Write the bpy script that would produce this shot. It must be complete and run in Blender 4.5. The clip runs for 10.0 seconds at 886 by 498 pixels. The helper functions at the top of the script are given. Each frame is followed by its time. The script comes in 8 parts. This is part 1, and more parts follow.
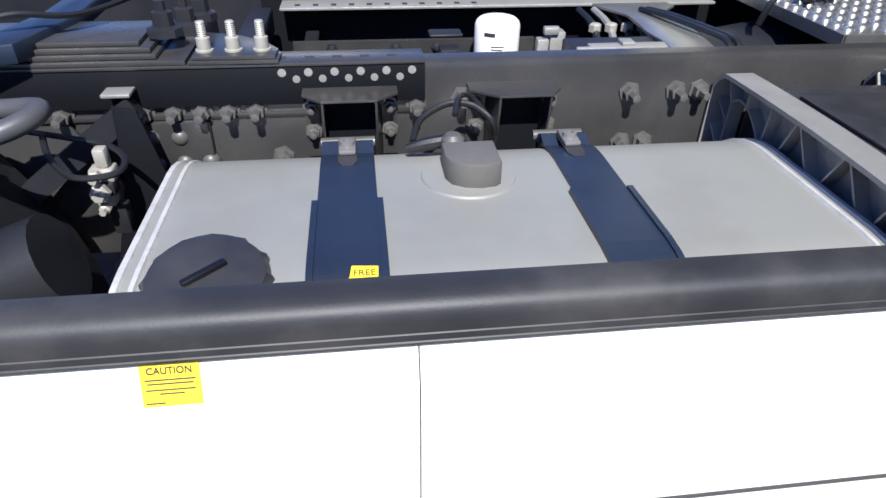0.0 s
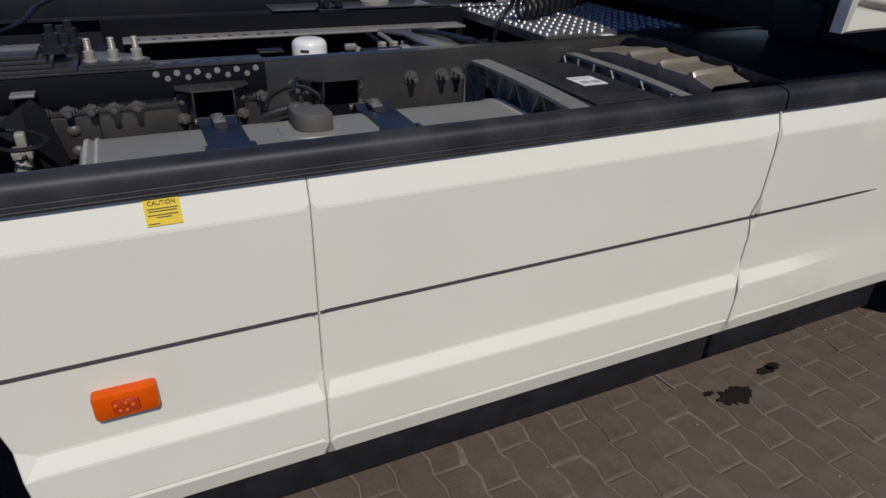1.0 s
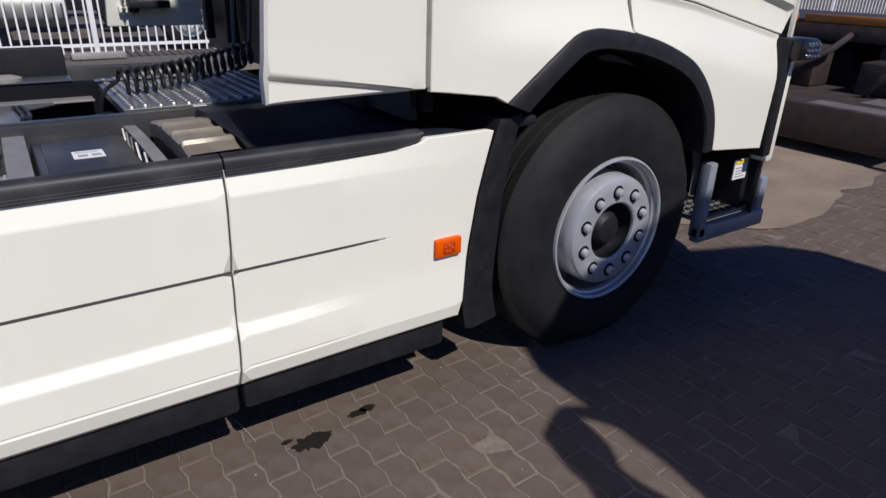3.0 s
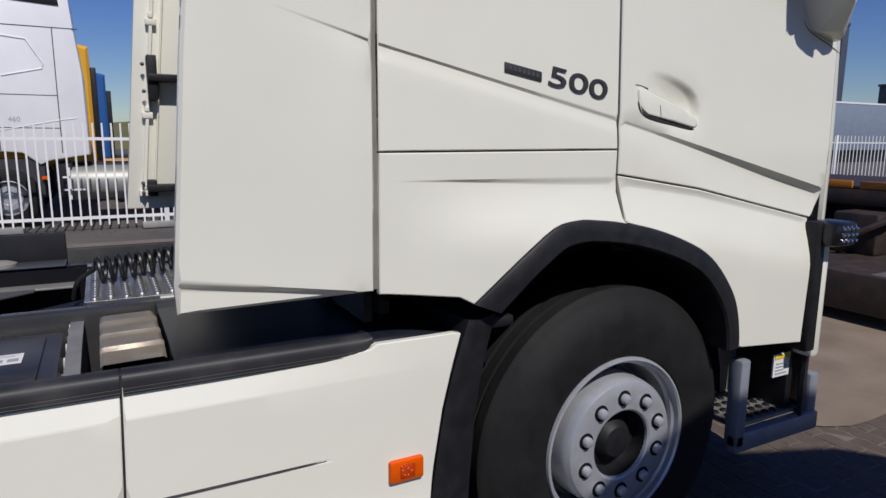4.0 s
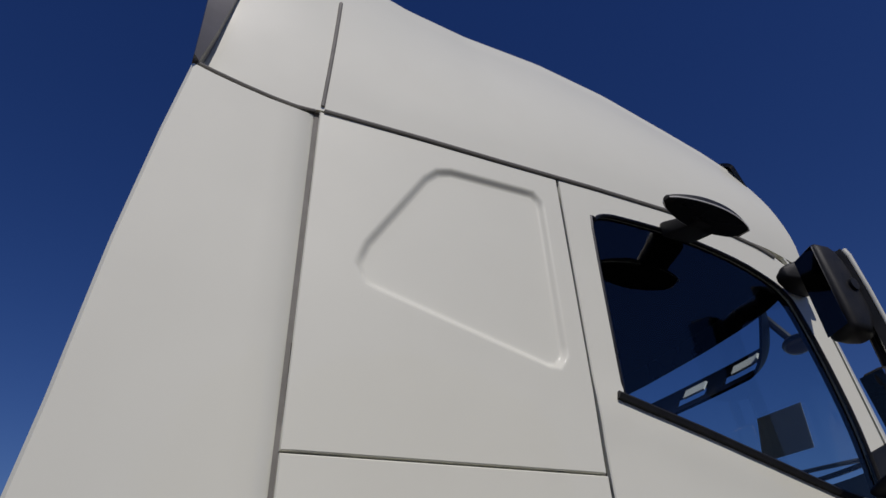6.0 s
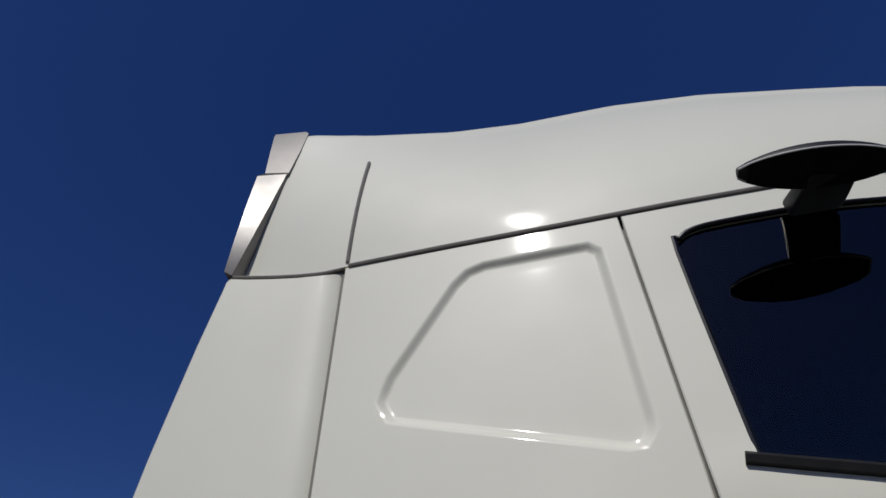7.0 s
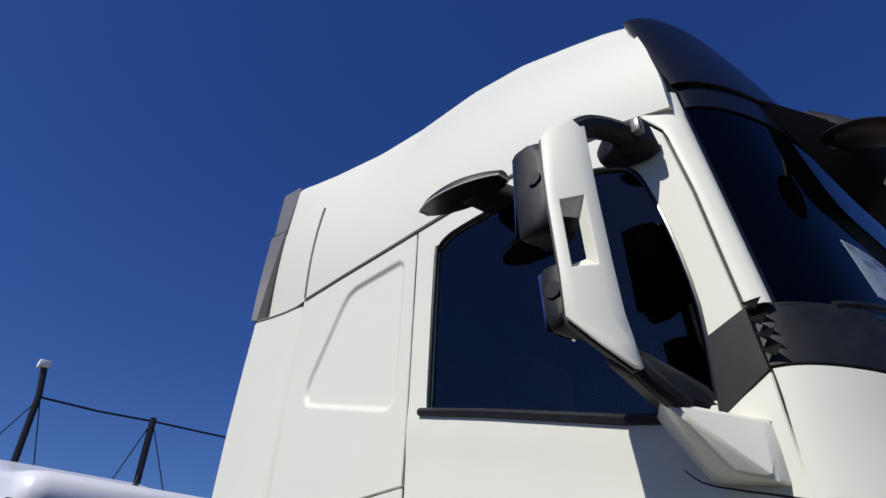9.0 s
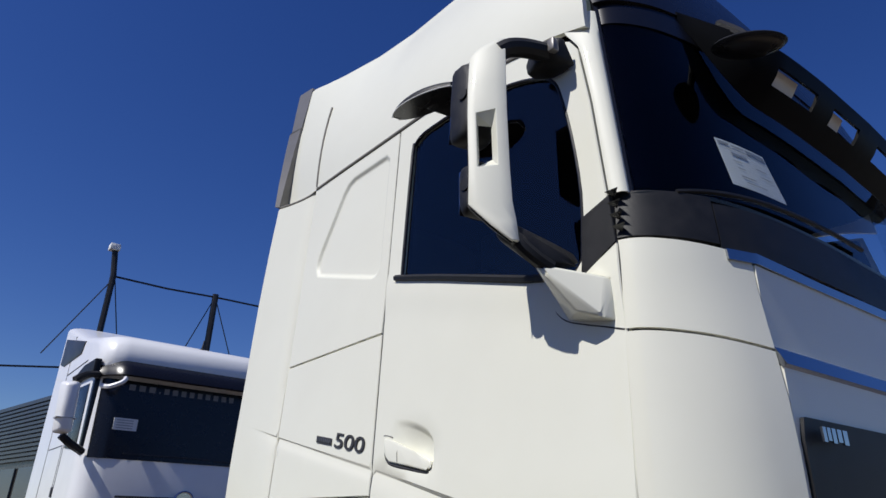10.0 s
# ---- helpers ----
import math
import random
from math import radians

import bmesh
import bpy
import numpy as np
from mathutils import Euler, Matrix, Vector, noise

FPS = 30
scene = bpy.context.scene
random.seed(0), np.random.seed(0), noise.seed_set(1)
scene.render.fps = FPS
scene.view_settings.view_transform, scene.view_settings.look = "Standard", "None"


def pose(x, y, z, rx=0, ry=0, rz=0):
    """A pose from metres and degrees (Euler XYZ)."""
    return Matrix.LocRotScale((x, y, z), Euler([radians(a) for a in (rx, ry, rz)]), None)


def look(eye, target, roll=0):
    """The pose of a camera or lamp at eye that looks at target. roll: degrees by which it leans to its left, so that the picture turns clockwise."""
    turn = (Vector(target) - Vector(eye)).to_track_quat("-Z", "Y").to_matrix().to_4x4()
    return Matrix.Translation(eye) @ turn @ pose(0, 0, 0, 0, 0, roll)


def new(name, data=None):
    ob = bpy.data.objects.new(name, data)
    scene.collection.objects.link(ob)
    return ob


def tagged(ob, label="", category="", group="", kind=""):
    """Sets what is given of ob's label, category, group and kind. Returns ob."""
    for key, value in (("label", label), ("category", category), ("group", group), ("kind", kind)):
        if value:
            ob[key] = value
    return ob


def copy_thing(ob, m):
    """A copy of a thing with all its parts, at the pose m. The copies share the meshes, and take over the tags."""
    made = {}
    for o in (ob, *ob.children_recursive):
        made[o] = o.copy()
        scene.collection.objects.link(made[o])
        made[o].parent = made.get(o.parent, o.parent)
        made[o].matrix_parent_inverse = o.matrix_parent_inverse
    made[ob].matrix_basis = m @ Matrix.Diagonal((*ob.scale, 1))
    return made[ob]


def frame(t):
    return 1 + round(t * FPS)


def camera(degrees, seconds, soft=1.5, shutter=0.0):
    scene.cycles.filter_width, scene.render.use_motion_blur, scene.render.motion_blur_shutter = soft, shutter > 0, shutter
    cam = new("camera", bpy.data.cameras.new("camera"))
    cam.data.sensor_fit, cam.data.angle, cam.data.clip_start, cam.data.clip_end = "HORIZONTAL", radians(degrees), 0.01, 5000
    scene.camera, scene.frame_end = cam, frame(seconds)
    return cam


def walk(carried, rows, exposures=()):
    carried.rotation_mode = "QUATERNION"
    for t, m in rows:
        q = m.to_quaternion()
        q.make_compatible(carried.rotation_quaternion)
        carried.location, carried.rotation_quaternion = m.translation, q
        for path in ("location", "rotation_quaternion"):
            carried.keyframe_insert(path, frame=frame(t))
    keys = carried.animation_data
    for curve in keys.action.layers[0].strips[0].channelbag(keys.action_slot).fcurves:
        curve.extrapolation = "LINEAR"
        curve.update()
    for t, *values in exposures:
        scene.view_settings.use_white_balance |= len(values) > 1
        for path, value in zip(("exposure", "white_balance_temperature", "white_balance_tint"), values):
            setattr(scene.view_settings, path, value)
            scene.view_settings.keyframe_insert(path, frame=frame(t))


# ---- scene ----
cam = camera(69.5, 10.0)
PATH = [
    (0, (-2.625, -0.431, 1.37), (-2.404, 1.212, 0.25), 1.0),
    (0.5, (-2.721, -0.742, 1.376), (-2.254, 0.899, 0.333), 1.2),
    (1, (-2.81, -0.981, 1.373), (-2.045, 0.599, 0.414), 1.9),
    (1.5, (-2.782, -1.213, 1.363), (-1.772, 0.268, 0.475), 2.0),
    (2, (-2.555, -1.486, 1.398), (-1.485, -0.02, 0.558), 1.9),
    (3.3, (-1.695, -1.605, 1.464), (-0.704, -0.043, 0.705), 1.2),
    (3.5, (-1.601, -1.561, 1.468), (-0.649, 0.07, 0.809), 0.9),
    (4, (-1.452, -1.519, 1.532), (-0.525, 0.221, 1.192), 0.4),
    (4.5, (-1.377, -1.544, 1.568), (-0.442, 0.224, 1.584), 0.1),
    (5, (-1.344, -1.54, 1.619), (-0.412, 0.192, 1.984), -0.1),
    (5.5, (-1.246, -1.472, 1.651), (-0.372, 0.165, 2.398), -0.7),
    (6, (-1.03, -1.288, 1.731), (-0.352, 0.257, 2.805), -1.5),
    (6.2, (-0.925, -1.225, 1.750), (-0.372, 0.272, 2.962), -2.3),
    (7.3, (0.061, -1.161, 1.733), (-0.506, 0.096, 3.181), -1.0),
    (7.5, (0.248, -1.178, 1.71), (-0.424, 0.071, 3.12), -0.7),
    (8, (0.743, -1.206, 1.681), (-0.139, 0.023, 2.989), 0.1),
    (8.5, (1.128, -1.26, 1.664), (0.087, -0.059, 2.878), 0.1),
    (9, (1.464, -1.227, 1.62), (0.256, -0.091, 2.739), 0.1),
    (9.5, (1.736, -1.276, 1.516), (0.391, -0.176, 2.506), 1.4),
    (10, (1.976, -1.287, 1.423), (0.537, -0.146, 2.213), 1.4),
]
# seconds, stops, kelvin, tint
LIGHTNESS = [(0.0, 1.25, 6150, 10), (0.3, 0.66, 6300, 10), (0.5, 0.17, 6500, 10), (0.7, -0.08, 6550, 9), (1.0, -0.44, 6530, 10), (1.5, -0.45, 6530, 10), (2.0, -0.15, 6500, 12), (3.3, 0.08, 6340, 14), (3.5, 0.08, 6340, 14), (4.0, -0.16, 6380, 13), (4.5, -0.46, 6480, 14), (5.0, -0.62, 6480, 14), (5.5, -0.69, 6460, 14), (6.2, -0.72, 6400, 13), (7.3, -0.55, 6400, 10), (7.5, -0.45, 6400, 10), (8.0, -0.12, 6280, 10), (8.5, 0.03, 6310, 10), (10.0, 0.12, 6340, 10)]
walk(cam, [(t, look(eye, target, roll)) for t, eye, target, roll in PATH], LIGHTNESS)
from mathutils.geometry import delaunay_2d_cdt


# ---- world and sun ----
SUN_TO = Vector((-0.03, -0.86, 1.0)).normalized()
world = bpy.data.worlds.new("sky_world")
scene.world = world
world.use_nodes = True
wn = world.node_tree.nodes
sky = wn.new("ShaderNodeTexSky")
sky.sky_type = "NISHITA"
sky.sun_disc = False
sky.sun_elevation = math.asin(SUN_TO.z)
sky.sun_rotation = math.atan2(SUN_TO.x, SUN_TO.y)
sky.air_density, sky.dust_density, sky.ozone_density = 1.0, 0.25, 6.0
wn["Background"].inputs["Strength"].default_value = 0.076
deep = wn.new("ShaderNodeHueSaturation")
deep.inputs["Saturation"].default_value = 1.22
deep.inputs["Hue"].default_value = 0.52
world.node_tree.links.new(sky.outputs["Color"], deep.inputs["Color"])
world.node_tree.links.new(deep.outputs["Color"], wn["Background"].inputs["Color"])
sun = new("sun", bpy.data.lights.new("sun", "SUN"))
sun.data.energy, sun.data.angle, sun.data.color = 4.0, radians(0.53), (1.0, 0.96, 0.90)
sun.matrix_world = look((0, 0, 30), Vector((0, 0, 30)) - SUN_TO)


# ---- materials ----
def mat(name, color, rough=0.5, metal=0.0, var=0.12, scale=8.0, bump=0.0, bscale=60.0, coat=0.0, color2=None, rvar=0.15, stain=0.0, stain_scale=1.5, stain_color=None, spec=0.5):
    m = bpy.data.materials.new(name)
    m.use_nodes = True
    nt = m.node_tree
    n, l = nt.nodes, nt.links
    b = n["Principled BSDF"]
    tc = n.new("ShaderNodeTexCoord")
    n1 = n.new("ShaderNodeTexNoise")
    n1.inputs["Scale"].default_value, n1.inputs["Detail"].default_value = scale, 6.0
    l.new(tc.outputs["Object"], n1.inputs["Vector"])
    mix = n.new("ShaderNodeMix")
    mix.data_type = "RGBA"
    c = Vector(color[:3])
    c2 = Vector(color2[:3]) if color2 else c * (1 - var)
    mix.inputs[6].default_value = (*c, 1)
    mix.inputs[7].default_value = (*c2, 1)
    ramp = n.new("ShaderNodeMapRange")
    ramp.inputs["From Min"].default_value, ramp.inputs["From Max"].default_value = 0.35, 0.68
    l.new(n1.outputs["Fac"], ramp.inputs["Value"])
    l.new(ramp.outputs["Result"], mix.inputs[0])
    last = mix.outputs[2]
    if stain > 0:
        n3 = n.new("ShaderNodeTexNoise")
        n3.inputs["Scale"].default_value, n3.inputs["Detail"].default_value, n3.inputs["Roughness"].default_value = stain_scale, 9.0, 0.65
        l.new(tc.outputs["Object"], n3.inputs["Vector"])
        r3 = n.new("ShaderNodeMapRange")
        r3.inputs["From Min"].default_value, r3.inputs["From Max"].default_value, r3.inputs["To Max"].default_value = 0.5, 0.72, stain
        l.new(n3.outputs["Fac"], r3.inputs["Value"])
        mx = n.new("ShaderNodeMix")
        mx.data_type = "RGBA"
        l.new(r3.outputs["Result"], mx.inputs[0])
        l.new(last, mx.inputs[6])
        mx.inputs[7].default_value = (*(stain_color or c * 0.5), 1)
        last = mx.outputs[2]
    l.new(last, b.inputs["Base Color"])
    rr = n.new("ShaderNodeMapRange")
    rr.inputs["To Min"].default_value, rr.inputs["To Max"].default_value = max(0.02, rough - rvar * rough), min(1, rough + rvar * rough)
    l.new(n1.outputs["Fac"], rr.inputs["Value"])
    l.new(rr.outputs["Result"], b.inputs["Roughness"])
    b.inputs["Metallic"].default_value = metal
    b.inputs["Specular IOR Level"].default_value = spec
    b.inputs["Coat Weight"].default_value = coat
    b.inputs["Coat Roughness"].default_value = 0.05
    if bump > 0:
        n2 = n.new("ShaderNodeTexNoise")
        n2.inputs["Scale"].default_value, n2.inputs["Detail"].default_value = bscale, 4.0
        l.new(tc.outputs["Object"], n2.inputs["Vector"])
        bp = n.new("ShaderNodeBump")
        bp.inputs["Strength"].default_value, bp.inputs["Distance"].default_value = bump, 0.004
        l.new(n2.outputs["Fac"], bp.inputs["Height"])
        l.new(bp.outputs["Normal"], b.inputs["Normal"])
    return m


def glass_mat(name, tint, rough=0.02, gloss=0.07):
    m = bpy.data.materials.new(name)
    m.use_nodes = True
    n, l = m.node_tree.nodes, m.node_tree.links
    n.remove(n["Principled BSDF"])
    tr, gl, mx, fr = n.new("ShaderNodeBsdfTransparent"), n.new("ShaderNodeBsdfGlossy"), n.new("ShaderNodeMixShader"), n.new("ShaderNodeLayerWeight")
    tr.inputs["Color"].default_value = (*tint, 1)
    gl.inputs["Roughness"].default_value = rough
    fr.inputs["Blend"].default_value = 0.5
    pw, ml, ad = (n.new("ShaderNodeMath") for _ in range(3))
    pw.operation, ml.operation, ad.operation = "POWER", "MULTIPLY", "ADD"
    pw.inputs[1].default_value, ml.inputs[1].default_value, ad.inputs[1].default_value = 5.0, 1.0 - gloss, gloss
    l.new(fr.outputs["Facing"], pw.inputs[0])
    l.new(pw.outputs[0], ml.inputs[0])
    l.new(ml.outputs[0], ad.inputs[0])
    l.new(ad.outputs[0], mx.inputs[0])
    l.new(tr.outputs[0], mx.inputs[1])
    l.new(gl.outputs[0], mx.inputs[2])
    l.new(mx.outputs[0], n["Material Output"].inputs["Surface"])
    return m


WHITE = mat("white_paint", (0.775, 0.768, 0.66), 0.5, 0, 0.03, 3.0, coat=0.55, bump=0.02, bscale=9.0, spec=0.3, stain=0.25, stain_scale=2.2, stain_color=(0.72, 0.70, 0.59))
WHITE_COLD = mat("white_paint_cold", (0.80, 0.80, 0.80), 0.35, 0, 0.05, 3.0, coat=0.4)
BLACK = mat("black_plastic", (0.010, 0.0105, 0.012), 0.5, 0, 0.3, 20.0, bump=0.2, bscale=500, color2=(0.017, 0.017, 0.019), spec=0.28)
BLACK_SMOOTH = mat("black_gloss_plastic", (0.007, 0.007, 0.009), 0.28, 0, 0.2, 10.0)
BLACK_CAP = mat("black_rubber_capping", (0.014, 0.0145, 0.017), 0.55, 0, 0.3, 6.0, bump=0.06, bscale=300, color2=(0.028, 0.028, 0.029), stain=0.4, stain_scale=6.0, stain_color=(0.07, 0.067, 0.062))
RUBBER = mat("tyre_rubber", (0.009, 0.009, 0.0095), 0.7, 0, 0.3, 7.0, bump=0.3, bscale=220, color2=(0.016, 0.0155, 0.015), stain=0.3, stain_scale=5.0, stain_color=(0.03, 0.028, 0.026), spec=0.22)
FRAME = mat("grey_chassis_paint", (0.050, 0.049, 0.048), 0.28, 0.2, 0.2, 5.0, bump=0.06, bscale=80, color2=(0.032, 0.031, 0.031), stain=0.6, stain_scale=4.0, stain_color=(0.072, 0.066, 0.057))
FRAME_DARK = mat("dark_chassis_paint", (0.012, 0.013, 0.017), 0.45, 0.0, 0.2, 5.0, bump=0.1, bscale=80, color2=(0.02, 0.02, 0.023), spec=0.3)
# one black for dark parts and for shade painted into recesses
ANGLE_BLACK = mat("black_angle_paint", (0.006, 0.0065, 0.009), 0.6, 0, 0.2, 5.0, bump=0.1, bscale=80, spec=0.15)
VISOR_BLACK = mat("black_visor_plastic", (0.004, 0.0042, 0.005), 0.45, 0, 0.2, 8.0, spec=0.08)
SEAL_GREY = mat("grey_joint_sealant", (0.20, 0.19, 0.17), 0.7, 0, 0.15, 20)
TRIM_SATIN = mat("satin_silver_trim", (0.21, 0.20, 0.19), 0.38, 0.35, 0.15, 14, bump=0.05, bscale=200, stain=0.4, stain_scale=6, stain_color=(0.2, 0.19, 0.18))
ALU = mat("tank_aluminium", (0.315, 0.315, 0.285), 0.5, 0.35, 0.12, 2.5, bump=0.05, bscale=200, stain=0.6, stain_scale=2.5, stain_color=(0.24, 0.235, 0.21))
NUT = mat("dull_steel_nut", (0.10, 0.097, 0.09), 0.45, 0.2, 0.2, 30, bump=0.1)
WELD = mat("bright_weld_rim", (0.55, 0.54, 0.51), 0.5, 0.3, 0.2, 40, bump=0.3, bscale=90)
CAST = mat("cast_aluminium", (0.36, 0.35, 0.325), 0.55, 0.55, 0.2, 12, bump=0.3, bscale=160)
STEEL = mat("zinc_steel", (0.40, 0.385, 0.34), 0.45, 0.35, 0.3, 40, bump=0.1, bscale=200, color2=(0.36, 0.34, 0.29))
DECK = mat("tread_plate", (0.42, 0.42, 0.41), 0.34, 0.85, 0.15, 30, bump=0.1, bscale=120, stain=0.4, stain_scale=8, stain_color=(0.25, 0.24, 0.22))
# the well's darker grey mixes grime with the shade of its depth
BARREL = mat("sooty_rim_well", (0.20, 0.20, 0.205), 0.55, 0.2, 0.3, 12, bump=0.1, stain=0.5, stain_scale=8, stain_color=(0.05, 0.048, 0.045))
RIM = mat("silver_rim_paint", (0.52, 0.535, 0.56), 0.32, 0.45, 0.12, 10, bump=0.08, bscale=120, stain=0.3, stain_scale=9, stain_color=(0.26, 0.25, 0.23))
CHROME = mat("bright_trim", (0.46, 0.47, 0.49), 0.14, 1.0, 0.05, 10)
AMBER = mat("amber_lens", (0.74, 0.095, 0.001), 0.3, 0, 0.12, 40, coat=0.1, spec=0.15)
AMBER_CORE = mat("amber_core", (0.60, 0.055, 0.004), 0.25, 0, 0.3, 90, bump=0.6, bscale=400)
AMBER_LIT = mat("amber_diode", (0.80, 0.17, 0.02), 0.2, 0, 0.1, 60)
YELLOW = mat("yellow_sticker", (0.80, 0.58, 0.03), 0.5, 0, 0.08, 30)
PAPER = mat("paper_white", (0.75, 0.75, 0.73), 0.7, 0, 0.05, 20)
PRINT = mat("dark_print", (0.03, 0.03, 0.035), 0.6, 0, 0.1, 20)
PRINT_GREY = mat("grey_print", (0.35, 0.36, 0.38), 0.6, 0, 0.1, 20)
FILTER = mat("filter_white_paint", (0.80, 0.80, 0.78), 0.35, 0, 0.06, 12, coat=0.3, stain=0.25, stain_scale=12, stain_color=(0.5, 0.48, 0.42))
CABLE = mat("black_cable", (0.012, 0.012, 0.013), 0.4, 0, 0.2, 40, bump=0.1, bscale=300)
# sky reflected on the black straps is put in as blue
STRAP = mat("blue_black_strap", (0.019, 0.029, 0.052), 0.36, 0.15, 0.25, 6, bump=0.05, bscale=90, stain=0.3, stain_scale=7, stain_color=(0.05, 0.05, 0.05))
GLASS = glass_mat("tinted_glass", (0.90, 0.97, 0.98))
GLASS_SCREEN = glass_mat("windscreen_glass", (0.78, 0.85, 0.88), gloss=0.022)
PLATE_BLUE = mat("blue_grey_plate", (0.085, 0.095, 0.115), 0.3, 0.3, 0.2, 5, bump=0.05, bscale=80, stain=0.4, stain_scale=4, stain_color=(0.13, 0.125, 0.12))
CLEAR = bpy.data.materials.new("clear_inner_face")
CLEAR.use_nodes = True
CLEAR.node_tree.nodes.remove(CLEAR.node_tree.nodes["Principled BSDF"])
CLEAR.node_tree.links.new(CLEAR.node_tree.nodes.new("ShaderNodeBsdfTransparent").outputs[0], CLEAR.node_tree.nodes["Material Output"].inputs["Surface"])


def one_coat(ob, out):
    """A pane tints and mirrors at its outer face; inner face and rim are clear."""
    ob.data.materials.append(CLEAR)
    for p in ob.data.polygons:
        p.material_index = 0 if p.normal.dot(Vector(out)) > 0.05 else 1


# near-black colours carry the shade inside the cab
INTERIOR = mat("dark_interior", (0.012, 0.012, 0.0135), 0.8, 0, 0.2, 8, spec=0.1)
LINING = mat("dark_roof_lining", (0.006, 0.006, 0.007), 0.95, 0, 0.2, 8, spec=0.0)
MIRROR = mat("mirror_glass", (0.45, 0.46, 0.48), 0.03, 1.0, 0.02, 5)
TRIM_GREY = mat("satin_grey_trim", (0.10, 0.10, 0.105), 0.4, 0.3, 0.15, 20, bump=0.1, bscale=200)
DUSTY = mat("dusty_black_plastic", (0.020, 0.021, 0.025), 0.38, 0, 0.3, 14, bump=0.1, color2=(0.034, 0.034, 0.036), stain=0.5, stain_scale=5, stain_color=(0.07, 0.066, 0.06))
ASPHALT = mat("far_asphalt", (0.075, 0.068, 0.06), 0.85, 0, 0.25, 0.6, bump=0.4, bscale=25, color2=(0.11, 0.098, 0.085))
CONCRETE = mat("concrete", (0.30, 0.29, 0.27), 0.85, 0, 0.25, 3, bump=0.4, bscale=60)
FENCE = mat("white_fence_paint", (0.78, 0.78, 0.76), 0.5, 0, 0.06, 5)


# ---- mesh helpers ----
def part(name, bm, material, parent, label="", smooth=True, sharp=35):
    me = bpy.data.meshes.new(name)
    bm.normal_update()
    bm.to_mesh(me)
    bm.free()
    return link(name, me, material, parent, label, smooth, sharp)


def link(name, me, material, parent, label="", smooth=True, sharp=35):
    if material and not me.materials:
        me.materials.append(material)
    if smooth and len(me.polygons):
        me.polygons.foreach_set("use_smooth", [True] * len(me.polygons))
        me.set_sharp_from_angle(angle=radians(sharp))
    ob = new(name, me)
    ob.parent = parent
    if parent is not None and parent.type == "EMPTY":
        ob.matrix_parent_inverse = Matrix.Translation(parent.location).inverted()
    if label:
        ob["label"] = label
    return ob


def again(ob, m, parent=None):
    """Another piece on the same mesh."""
    o = new(ob.name.split(".")[0], ob.data)
    o.parent = parent or ob.parent
    o.matrix_parent_inverse = ob.matrix_parent_inverse
    o.matrix_basis = m
    if "label" in ob:
        o["label"] = ob["label"]
    return o


def thing(name, at, label, category, group="", kind=""):
    e = new(name)
    e.location = at
    e.empty_display_size = 0.2
    return tagged(e, label, category, group, kind)


def box(bm, x0, x1, y0, y1, z0, z1, bev=0.0, seg=2):
    r = bmesh.ops.create_cube(bm, size=1.0)
    m = Matrix.Translation(((x0 + x1) / 2, (y0 + y1) / 2, (z0 + z1) / 2)) @ Matrix.Diagonal((x1 - x0, y1 - y0, z1 - z0, 1))
    bmesh.ops.transform(bm, matrix=m, verts=r["verts"])
    if bev > 0:
        es = list({e for v in r["verts"] for e in v.link_edges})
        bmesh.ops.bevel(bm, geom=es, offset=bev, segments=seg, profile=0.5, affect="EDGES")
    return bm


def boxes(*rows, bev=0.0):
    bm = bmesh.new()
    for r in rows:
        box(bm, *r, bev=bev)
    return bm


def tube(bm, pts, r, n=8, caps=True):
    """A round bar along points."""
    pts = [Vector(p) for p in pts]
    rings, up = [], None
    for i, p in enumerate(pts):
        d = (pts[min(i + 1, len(pts) - 1)] - pts[max(i - 1, 0)]).normalized()
        if up is None:
            up = d.orthogonal().normalized()
        up = (up - d * up.dot(d)).normalized()
        side = d.cross(up)
        rr = r[i] if isinstance(r, (list, tuple)) else r
        rings.append([bm.verts.new(p + (up * math.cos(a) + side * math.sin(a)) * rr) for a in (2 * math.pi * k / n for k in range(n))])
    for a, b in zip(rings, rings[1:]):
        for k in range(n):
            bm.faces.new((a[k], a[(k + 1) % n], b[(k + 1) % n], b[k]))
    if caps:
        bm.faces.new(rings[0][::-1])
        bm.faces.new(rings[-1])
    return bm


def spline(pts, n=8):
    """Points on a smooth line through the given ones."""
    p = [Vector(q) for q in pts]
    out = []
    for i in range(len(p) - 1):
        a, b, c, d = p[max(i - 1, 0)], p[i], p[i + 1], p[min(i + 2, len(p) - 1)]
        for k in range(n):
            t = k / n
            out.append(0.5 * (2 * b + (c - a) * t + (2 * a - 5 * b + 4 * c - d) * t * t + (3 * b - a - 3 * c + d) * t ** 3))
    return out + [p[-1]]


def lathe(bm, prof, m=None, n=48, close=False):
    """Turns a profile of (radius, along) round the z axis of m."""
    m = m or Matrix()
    rings = []
    for r, h in prof:
        if r < 1e-6:
            rings.append([bm.verts.new(m @ Vector((0, 0, h)))])
        else:
            rings.append([bm.verts.new(m @ Vector((r * math.cos(2 * math.pi * k / n), r * math.sin(2 * math.pi * k / n), h))) for k in range(n)])
    for a, b in zip(rings, rings[1:] + (rings[:1] if close else [])):
        for k in range(n):
            q = [a[k % len(a)], a[(k + 1) % len(a)], b[(k + 1) % len(b)], b[k % len(b)]]
            q = [v for i, v in enumerate(q) if v not in q[:i]]
            if len(q) > 2:
                bm.faces.new(q)
    return bm


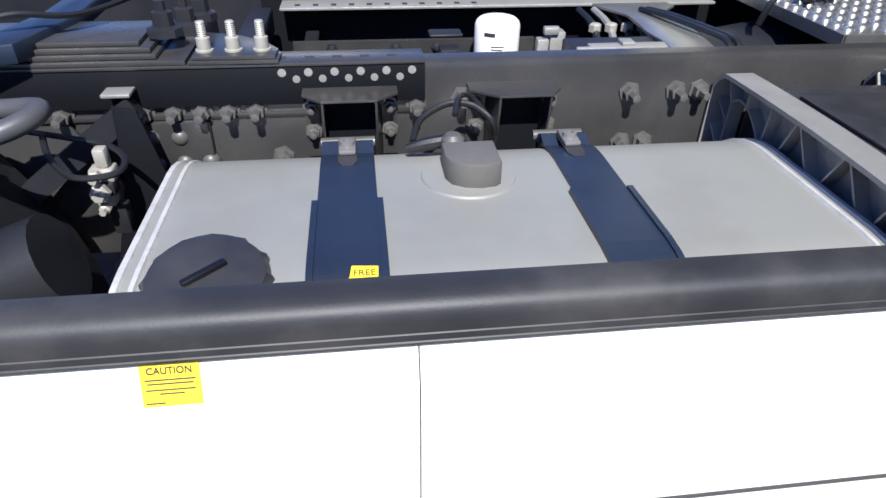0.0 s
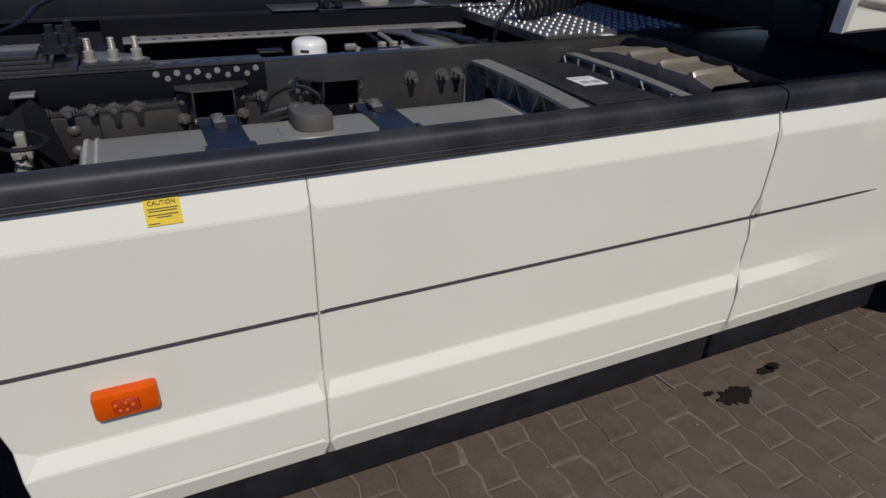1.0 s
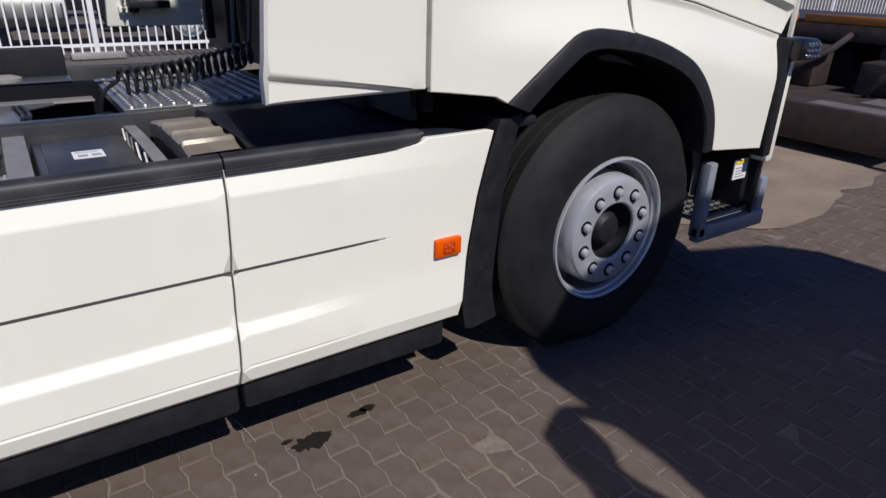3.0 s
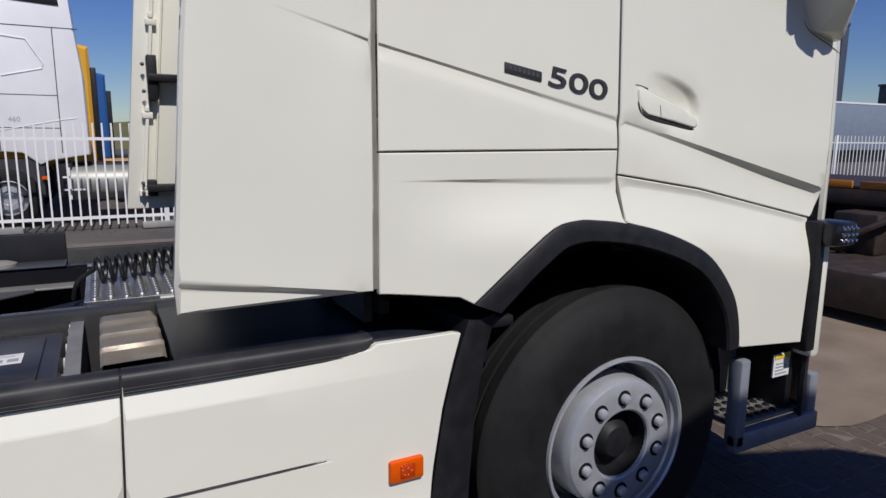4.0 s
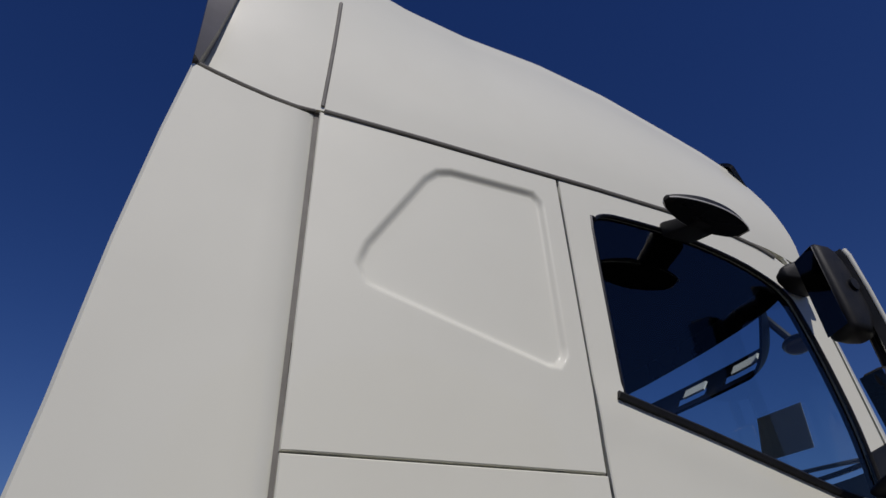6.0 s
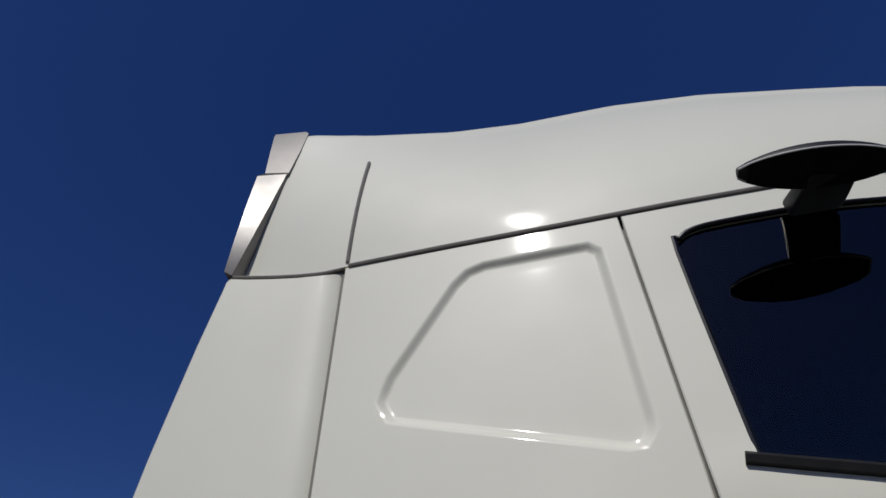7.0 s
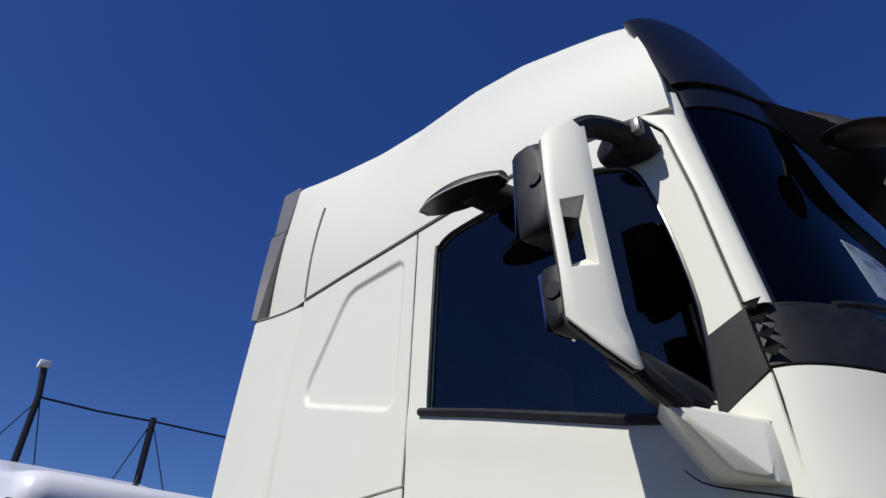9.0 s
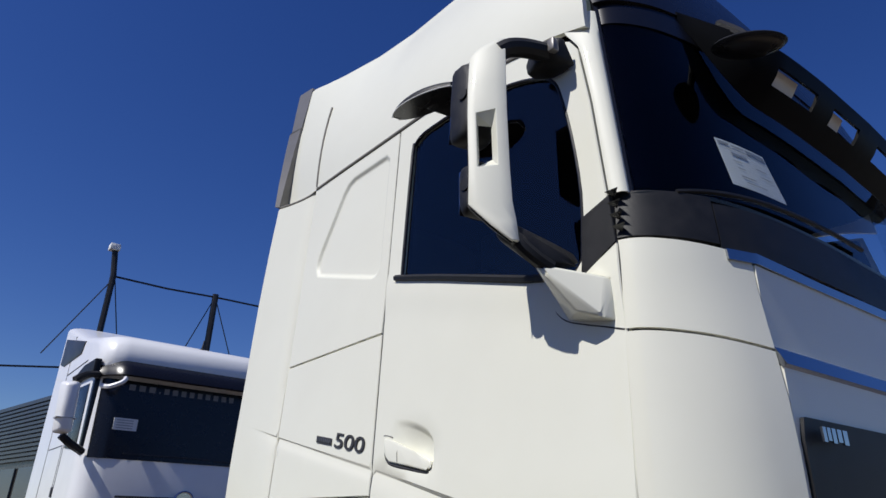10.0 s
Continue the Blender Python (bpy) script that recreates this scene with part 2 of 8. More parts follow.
def loft(bm, rows, close=False, caps=False):
    """Skins rows of points."""
    vs = [[bm.verts.new(p) for p in row] for row in rows]
    for a, b in zip(vs, vs[1:]):
        k = len(a)
        for i in range(k if close else k - 1):
            bm.faces.new((a[i], a[(i + 1) % k], b[(i + 1) % k], b[i]))
    if caps:
        bm.faces.new(vs[0][::-1])
        bm.faces.new(vs[-1])
    return bm


def thicken(bm, d):
    """Gives an open skin a thickness against its normals."""
    bm.normal_update()
    bmesh.ops.solidify(bm, geom=bm.faces[:], thickness=d)
    return bm


def prism(bm, poly, y0, y1, axis="y", bev=0.0):
    """A plate of an outline in x, z between two y (or in x, y between two z; or y, z between two x)."""
    def at(a, b, c):
        return {"y": (a, c, b), "z": (a, b, c), "x": (c, a, b)}[axis]
    lo = [bm.verts.new(at(a, b, y0)) for a, b in poly]
    hi = [bm.verts.new(at(a, b, y1)) for a, b in poly]
    fs = [bm.faces.new(lo), bm.faces.new(hi[::-1])]
    for i in range(len(lo)):
        j = (i + 1) % len(lo)
        fs.append(bm.faces.new((lo[j], lo[i], hi[i], hi[j])))
    bmesh.ops.recalc_face_normals(bm, faces=fs)
    if bev > 0:
        bmesh.ops.bevel(bm, geom=list({e for f in fs[:2] for e in f.edges}), offset=bev, segments=2, profile=0.5, affect="EDGES")
    return bm


def inside(p, poly):
    x, y = p
    hit = False
    for (x0, y0), (x1, y1) in zip(poly, poly[1:] + poly[:1]):
        if (y0 > y) != (y1 > y) and x < (x1 - x0) * (y - y0) / (y1 - y0) + x0:
            hit = not hit
    return hit


def resample(poly, h):
    out = []
    for (x0, y0), (x1, y1) in zip(poly, poly[1:] + poly[:1]):
        k = max(1, int(math.hypot(x1 - x0, y1 - y0) / h + 0.5))
        out += [(x0 + (x1 - x0) * i / k, y0 + (y1 - y0) * i / k) for i in range(k)]
    return out


def panel(poly, surf, holes=(), h=0.05, rim=0.003, thick=0.018, lines=()):
    """A body panel: an outline in x, z laid on the surface y = surf(x, z), with rolled edges and a thickness inwards (+y)."""
    loops = [resample(list(q), h) for q in (poly, *holes)]
    pts, edges = [], []
    edge_ids = set()
    for li, lp in enumerate(loops):
        area = sum(a[0] * b[1] - b[0] * a[1] for a, b in zip(lp, lp[1:] + lp[:1]))
        s = (1 if area > 0 else -1) * (1 if li == 0 else -1)
        base = len(pts)
        k = len(lp)
        pts += lp
        edge_ids |= set(range(base, base + k))
        edges += [(base + i, base + (i + 1) % k) for i in range(k)]
        ring = []
        for i in range(k):
            a, b, c = Vector(lp[i - 1]), Vector(lp[i]), Vector(lp[(i + 1) % k])
            d1, d2 = (b - a).normalized(), (c - b).normalized()
            n = Vector((-(d1.y + d2.y), d1.x + d2.x))
            n = n.normalized() * rim * s if n.length > 1e-6 else Vector((0, 0))
            ring.append(tuple(b + n))
        base = len(pts)
        pts += ring
        edges += [(base + i, base + (i + 1) % k) for i in range(k)]
    near = np.array([p for lp in loops for p in lp])
    xs, zs = [p[0] for p in loops[0]], [p[1] for p in loops[0]]
    seams = np.array([(x0 + (x1 - x0) * i / 24, z0 + (z1 - z0) * i / 24) for ln in lines for (x0, z0), (x1, z1) in zip(ln, ln[1:]) for i in range(25)] or [(99.0, 99.0)])
    gx = np.arange(min(xs), max(xs) + h, h)
    gz = np.arange(min(zs), max(zs) + h, h)
    for x in gx:
        for z in gz:
            if np.min(np.hypot(near[:, 0] - x, near[:, 1] - z)) > h * 0.55 and np.min(np.hypot(seams[:, 0] - x, seams[:, 1] - z)) > h * 0.6 and inside((x, z), loops[0]) and not any(inside((x, z), q) for q in loops[1:]):
                pts.append((x, z))
    for ln in lines:
        for (x0, z0), (x1, z1) in zip(ln, ln[1:]):
            k = max(1, int(math.hypot(x1 - x0, z1 - z0) / h + 0.5))
            base = len(pts)
            pts += [(x0 + (x1 - x0) * i / k, z0 + (z1 - z0) * i / k) for i in range(k + 1)]
            edges += [(base + i, base + i + 1) for i in range(k)]
    vo, eo, fo, ov, oe, of = delaunay_2d_cdt([Vector(p) for p in pts], edges, [], 0, 1e-5)
    bm = bmesh.new()
    vs = []
    for v, src in zip(vo, ov):
        y = surf(v.x, v.y) + (rim if any(i in edge_ids for i in src) else 0.0)
        vs.append(bm.verts.new((v.x, y, v.y)))
    for f in fo:
        c = sum((vo[i] for i in f), Vector((0, 0))) / len(f)
        if inside(c, loops[0]) and not any(inside(c, q) for q in loops[1:]):
            bm.faces.new([vs[i] for i in f])
    bmesh.ops.delete(bm, geom=[v for v in bm.verts if not v.link_faces], context="VERTS")
    bm.normal_update()
    flip = [f for f in bm.faces if f.normal.y > 0]
    bmesh.ops.reverse_faces(bm, faces=flip)
    rimedges = [e for e in bm.edges if e.is_boundary]
    r = bmesh.ops.extrude_edge_only(bm, edges=rimedges)
    for v in (g for g in r["geom"] if isinstance(g, bmesh.types.BMVert)):
        v.co.y += thick
    return bm


def hexnut(bm, m, r=0.016, h=0.018, stud=0.022):
    lathe(bm, [(0.0, 0.0), (r * 1.45, 0.0), (r * 1.45, 0.004), (r, 0.0045), (r * 0.98, h), (r * 0.6, h + 0.001), (r * 0.55, h + stud), (0.0, h + stud + 0.001)], m, 6)


OUT = Euler((radians(90), 0, 0)).to_matrix().to_4x4()


def smoothstep(a, b, t):
    t = min(1.0, max(0.0, (t - a) / (b - a)))
    return t * t * (3 - 2 * t)


def along(pts, x):
    """z of a line of (x, z) points at x."""
    return float(np.interp(x, [p[0] for p in pts], [p[1] for p in pts]))


def offset(poly, d):
    """The outline moved inwards by d."""
    area = sum(a[0] * b[1] - b[0] * a[1] for a, b in zip(poly, poly[1:] + poly[:1]))
    s = 1 if area > 0 else -1
    out = []
    for i in range(len(poly)):
        a, b, c = Vector(poly[i - 1]), Vector(poly[i]), Vector(poly[(i + 1) % len(poly)])
        d1, d2 = (b - a).normalized(), (c - b).normalized()
        n = Vector((-(d1.y + d2.y), d1.x + d2.x)).normalized()
        k = max(0.5, n.dot(Vector((-d1.y, d1.x))))
        out.append(tuple(b + n * d * s / k))
    return out


# ---- ground ----
def ground():
    bm = bmesh.new()
    box(bm, -600, 600, -600, 600, -0.4, -0.012)
    g = part("ground", bm, ASPHALT, None, smooth=False)
    tagged(g, "brown grey paved truck yard reaching the horizon", "ground", kind="structure")
    return g


GROUND = ground()

# ---- the truck: x forward, its right side at y = 0, middle at y = 1.25 ----
truck = thing("tractor_truck", (0, 1.25, 0), "white sleeper cab tractor truck parked on brown pavers", "truck")
MID = 1.25

UPPER_CREASE = [(-1.125, 1.840), (-0.83, 1.768), (-0.03, 1.600), (1.05, 1.352)]
LOWER_CREASE = [(-0.83, 1.425), (-0.03, 1.418), (0.35, 1.365), (1.0, 1.232)]
ARCH_OUT = [(-0.556, 1.075), (-0.41, 1.195), (-0.29, 1.272), (-0.20, 1.290), (-0.13, 1.288), (0.0, 1.272), (0.13, 1.243), (0.26, 1.198), (0.36, 1.150), (0.44, 1.085), (0.51, 1.000), (0.545, 0.930), (0.565, 0.850), (0.572, 0.785)]
ARCH_IN = [(-0.47, 1.040), (-0.37, 1.135), (-0.26, 1.205), (-0.18, 1.222), (-0.11, 1.220), (0.0, 1.205), (0.11, 1.178), (0.22, 1.140), (0.31, 1.095), (0.385, 1.035), (0.445, 0.960), (0.475, 0.900), (0.492, 0.840), (0.498, 0.785)]


def rounded(pts, k=3):
    """A smooth curve through the points, k steps to a stretch."""
    out = []
    for i in range(len(pts) - 1):
        p = [Vector(pts[max(0, min(len(pts) - 1, i + j))]) for j in (-1, 0, 1, 2)]
        for s in range(k):
            t = s / k
            q = 0.5 * (2 * p[1] + (p[2] - p[0]) * t + (2 * p[0] - 5 * p[1] + 4 * p[2] - p[3]) * t * t + (3 * p[1] - p[0] - 3 * p[2] + p[3]) * t ** 3)
            out.append((q.x, q.y))
    return out + [pts[-1]]


ARCH_OUT, ARCH_IN = rounded(ARCH_OUT), rounded(ARCH_IN)


def crease_width(x):
    return 0.005 + 0.005 * smoothstep(-1.1, 0.0, x) + 0.015 * smoothstep(0.0, 0.9, x)


def lower_width(x):
    return 0.004 + 0.018 * smoothstep(-0.80, -0.05, x)


def fold_back(x):
    return 0.045 + 0.155 * smoothstep(-0.05, 0.7, x)


def undercut(d, w, depth, back=0.20):
    """Depth of a fold below an edge: steep to w, then easing back out."""
    if d >= 0:
        return 0.0
    if d > -w:
        return -d / w * depth
    return depth * (1 - smoothstep(-w, -w - back, d))


def side(x, z):
    """The cab's side."""
    y = 0.033 * max(0.0, min(z, 3.06) - 1.5)
    low = along(LOWER_CREASE, x) - z
    if z < 1.6:
        y -= 0.040 * smoothstep(0.0, 0.20, low) * smoothstep(-0.82, -0.4, x) * (1 - 0.3 * smoothstep(0.4, 1.0, x))
    # undercut below the long crease, growing to the front
    d = z - along(UPPER_CREASE, x)
    y += undercut(d, crease_width(x), 0.006 * smoothstep(-1.13, -0.80, x) + 0.018 * smoothstep(-0.03, 0.9, x), fold_back(x))
    y += undercut(-low, lower_width(x), 0.008) * smoothstep(-0.80, -0.5, x)
    if x > 1.0:
        y += 0.9 * (x - 1.0) ** 2
    return y


EMBOSS = [(-0.660, 2.500), (-0.690, 2.560), (-0.665, 2.630), (-0.500, 2.895), (-0.460, 2.935), (-0.410, 2.950), (-0.130, 2.945), (-0.100, 2.915), (-0.095, 2.390), (-0.125, 2.350), (-0.160, 2.350)]


def seg_dist(p, poly):
    best = 9.0
    for (x0, y0), (x1, y1) in zip(poly, poly[1:] + poly[:1]):
        dx, dy = x1 - x0, y1 - y0
        t = min(1, max(0, ((p[0] - x0) * dx + (p[1] - y0) * dy) / (dx * dx + dy * dy)))
        best = min(best, math.hypot(p[0] - x0 - t * dx, p[1] - y0 - t * dy))
    return best


def sleeper(x, z):
    y = side(x, z)
    d = seg_dist((x, z), EMBOSS) * (1 if inside((x, z), EMBOSS) else -1)
    return y + 0.013 * smoothstep(-0.002, 0.022, d)


def scaled(poly, k):
    cx, cz = sum(p[0] for p in poly) / len(poly), sum(p[1] for p in poly) / len(poly)
    return [(cx + (x - cx) * k, cz + (z - cz) * k) for x, z in poly]


def loop(poly):
    return poly + poly[:1]


WINDOW = [(0.062, 2.300), (0.30, 2.234), (0.55, 2.160), (0.73, 2.105), (0.915, 2.062), (0.945, 2.10), (0.952, 2.30), (0.925, 2.52), (0.885, 2.70), (0.855, 2.765), (0.80, 2.810), (0.66, 2.868), (0.42, 2.915), (0.20, 2.925), (0.125, 2.918), (0.088, 2.895), (0.070, 2.850)]
WINDOW = WINDOW[:5] + rounded(WINDOW[5:] + WINDOW[:1])[:-1]
DOOR = [(-0.022, 1.428), (0.35, 1.372), (1.00, 1.238), (1.061, 1.300), (1.066, 1.60), (1.069, 1.87), (1.059, 2.12), (1.038, 2.262), (1.000, 2.60), (0.962, 2.83), (0.930, 2.882), (0.87, 2.920), (0.70, 2.970), (0.45, 3.000), (0.20, 3.014), (-0.030, 3.020), (-0.030, 2.30), (-0.022, 1.62)]


def cab_sides():
    # panels of the right side
    part("sleeper_panel", panel([(-0.822, 2.083), (-0.040, 2.092), (-0.036, 2.30), (-0.038, 3.020), (-0.812, 3.040)], sleeper, h=0.03, lines=[loop(offset(EMBOSS, o)) for o in (-0.006, -0.001, 0.004, 0.009, 0.014, 0.020, 0.026)]), WHITE, truck, "white panel with a recessed window shape")
    hatch_lines = [[(x, along(UPPER_CREASE, x) - f * crease_width(x)) for x in (-0.822, -0.6, -0.4, -0.2, -0.042)] for f in (-1.0, -0.3, 0.0, 0.5, 1.0, 1.3)]
    hatch_lines += [[(x, along(UPPER_CREASE, x) - crease_width(x) - o) for x in (-0.822, -0.6, -0.4, -0.2, -0.042)] for o in (0.012, 0.022, 0.033, 0.045)]
    part("locker_hatch", panel([(-0.828, 1.500), (-0.030, 1.505), (-0.036, 2.087), (-0.822, 2.078)], side, h=0.028, lines=hatch_lines), WHITE, truck)
    lower = [(-0.830, 1.128), (-0.60, 1.098)] + ARCH_OUT[:16] + [(-0.013, 1.285), (-0.029, 1.415), (-0.030, 1.500), (-0.828, 1.495)]
    part("lower_rear_panel", panel(lower, side, h=0.04, lines=[[(x, along(LOWER_CREASE, x) - f * lower_width(x)) for x in (-0.80, -0.6, -0.4, -0.2, -0.05)] for f in (-0.6, -0.15, 0.0, 0.5, 1.0, 1.15, 2.0)]), WHITE, truck)
    dl = []
    for f in (0.0, -0.5, -1.0, -1.12, -2.0, -4.0):
        dl.append([(x, along(UPPER_CREASE, x) + f * crease_width(x)) for x in (0.0, 0.15, 0.3, 0.45, 0.6, 0.75, 0.9, 1.03)])
    handle_lines = [loop(offset(HANDLE, o)) for o in (-0.004, 0.002, 0.008, 0.014, 0.020, 0.026)]
    door = part("cab_door", panel(DOOR, door_side, holes=[WINDOW], h=0.045, lines=dl + handle_lines), WHITE, truck, "white cab door with a sloping window sill")
    fend = ARCH_OUT[15:] + [(0.60, 0.778), (0.962, 0.742), (0.985, 1.235), (0.35, 1.3665), (-0.024, 1.4225), (-0.004, 1.285)]
    fend[0] = (0.003, 1.274)
    part("front_wing_panel", panel(fend, side, h=0.045, lines=[[(x, along(LOWER_CREASE, x) - o) for x in (0.02, 0.35, 0.96)] for o in (0.011, 0.022, 0.025, 0.036)]), WHITE, truck)
    # side deflector
    fold = [(-1.33, 1.213), (-0.835, 1.136)]

    def fold_w(x):
        return 0.022 - 0.014 * smoothstep(-1.33, -0.85, x)

    def defl(x, z):
        t = max(0.0, (-0.83 - x) / 0.40)
        y = side(x, z) - 0.004 + (-0.012 - side(x, z)) * min(1.0, t) ** 1.3 * smoothstep(1.2, 1.7, z) + 0.016 * smoothstep(0.0, fold_w(x), along(fold, x) - z)
        y += 0.012 * (1 - smoothstep(0.0, 0.03, -0.832 - x))
        return y
    dp = [(-0.842, 1.134), (-1.322, 1.128), (-1.326, 1.20), (-1.288, 1.70), (-1.247, 2.13), (-1.222, 2.48), (-1.190, 2.80), (-1.160, 3.046), (-1.10, 3.040), (-1.03, 3.034), (-0.95, 3.029), (-0.88, 3.028), (-0.824, 3.034), (-0.832, 2.0)]
    part("side_deflector", panel(dp, defl, h=0.05, rim=0.008, thick=0.03, lines=[[(x, along(fold, x) - f * fold_w(x)) for x in (-1.312, -1.15, -1.0, -0.90)] for f in (-0.3, 0.0, 0.35, 0.7, 1.0, 1.3)] + [[(x, along(UPPER_CREASE, x) - f * crease_width(x)) for x in (-1.10, -0.98, -0.85)] for f in (-1.0, -0.3, 0.0, 0.5, 1.0, 1.3, 3.0, 5.0, 8.0)]), WHITE, truck, "white side air deflector behind the cab")
    # what shows in the gaps
    part("door_seal", panel([(-0.05, 1.41), (1.0, 1.20), (1.08, 1.62), (1.08, 2.1), (0.97, 2.9), (0.4, 3.04), (-0.05, 3.05)], lambda x, z: side(x, z) + 0.024, holes=[scaled(WINDOW, 1.03)], h=0.15, thick=0.004), PRINT, truck)
    part("cab_seal", panel([(-0.86, 1.15), (-0.6, 1.12), (-0.42, 1.22), (-0.22, 1.31), (-0.03, 1.30), (-0.025, 3.06), (-0.86, 3.06)], lambda x, z: side(x, z) + 0.020, h=0.15, thick=0.004), SEAL_GREY, truck)
    part("seam_filler", panel([(-0.845, 1.14), (-0.815, 1.14), (-0.795, 3.05), (-0.83, 3.05)], lambda x, z: side(x, z) + 0.014, h=0.1, rim=0.0, thick=0.004), SEAL_GREY, truck)
    bm = bmesh.new()
    tube(bm, [(x, side(x, z) + 0.0008, z) for x, z in [(p.x, p.y) for p in spline([(1.064, 1.875, 0), (1.0, 1.895, 0), (0.944, 1.912, 0), (0.878, 1.938, 0), (0.835, 1.985, 0), (0.80, 2.06, 0), (0.79, 2.082, 0)], 5)]], 0.0024, 6)
    part("panel_joint", bm, PRINT, door)
    bm = bmesh.new()
    tube(bm, [(x + 0.0028, side(x, z) + 0.003, z) for x, z in ((1.0605, 1.30), (1.063, 1.45), (1.066, 1.60), (1.0675, 1.74), (1.069, 1.87), (1.0655, 1.97), (1.059, 2.12))], 0.0018, 6)
    part("door_gap", bm, PRINT, truck)
    return door


HANDLE = [(0.060, 1.700), (0.075, 1.640), (0.10, 1.606), (0.200, 1.583), (0.290, 1.564), (0.317, 1.576), (0.327, 1.612), (0.326, 1.650), (0.312, 1.678), (0.288, 1.700), (0.257, 1.716), (0.220, 1.730), (0.178, 1.742), (0.10, 1.755)]


def door_side(x, z):
    y = side(x, z)
    d = seg_dist((x, z), HANDLE) * (1 if inside((x, z), HANDLE) else -1)
    y += 0.024 * smoothstep(-0.004, 0.026, d) * smoothstep(0.05, 0.22, x) * (0.35 + 0.65 * smoothstep(1.74, 1.66, z))
    # the sill's shoulder under the window
    y -= 0.004 * smoothstep(0.10, 0.02, abs(z - along([(0.06, 2.25), (0.92, 2.02)], x)))
    return y


def rowtable(x, rows):
    return [float(np.interp(x, [r[0] for r in rows], [r[i] for r in rows])) for i in range(1, len(rows[0]))]


# x, seam height, edge y, edge height
ROOF = [(-1.15, 3.056, 0.050, 3.800), (-1.05, 3.045, 0.065, 3.800), (-0.94, 3.038, 0.085, 3.79), (-0.86, 3.038, 0.10, 3.787), (-0.80, 3.048, 0.115, 3.785), (-0.50, 3.044, 0.180, 3.780), (-0.24, 3.036, 0.225, 3.797), (0.10, 3.028, 0.235, 3.790), (0.40, 3.014, 0.215, 3.700), (0.65, 2.985, 0.180, 3.560), (0.80, 2.950, 0.155, 3.465), (0.905, 2.900, 0.138, 3.385)]


def roof_row(x, inset=0.0):
    zs, ye, ze = rowtable(x, ROOF)
    y0 = side(min(x, 1.0), zs)
    pts = []
    for i in range(11):
        t = i / 10
        bulge = 0.018 * math.sin(math.pi * t)
        pts.append((x, y0 + (ye - y0) * t ** 1.5 - bulge + inset, zs + (ze - zs) * t))
    r = 0.09
    for k in range(1, 6):
        a = k / 5 * math.radians(80)
        pts.append((x, ye + r * (1 - math.cos(a)) + inset * 0.5, ze + r * 0.75 * math.sin(a) - inset * 0.5))
    x0, y1, z1 = pts[-1]
    for k in range(1, 7):
        t = k / 6
        pts.append((x, y1 + (MID - y1) * t, z1 + 0.05 * (1 - (1 - t) ** 2)))
    return pts + [(x, 2 * MID - q[1], q[2]) for q in pts[-2::-1]]


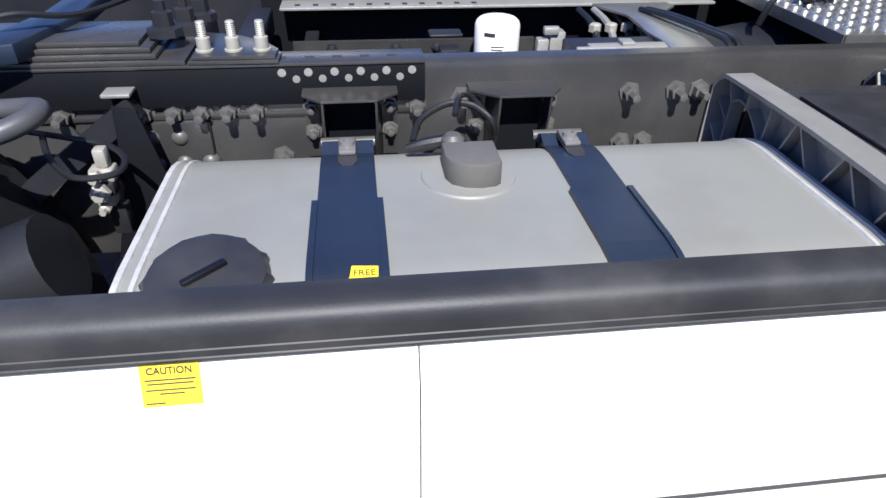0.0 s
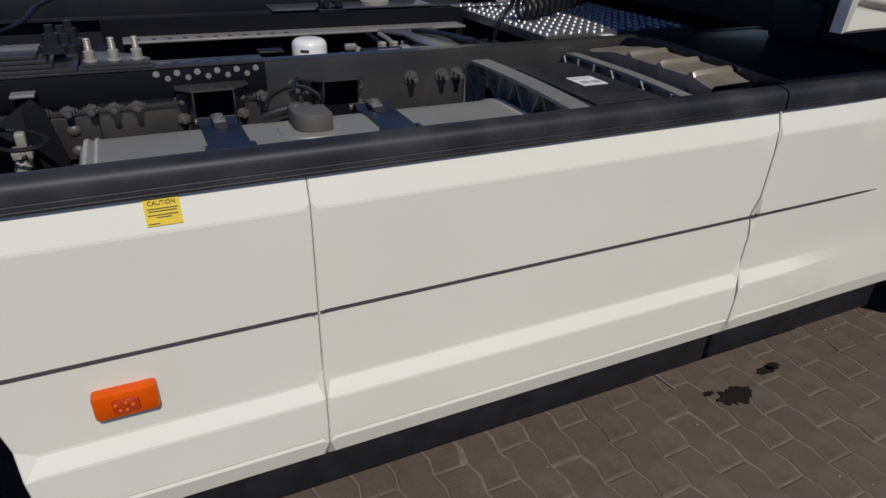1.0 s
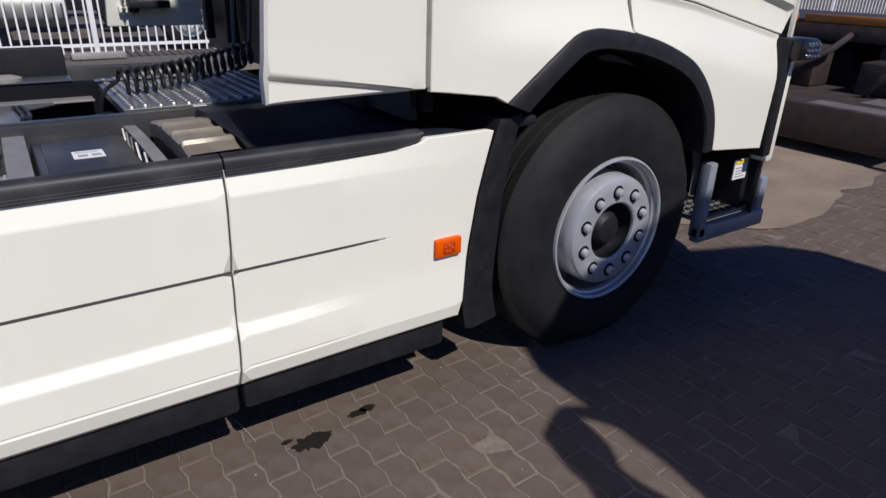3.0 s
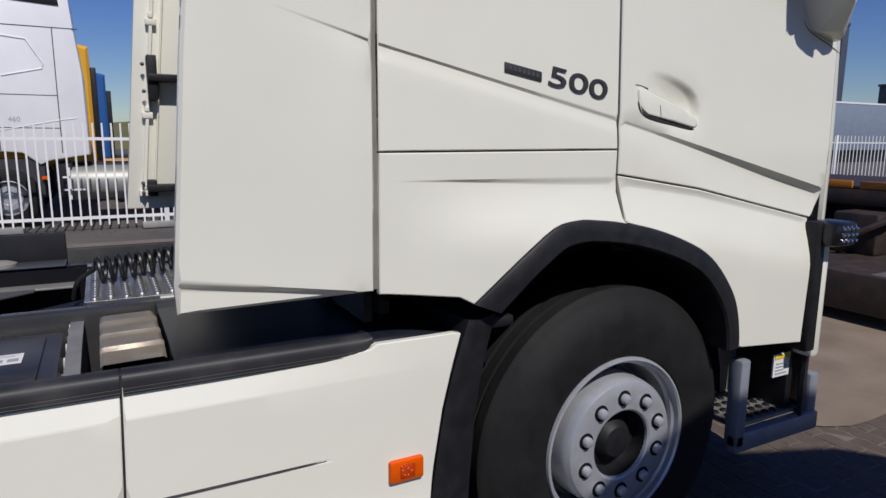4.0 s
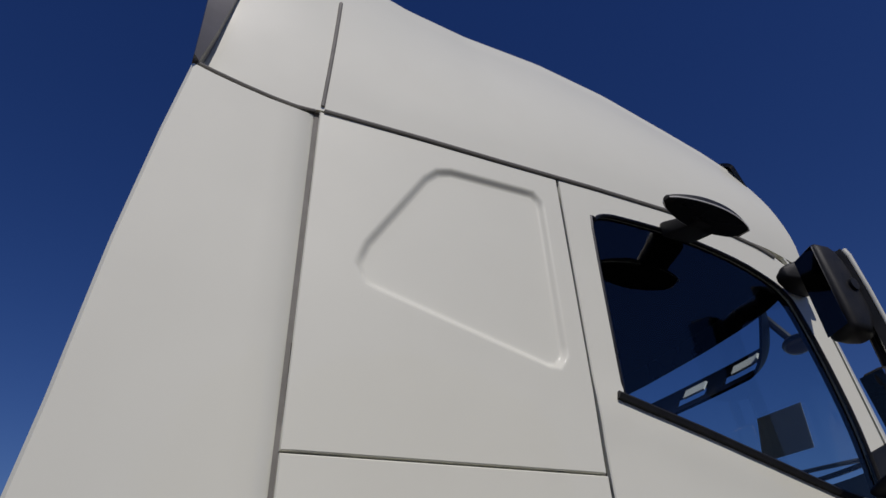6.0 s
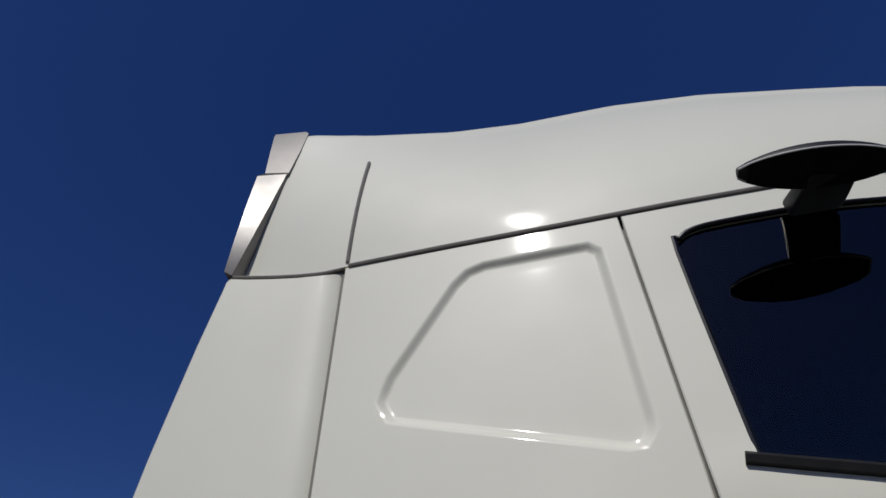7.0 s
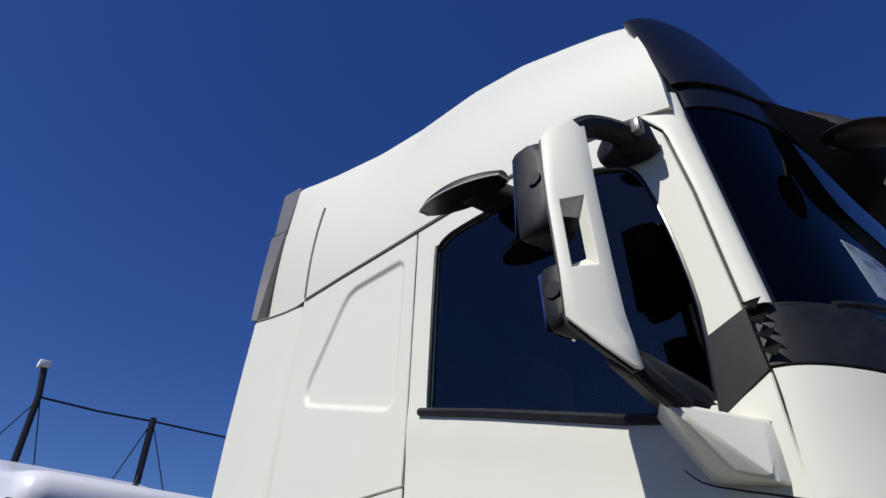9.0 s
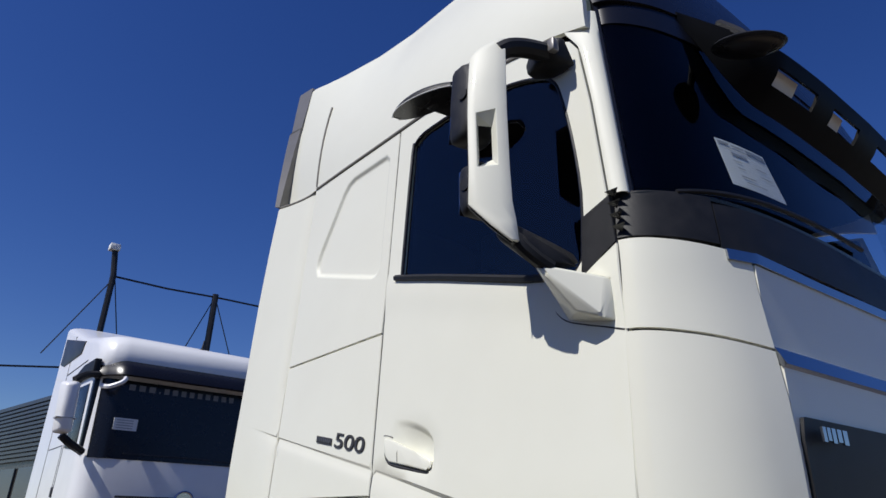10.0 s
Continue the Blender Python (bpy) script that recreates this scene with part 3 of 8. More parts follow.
def roof():
    bm = bmesh.new()
    xs = [-1.10 + 0.045 * i for i in range(45)]
    xs = [x for x in xs if x < 0.90] + [0.905]
    rear = [(3.05, -1.150), (3.20, -1.120), (3.40, -1.090), (3.53, -1.074), (3.70, -1.052), (3.90, -1.045)]

    front = [(2.88, 1.0), (3.02, 0.998), (3.20, 0.967), (3.40, 0.915)]

    def cut(p):
        x, y, z = p
        if x < -0.82:
            x = -0.82 - (-0.82 - x) / 0.28 * (-0.82 - along(rear, z))
        if x > 0.60:
            x = 0.60 + (x - 0.60) / 0.305 * (along(front, z) - 0.60)
        return (x, y, z)
    loft(bm, [[cut(p) for p in roof_row(x)] for x in xs])
    bmesh.ops.recalc_face_normals(bm, faces=bm.faces[:])
    thicken(bm, 0.02)
    r = part("roof_shell", bm, WHITE, truck, "white raised roof with a dipped rear edge")
    bm = bmesh.new()
    pts = [(-0.806 + 0.054 * (z - 3.06), side(-0.8, 3.06) + (0.065 * ((z - 3.05) / 0.735) ** 1.5 - 0.018 * math.sin(math.pi * (z - 3.05) / 0.735)) - 0.001, z) for z in np.linspace(3.06, 3.567, 14)]
    tube(bm, pts, 0.0065, 6)
    part("roof_seam", bm, SEAL_GREY, truck)
    bm = bmesh.new()
    gut = [(x, side(min(x, 1.0), rowtable(x, ROOF)[0]) - 0.001, rowtable(x, ROOF)[0] - 0.004) for x in np.linspace(-0.80, 0.86, 44)]
    tube(bm, gut, 0.0075, 8)
    part("roof_gutter", bm, SEAL_GREY, truck, "grey rubber strip along the roof's foot")
    bm = bmesh.new()
    xs = np.linspace(-1.150, -0.825, 20)
    tops = [float(np.interp(x, [-1.160, -1.10, -1.03, -0.95, -0.88, -0.824], [3.046, 3.040, 3.034, 3.029, 3.028, 3.034])) for x in xs]
    tube(bm, [(x, side(x, z) + (-0.012 - side(x, z)) * min(1.0, (-0.825 - x) / 0.40) ** 1.3 + 0.002, z + 0.005) for x, z in zip(xs, tops)], 0.0055, 8)
    part("deflector_joint", bm, SEAL_GREY, truck)
    # rear trim pieces
    for s in (0, 1):
        bm = bmesh.new()
        yo = (lambda z: 0.0 + 0.065 * ((max(z, 3.06) - 3.06) / 0.78) ** 1.5) if s == 0 else (lambda z: 2.5 - 0.065 * ((max(z, 3.06) - 3.06) / 0.78) ** 1.5)
        sg = 1 if s == 0 else -1
        rows = []
        for z, xf, xr in [(3.050, -1.145, -1.158), (3.20, -1.116, -1.160), (3.40, -1.085, -1.165), (3.548, -1.066, -1.168), (3.555, -1.060, -1.140), (3.70, -1.044, -1.156), (3.835, -1.036, -1.170), (3.855, -1.05, -1.168)]:
            y = yo(z) - 0.004 * sg
            rows.append([(xf, y, z), (xr, y - 0.02 * sg, z), (xr - 0.004, y + 0.01 * sg, z), (xr, y + 0.16 * sg, z + 0.0), (xf, y + 0.16 * sg, z)])
        loft(bm, rows, close=True, caps=True)
        bmesh.ops.recalc_face_normals(bm, faces=bm.faces[:])
        part("rear_trim", bm, TRIM_SATIN, truck, "satin grey trim on the roof's rear edge", sharp=25)


# plan of the front corner: x, y
CORNER = [(1.0670, 0.0190), (1.100, 0.0295), (1.135, 0.052), (1.170, 0.086), (1.205, 0.132), (1.235, 0.186), (1.262, 0.250), (1.285, 0.320), (1.305, 0.42), (1.322, 0.58), (1.335, 0.85), (1.340, 1.25)]
SCREEN = [(1.078, 0.073), (1.105, 0.090), (1.135, 0.122), (1.165, 0.170), (1.195, 0.235), (1.220, 0.315), (1.242, 0.42), (1.262, 0.58), (1.280, 0.85), (1.288, 1.25)]


def plan(curve, s):
    n = len(curve) - 1
    i = min(int(s * n), n - 1)
    f = s * n - i
    p = [Vector(curve[min(max(k, 0), n)]) for k in (i - 1, i, i + 1, i + 2)]
    return 0.5 * (2 * p[1] + (p[2] - p[0]) * f + (2 * p[0] - 5 * p[1] + 4 * p[2] - p[3]) * f * f + (3 * p[1] - p[0] - 3 * p[2] + p[3]) * f ** 3)


def front_at(s, z):
    p = plan(CORNER, s)
    bulge = 0.035 * smoothstep(2.1, 1.6, z) * smoothstep(0.0, 0.5, s)
    lean = side(1.0, max(z, 1.55)) - side(1.0, 2.0)
    return (p.x + bulge - 0.02 * smoothstep(2.05, 2.3, z), p.y + lean * (1 - s), z)


def nose_at(s, z):
    """The flat middle of the nose, between the rounded corners."""
    y = plan(CORNER, s).y
    return (1.2760 + 0.055 * (y - 0.297) + 0.006 + 0.024 * smoothstep(1.84, 1.79, z), y, z)


def screen_at(s, z, off=0.0):
    p = plan(SCREEN, s)
    return (p.x - 0.115 * (z - 2.28) + off, p.y + 0.05 * (z - 2.28) * (1 - s) - off * 0.4 * (1 - s), z)


def skin(fn, s0, s1, zlo, zhi, ns=48, nz=8, thick=0.015, mirror=False):
    """A curved plate between two lines of height."""
    bm = bmesh.new()
    rows = []
    for j in range(nz + 1):
        row = []
        for i in range(ns + 1):
            s = s0 + (s1 - s0) * i / ns
            a, b = zlo(s), zhi(s)
            row.append(fn(s, a + (b - a) * j / nz))
        rows.append(row)
    loft(bm, rows)
    bm.normal_update()
    if sum((f.normal.x for f in bm.faces)) < 0:
        bmesh.ops.reverse_faces(bm, faces=bm.faces[:])
    if mirror:
        g = bmesh.ops.duplicate(bm, geom=bm.faces[:])
        vs = [v for v in g["geom"] if isinstance(v, bmesh.types.BMVert)]
        for v in vs:
            v.co.y = 2 * MID - v.co.y
        bmesh.ops.reverse_faces(bm, faces=[f for f in g["geom"] if isinstance(f, bmesh.types.BMFace)])
        bmesh.ops.remove_doubles(bm, verts=bm.verts[:], dist=0.002)
    thicken(bm, thick)
    return bm


def cab_front():
    arc = lambda a, b: (lambda s: a + (b - a) * smoothstep(0, 1, s))
    # lower corner, upper corner, middle panel
    part("front_corner_panel", skin(front_at, 0.0, 0.60, lambda s: 0.90, arc(1.868, 1.80)), WHITE, truck, "white rounded front corner panel")
    part("front_panel", skin(nose_at, 0.605, 1.0, lambda s: 0.90, lambda s: 1.79, mirror=True), WHITE, truck)
    part("upper_corner_panel", skin(front_at, 0.0, 0.60, lambda s: arc(1.868, 1.80)(s) + 0.008, arc(2.118, 2.062)), WHITE, truck)
    part("upper_front_panel", skin(nose_at, 0.606, 1.0, lambda s: 1.842, lambda s: 2.056, mirror=True), WHITE, truck)
    out = lambda d: (lambda s, z: (front_at(s, z)[0] + d, front_at(s, z)[1] - d * (1 - s), z))
    ahead = lambda d: (lambda s, z: (nose_at(s, z)[0] + d, nose_at(s, z)[1], z))
    part("chrome_strip", skin(lambda s, z: (out(0.006) if s < 0.605 else ahead(0.006))(s, z), 0.50, 1.0, lambda s: 2.066 - 0.012 * s, lambda s: 2.096 - 0.012 * s, nz=2, mirror=True), CHROME, truck, "polished strip under the windscreen")
    part("chrome_strip", skin(ahead(0.012), 0.60, 1.0, lambda s: 1.792, lambda s: 1.838, nz=2, mirror=True), CHROME, truck, "polished strip across the nose")
    gr = part("grille_plate", skin(ahead(0.010), 0.622, 1.0, lambda s: 1.30, lambda s: 1.672 - 0.05 * smoothstep(0.645, 0.622, s) ** 2, mirror=True), BLACK, truck, "gloss black grille plate")
    bm = bmesh.new()
    for k in range(5):
        s = 0.668 + 0.0195 * k
        p, q = Vector(nose_at(s, 1.650)), Vector(nose_at(s + 0.0145, 1.650))
        d = q - p
        n = Vector((d.y, -d.x, 0)).normalized() * 0.028
        if n.x < 0:
            n = -n
        h = 0.030 if k % 2 else 0.034
        loft(bm, [[p + n, q + n], [p + n - Vector((0, 0, h)), q + n - Vector((0, 0, h))]])
    bm.normal_update()
    thicken(bm, 0.006)
    part("badge_bar", bm, CHROME, gr, "bright maker's badge as plain bars")
    part("lower_bumper", skin(front_at, 0.0, 1.0, lambda s: 0.33, lambda s: 0.885, mirror=True), BLACK, truck)
    # black scuttle band under the windscreen
    scut = lambda s, z: (front_at(s, 2.2)[0] - 0.10 * max(0, z - 2.13), front_at(s, 2.2)[1] + 0.15 * max(0, z - 2.13) * (1 - s), z)
    part("scuttle_band", skin(scut, 0.0, 0.50, arc(2.127, 2.09), arc(2.270, 2.235)), BLACK, truck, "grained black band below the windscreen")
    part("scuttle_band", skin(scut, 0.505, 1.0, lambda s: 2.098 - 0.012 * s, lambda s: 2.235, mirror=True), BLACK, truck)
    # teeth at the pillar's foot
    bm = bmesh.new()
    for k in range(4):
        z = 2.262 - 0.036 * k
        c = Vector((1.060 + 0.004 * k, 0.018, z))
        r = [bm.verts.new(c + Vector(d)) for d in ((0.0, 0.014, 0.009), (0.0, 0.014, -0.011), (-0.016, -0.010, 0.002), (0.026, -0.006, 0.003))]
        bm.faces.new((r[0], r[3], r[2])), bm.faces.new((r[1], r[2], r[3])), bm.faces.new((r[0], r[1], r[3])), bm.faces.new((r[0], r[2], r[1]))
    part("air_fin", bm, BLACK_SMOOTH, truck, smooth=False)
    # black triangle between window and band
    part("corner_cover", panel([(0.940, 2.040), (1.060, 2.116), (1.047, 2.262), (0.952, 2.225)], lambda x, z: side(x, z) - 0.004, h=0.05, rim=0.003), BLACK, truck)
    # windscreen
    ws = part("windscreen", skin(screen_at, 0.0, 1.0, lambda s: 2.245, lambda s: 3.03, ns=30, nz=10, thick=0.006, mirror=True), GLASS_SCREEN, truck, "dark windscreen with a paper sheet inside")
    ws.visible_shadow = False
    one_coat(ws, (1, -0.3, 0.1))
    part("screen_band", skin(lambda s, z: screen_at(s, z, 0.005), 0.0, 1.0, lambda s: 2.93 - 0.03 * s, lambda s: 3.035, ns=40, nz=2, thick=0.003, mirror=True), BLACK_SMOOTH, ws, "black band along the top of the glass")
    bm = bmesh.new()
    tube(bm, [screen_at(0.0, z, 0.004) for z in np.linspace(2.25, 3.06, 12)], 0.012, 6)
    tube(bm, [screen_at(s, 2.258, 0.006) for s in np.linspace(0, 1, 24)], 0.010, 6)
    part("screen_seal", bm, BLACK_SMOOTH, ws)
    # pillar between door and windscreen
    bm = bmesh.new()
    rows = []
    for j in range(21):
        z = 2.262 + (2.985 - 2.262) * j / 20
        a = Vector((float(np.interp(z, [2.26, 2.6, 2.83, 2.88, 2.93, 2.99], [1.047, 1.009, 0.971, 0.942, 0.909, 0.894])), side(1.0, z) + 0.001, z))
        c = Vector(screen_at(0.0, z, 0.006)) + Vector((0.004, -0.010, 0))
        rows.append([a + Vector((0, 0.014, 0)), a, a.lerp(c, 0.06) + Vector((0, -0.003, 0)), a.lerp(c, 0.3) + Vector((0.002, -0.007, 0)), a.lerp(c, 0.6) + Vector((0.008, -0.012, 0)), a.lerp(c, 0.85) + Vector((0.008, -0.008, 0)), c, c + Vector((-0.01, 0.012, 0))])
    loft(bm, rows)
    bm.normal_update()
    if sum(f.normal.y for f in bm.faces) > 0:
        bmesh.ops.reverse_faces(bm, faces=bm.faces[:])
    thicken(bm, 0.004)
    part("front_pillar", bm, WHITE, truck, "white front pillar", sharp=50)
    # black roof front above the windscreen
    def brow(s, z):
        p = Vector(screen_at(s, 3.02))
        t = (z - 3.02) / 0.385
        over = max(0.0, t - 1.0)
        t = min(t, 1.0)
        return (p.x + 0.01 - (0.10 + 0.01 * s) * t - 0.05 * s * t * t - 0.75 * s * over, p.y - 0.02 * (1 - s) * (1 - t), 3.02 + 0.385 * t + 0.13 * s * t + 0.10 * s * math.sin(min(over, 0.26) * 6))
    part("roof_front", skin(brow, 0.0, 1.0, lambda s: 3.02, lambda s: 3.505, ns=40, nz=16, mirror=True), BLACK_SMOOTH, truck, "gloss black front of the roof")


CAB_DOOR = cab_sides()
roof()
cab_front()


def cab_inside():
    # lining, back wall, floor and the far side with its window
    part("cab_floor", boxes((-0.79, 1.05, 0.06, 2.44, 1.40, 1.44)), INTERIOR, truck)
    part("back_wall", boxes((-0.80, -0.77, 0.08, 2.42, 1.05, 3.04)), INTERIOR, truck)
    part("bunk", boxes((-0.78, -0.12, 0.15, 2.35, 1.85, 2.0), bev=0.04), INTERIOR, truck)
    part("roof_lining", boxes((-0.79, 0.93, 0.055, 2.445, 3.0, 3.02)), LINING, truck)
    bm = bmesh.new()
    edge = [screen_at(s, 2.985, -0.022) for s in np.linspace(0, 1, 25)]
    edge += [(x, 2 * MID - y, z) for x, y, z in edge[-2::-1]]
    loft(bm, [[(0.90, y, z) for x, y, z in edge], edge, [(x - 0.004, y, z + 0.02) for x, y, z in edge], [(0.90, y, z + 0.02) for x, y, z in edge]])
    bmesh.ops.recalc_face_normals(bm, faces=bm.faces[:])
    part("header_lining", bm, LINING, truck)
    bm = panel([(-0.82, 1.1), (0.5, 0.8), (1.05, 1.2), (1.07, 1.87), (1.04, 2.26), (0.93, 2.90), (0.2, 3.03), (-0.8, 3.05)], side, holes=[WINDOW], h=0.15, thick=0.004)
    for v in bm.verts:
        v.co.y = 2 * MID - v.co.y
    bmesh.ops.reverse_faces(bm, faces=bm.faces[:])
    part("far_side_wall", bm, WHITE, truck)
    bm = panel([(-0.80, 1.1), (0.5, 1.0), (1.03, 1.2), (1.05, 1.87), (1.02, 2.26), (0.91, 2.88), (0.2, 3.01), (-0.78, 3.03)], lambda x, z: side(x, z) + 0.006, holes=[scaled(WINDOW, 0.99)], h=0.15, thick=0.034)
    for v in bm.verts:
        v.co.y = 2 * MID - v.co.y
    bmesh.ops.reverse_faces(bm, faces=bm.faces[:])
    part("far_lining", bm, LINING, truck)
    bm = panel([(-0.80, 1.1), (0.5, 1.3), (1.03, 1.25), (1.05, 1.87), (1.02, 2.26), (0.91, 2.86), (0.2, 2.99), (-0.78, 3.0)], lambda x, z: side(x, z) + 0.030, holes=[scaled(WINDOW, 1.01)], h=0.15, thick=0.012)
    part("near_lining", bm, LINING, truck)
    bm = bmesh.new()
    box(bm, -1.34, -0.83, 2.47, 2.50, 1.13, 3.05, 0.01)
    for v in bm.verts:
        if v.co.x < -1.0:
            v.co.x += 0.095 * (v.co.z - 1.13)
    far = part("far_deflector", bm, WHITE, truck, "white far side deflector with ribs and black brackets")
    for x0, x1 in ((-1.262, -1.244), (-1.205, -1.196)):
        bm = boxes((x0, x1, 2.44, 2.47, 1.19, 3.0), bev=0.003)
        for v in bm.verts:
            v.co.x += 0.095 * (v.co.z - 1.13)
        part("stiffening_rib", bm, WHITE, far, smooth=False)
    for z in (1.22, 1.65, 2.15, 2.60):
        x = -1.253 + 0.095 * (z - 1.13)
        part("rib_foot", boxes((x - 0.028, x + 0.028, 2.435, 2.47, z - 0.018, z + 0.018), (x - 0.012, x + 0.012, 2.43, 2.47, z + 0.018, z + 0.05), bev=0.005), WHITE, far)
    for z, h in ((1.25, 0.045), (1.85, 0.12), (2.56, 0.05), (2.98, 0.05)):
        x = -1.238 + 0.06 * (z - 1.13)
        br = part("bracket", boxes((x, -1.02, 2.36, 2.45, z - 0.02, z + 0.02), (x, x + 0.05, 2.38, 2.465, z - h, z + h), bev=0.006), BLACK, far)
        for dz in (-0.6 * h, 0.6 * h):
            bm = bmesh.new()
            hexnut(bm, Matrix.Translation((x - 0.02, 2.42, z + dz)) @ OUT, 0.008, 0.008, 0.012)
            part("bracket_bolt", bm, NUT, br, smooth=False)
    # window glass and frame of the near door
    wp = panel(scaled(WINDOW, 1.02), lambda x, z: side(x, z) + 0.012, h=0.12, rim=0.0, thick=0.005)
    g = part("window_glass", wp, GLASS, CAB_DOOR, "dark tinted door glass", smooth=False)
    g.visible_shadow = False
    one_coat(g, (0, -1, 0))
    bm = bmesh.new()
    pts = [(x, side(x, z) + 0.005, z) for x, z in resample(WINDOW, 0.03)]
    tube(bm, pts + pts[:1], 0.0075, 8, caps=False)
    part("window_seal", bm, BLACK_SMOOTH, CAB_DOOR)
    bm = bmesh.new()
    tube(bm, [(x, side(x, z) - 0.006, z) for x, z in [(0.035, 2.298), (0.30, 2.226), (0.55, 2.152), (0.73, 2.098), (0.86, 2.068)]], 0.013, 6)
    part("sill_strip", bm, BLACK, CAB_DOOR, "black strip along the window sill")
    fg = panel(scaled(WINDOW, 1.02), lambda x, z: side(x, z) + 0.022, h=0.2, rim=0.0, thick=0.005)
    for v in fg.verts:
        v.co.y = 2 * MID - v.co.y
    o = part("far_window_glass", fg, GLASS, truck, smooth=False)
    o.visible_shadow = False
    one_coat(o, (0, 1, 0))
    # seats, dashboard, wheel
    for y in (0.45, 1.75):
        bm = boxes((0.02, 0.52, y, y + 0.52, 1.72, 1.88), (-0.10, 0.08, y, y + 0.50, 1.85, 2.45), (-0.08, 0.04, y + 0.1, y + 0.4, 2.47, 2.68), (0.1, 0.4, y + 0.1, y + 0.4, 1.44, 1.72), bev=0.035)
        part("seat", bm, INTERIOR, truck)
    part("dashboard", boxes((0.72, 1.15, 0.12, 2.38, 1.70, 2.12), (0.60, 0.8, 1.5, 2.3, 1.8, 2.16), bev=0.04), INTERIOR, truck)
    bm = bmesh.new()
    m = Matrix.Translation((0.58, 2.0, 2.12)) @ Euler((0, radians(-35), 0)).to_matrix().to_4x4()
    ring = [m @ Vector((0.22 * math.cos(a), 0.22 * math.sin(a), 0)) for a in np.linspace(0, 2 * math.pi, 33)]
    tube(bm, ring, 0.016, 8, caps=False)
    tube(bm, [m @ Vector((-0.21, 0, 0)), m @ Vector((0.21, 0, 0))], 0.02, 6)
    tube(bm, [m @ Vector((0, 0, 0)), m @ Vector((0.05, 0, -0.4))], 0.03, 6)
    part("steering_wheel", bm, INTERIOR, truck)
    # the sheet behind the windscreen
    def sheet(s, z):
        x, y, _ = screen_at(s, z, -0.012)
        return (x, y, z)
    def leaf(u, v):
        """A point of the sheet, which hangs a little askew."""
        s = 0.622 + 0.175 * u + 0.025 * (1 - v)
        return Vector(sheet(s, 2.362 + 0.165 * v + 0.022 * u * 0.5))
    bm = bmesh.new()
    loft(bm, [[leaf(i / 6, j / 6) for i in range(7)] for j in range(7)])
    bm.normal_update()
    if sum(f.normal.x for f in bm.faces) < 0:
        bmesh.ops.reverse_faces(bm, faces=bm.faces[:])
    paper = part("paper_sheet", thicken(bm, 0.0008), PAPER, truck, "printed white sheet behind the windscreen")
    bm = bmesh.new()
    for a, b, v, h in ((0.04, 0.30, 0.90, 0.05), (0.36, 0.62, 0.905, 0.03), (0.02, 0.98, 0.84, 0.012), (0.66, 0.98, 0.88, 0.07), (0.28, 0.62, 0.70, 0.06), (0.26, 0.45, 0.56, 0.02), (0.72, 0.90, 0.56, 0.02), (0.30, 0.46, 0.42, 0.02), (0.74, 0.92, 0.40, 0.02), (0.30, 0.60, 0.24, 0.025), (0.35, 0.75, 0.13, 0.02)):
        loft(bm, [[leaf(a + (b - a) * k / 4, w) + Vector((0.0015, -0.0008, 0)) for k in range(5)] for w in (v, v + h)])
    part("print_bar", bm, PRINT_GREY, paper, smooth=False)


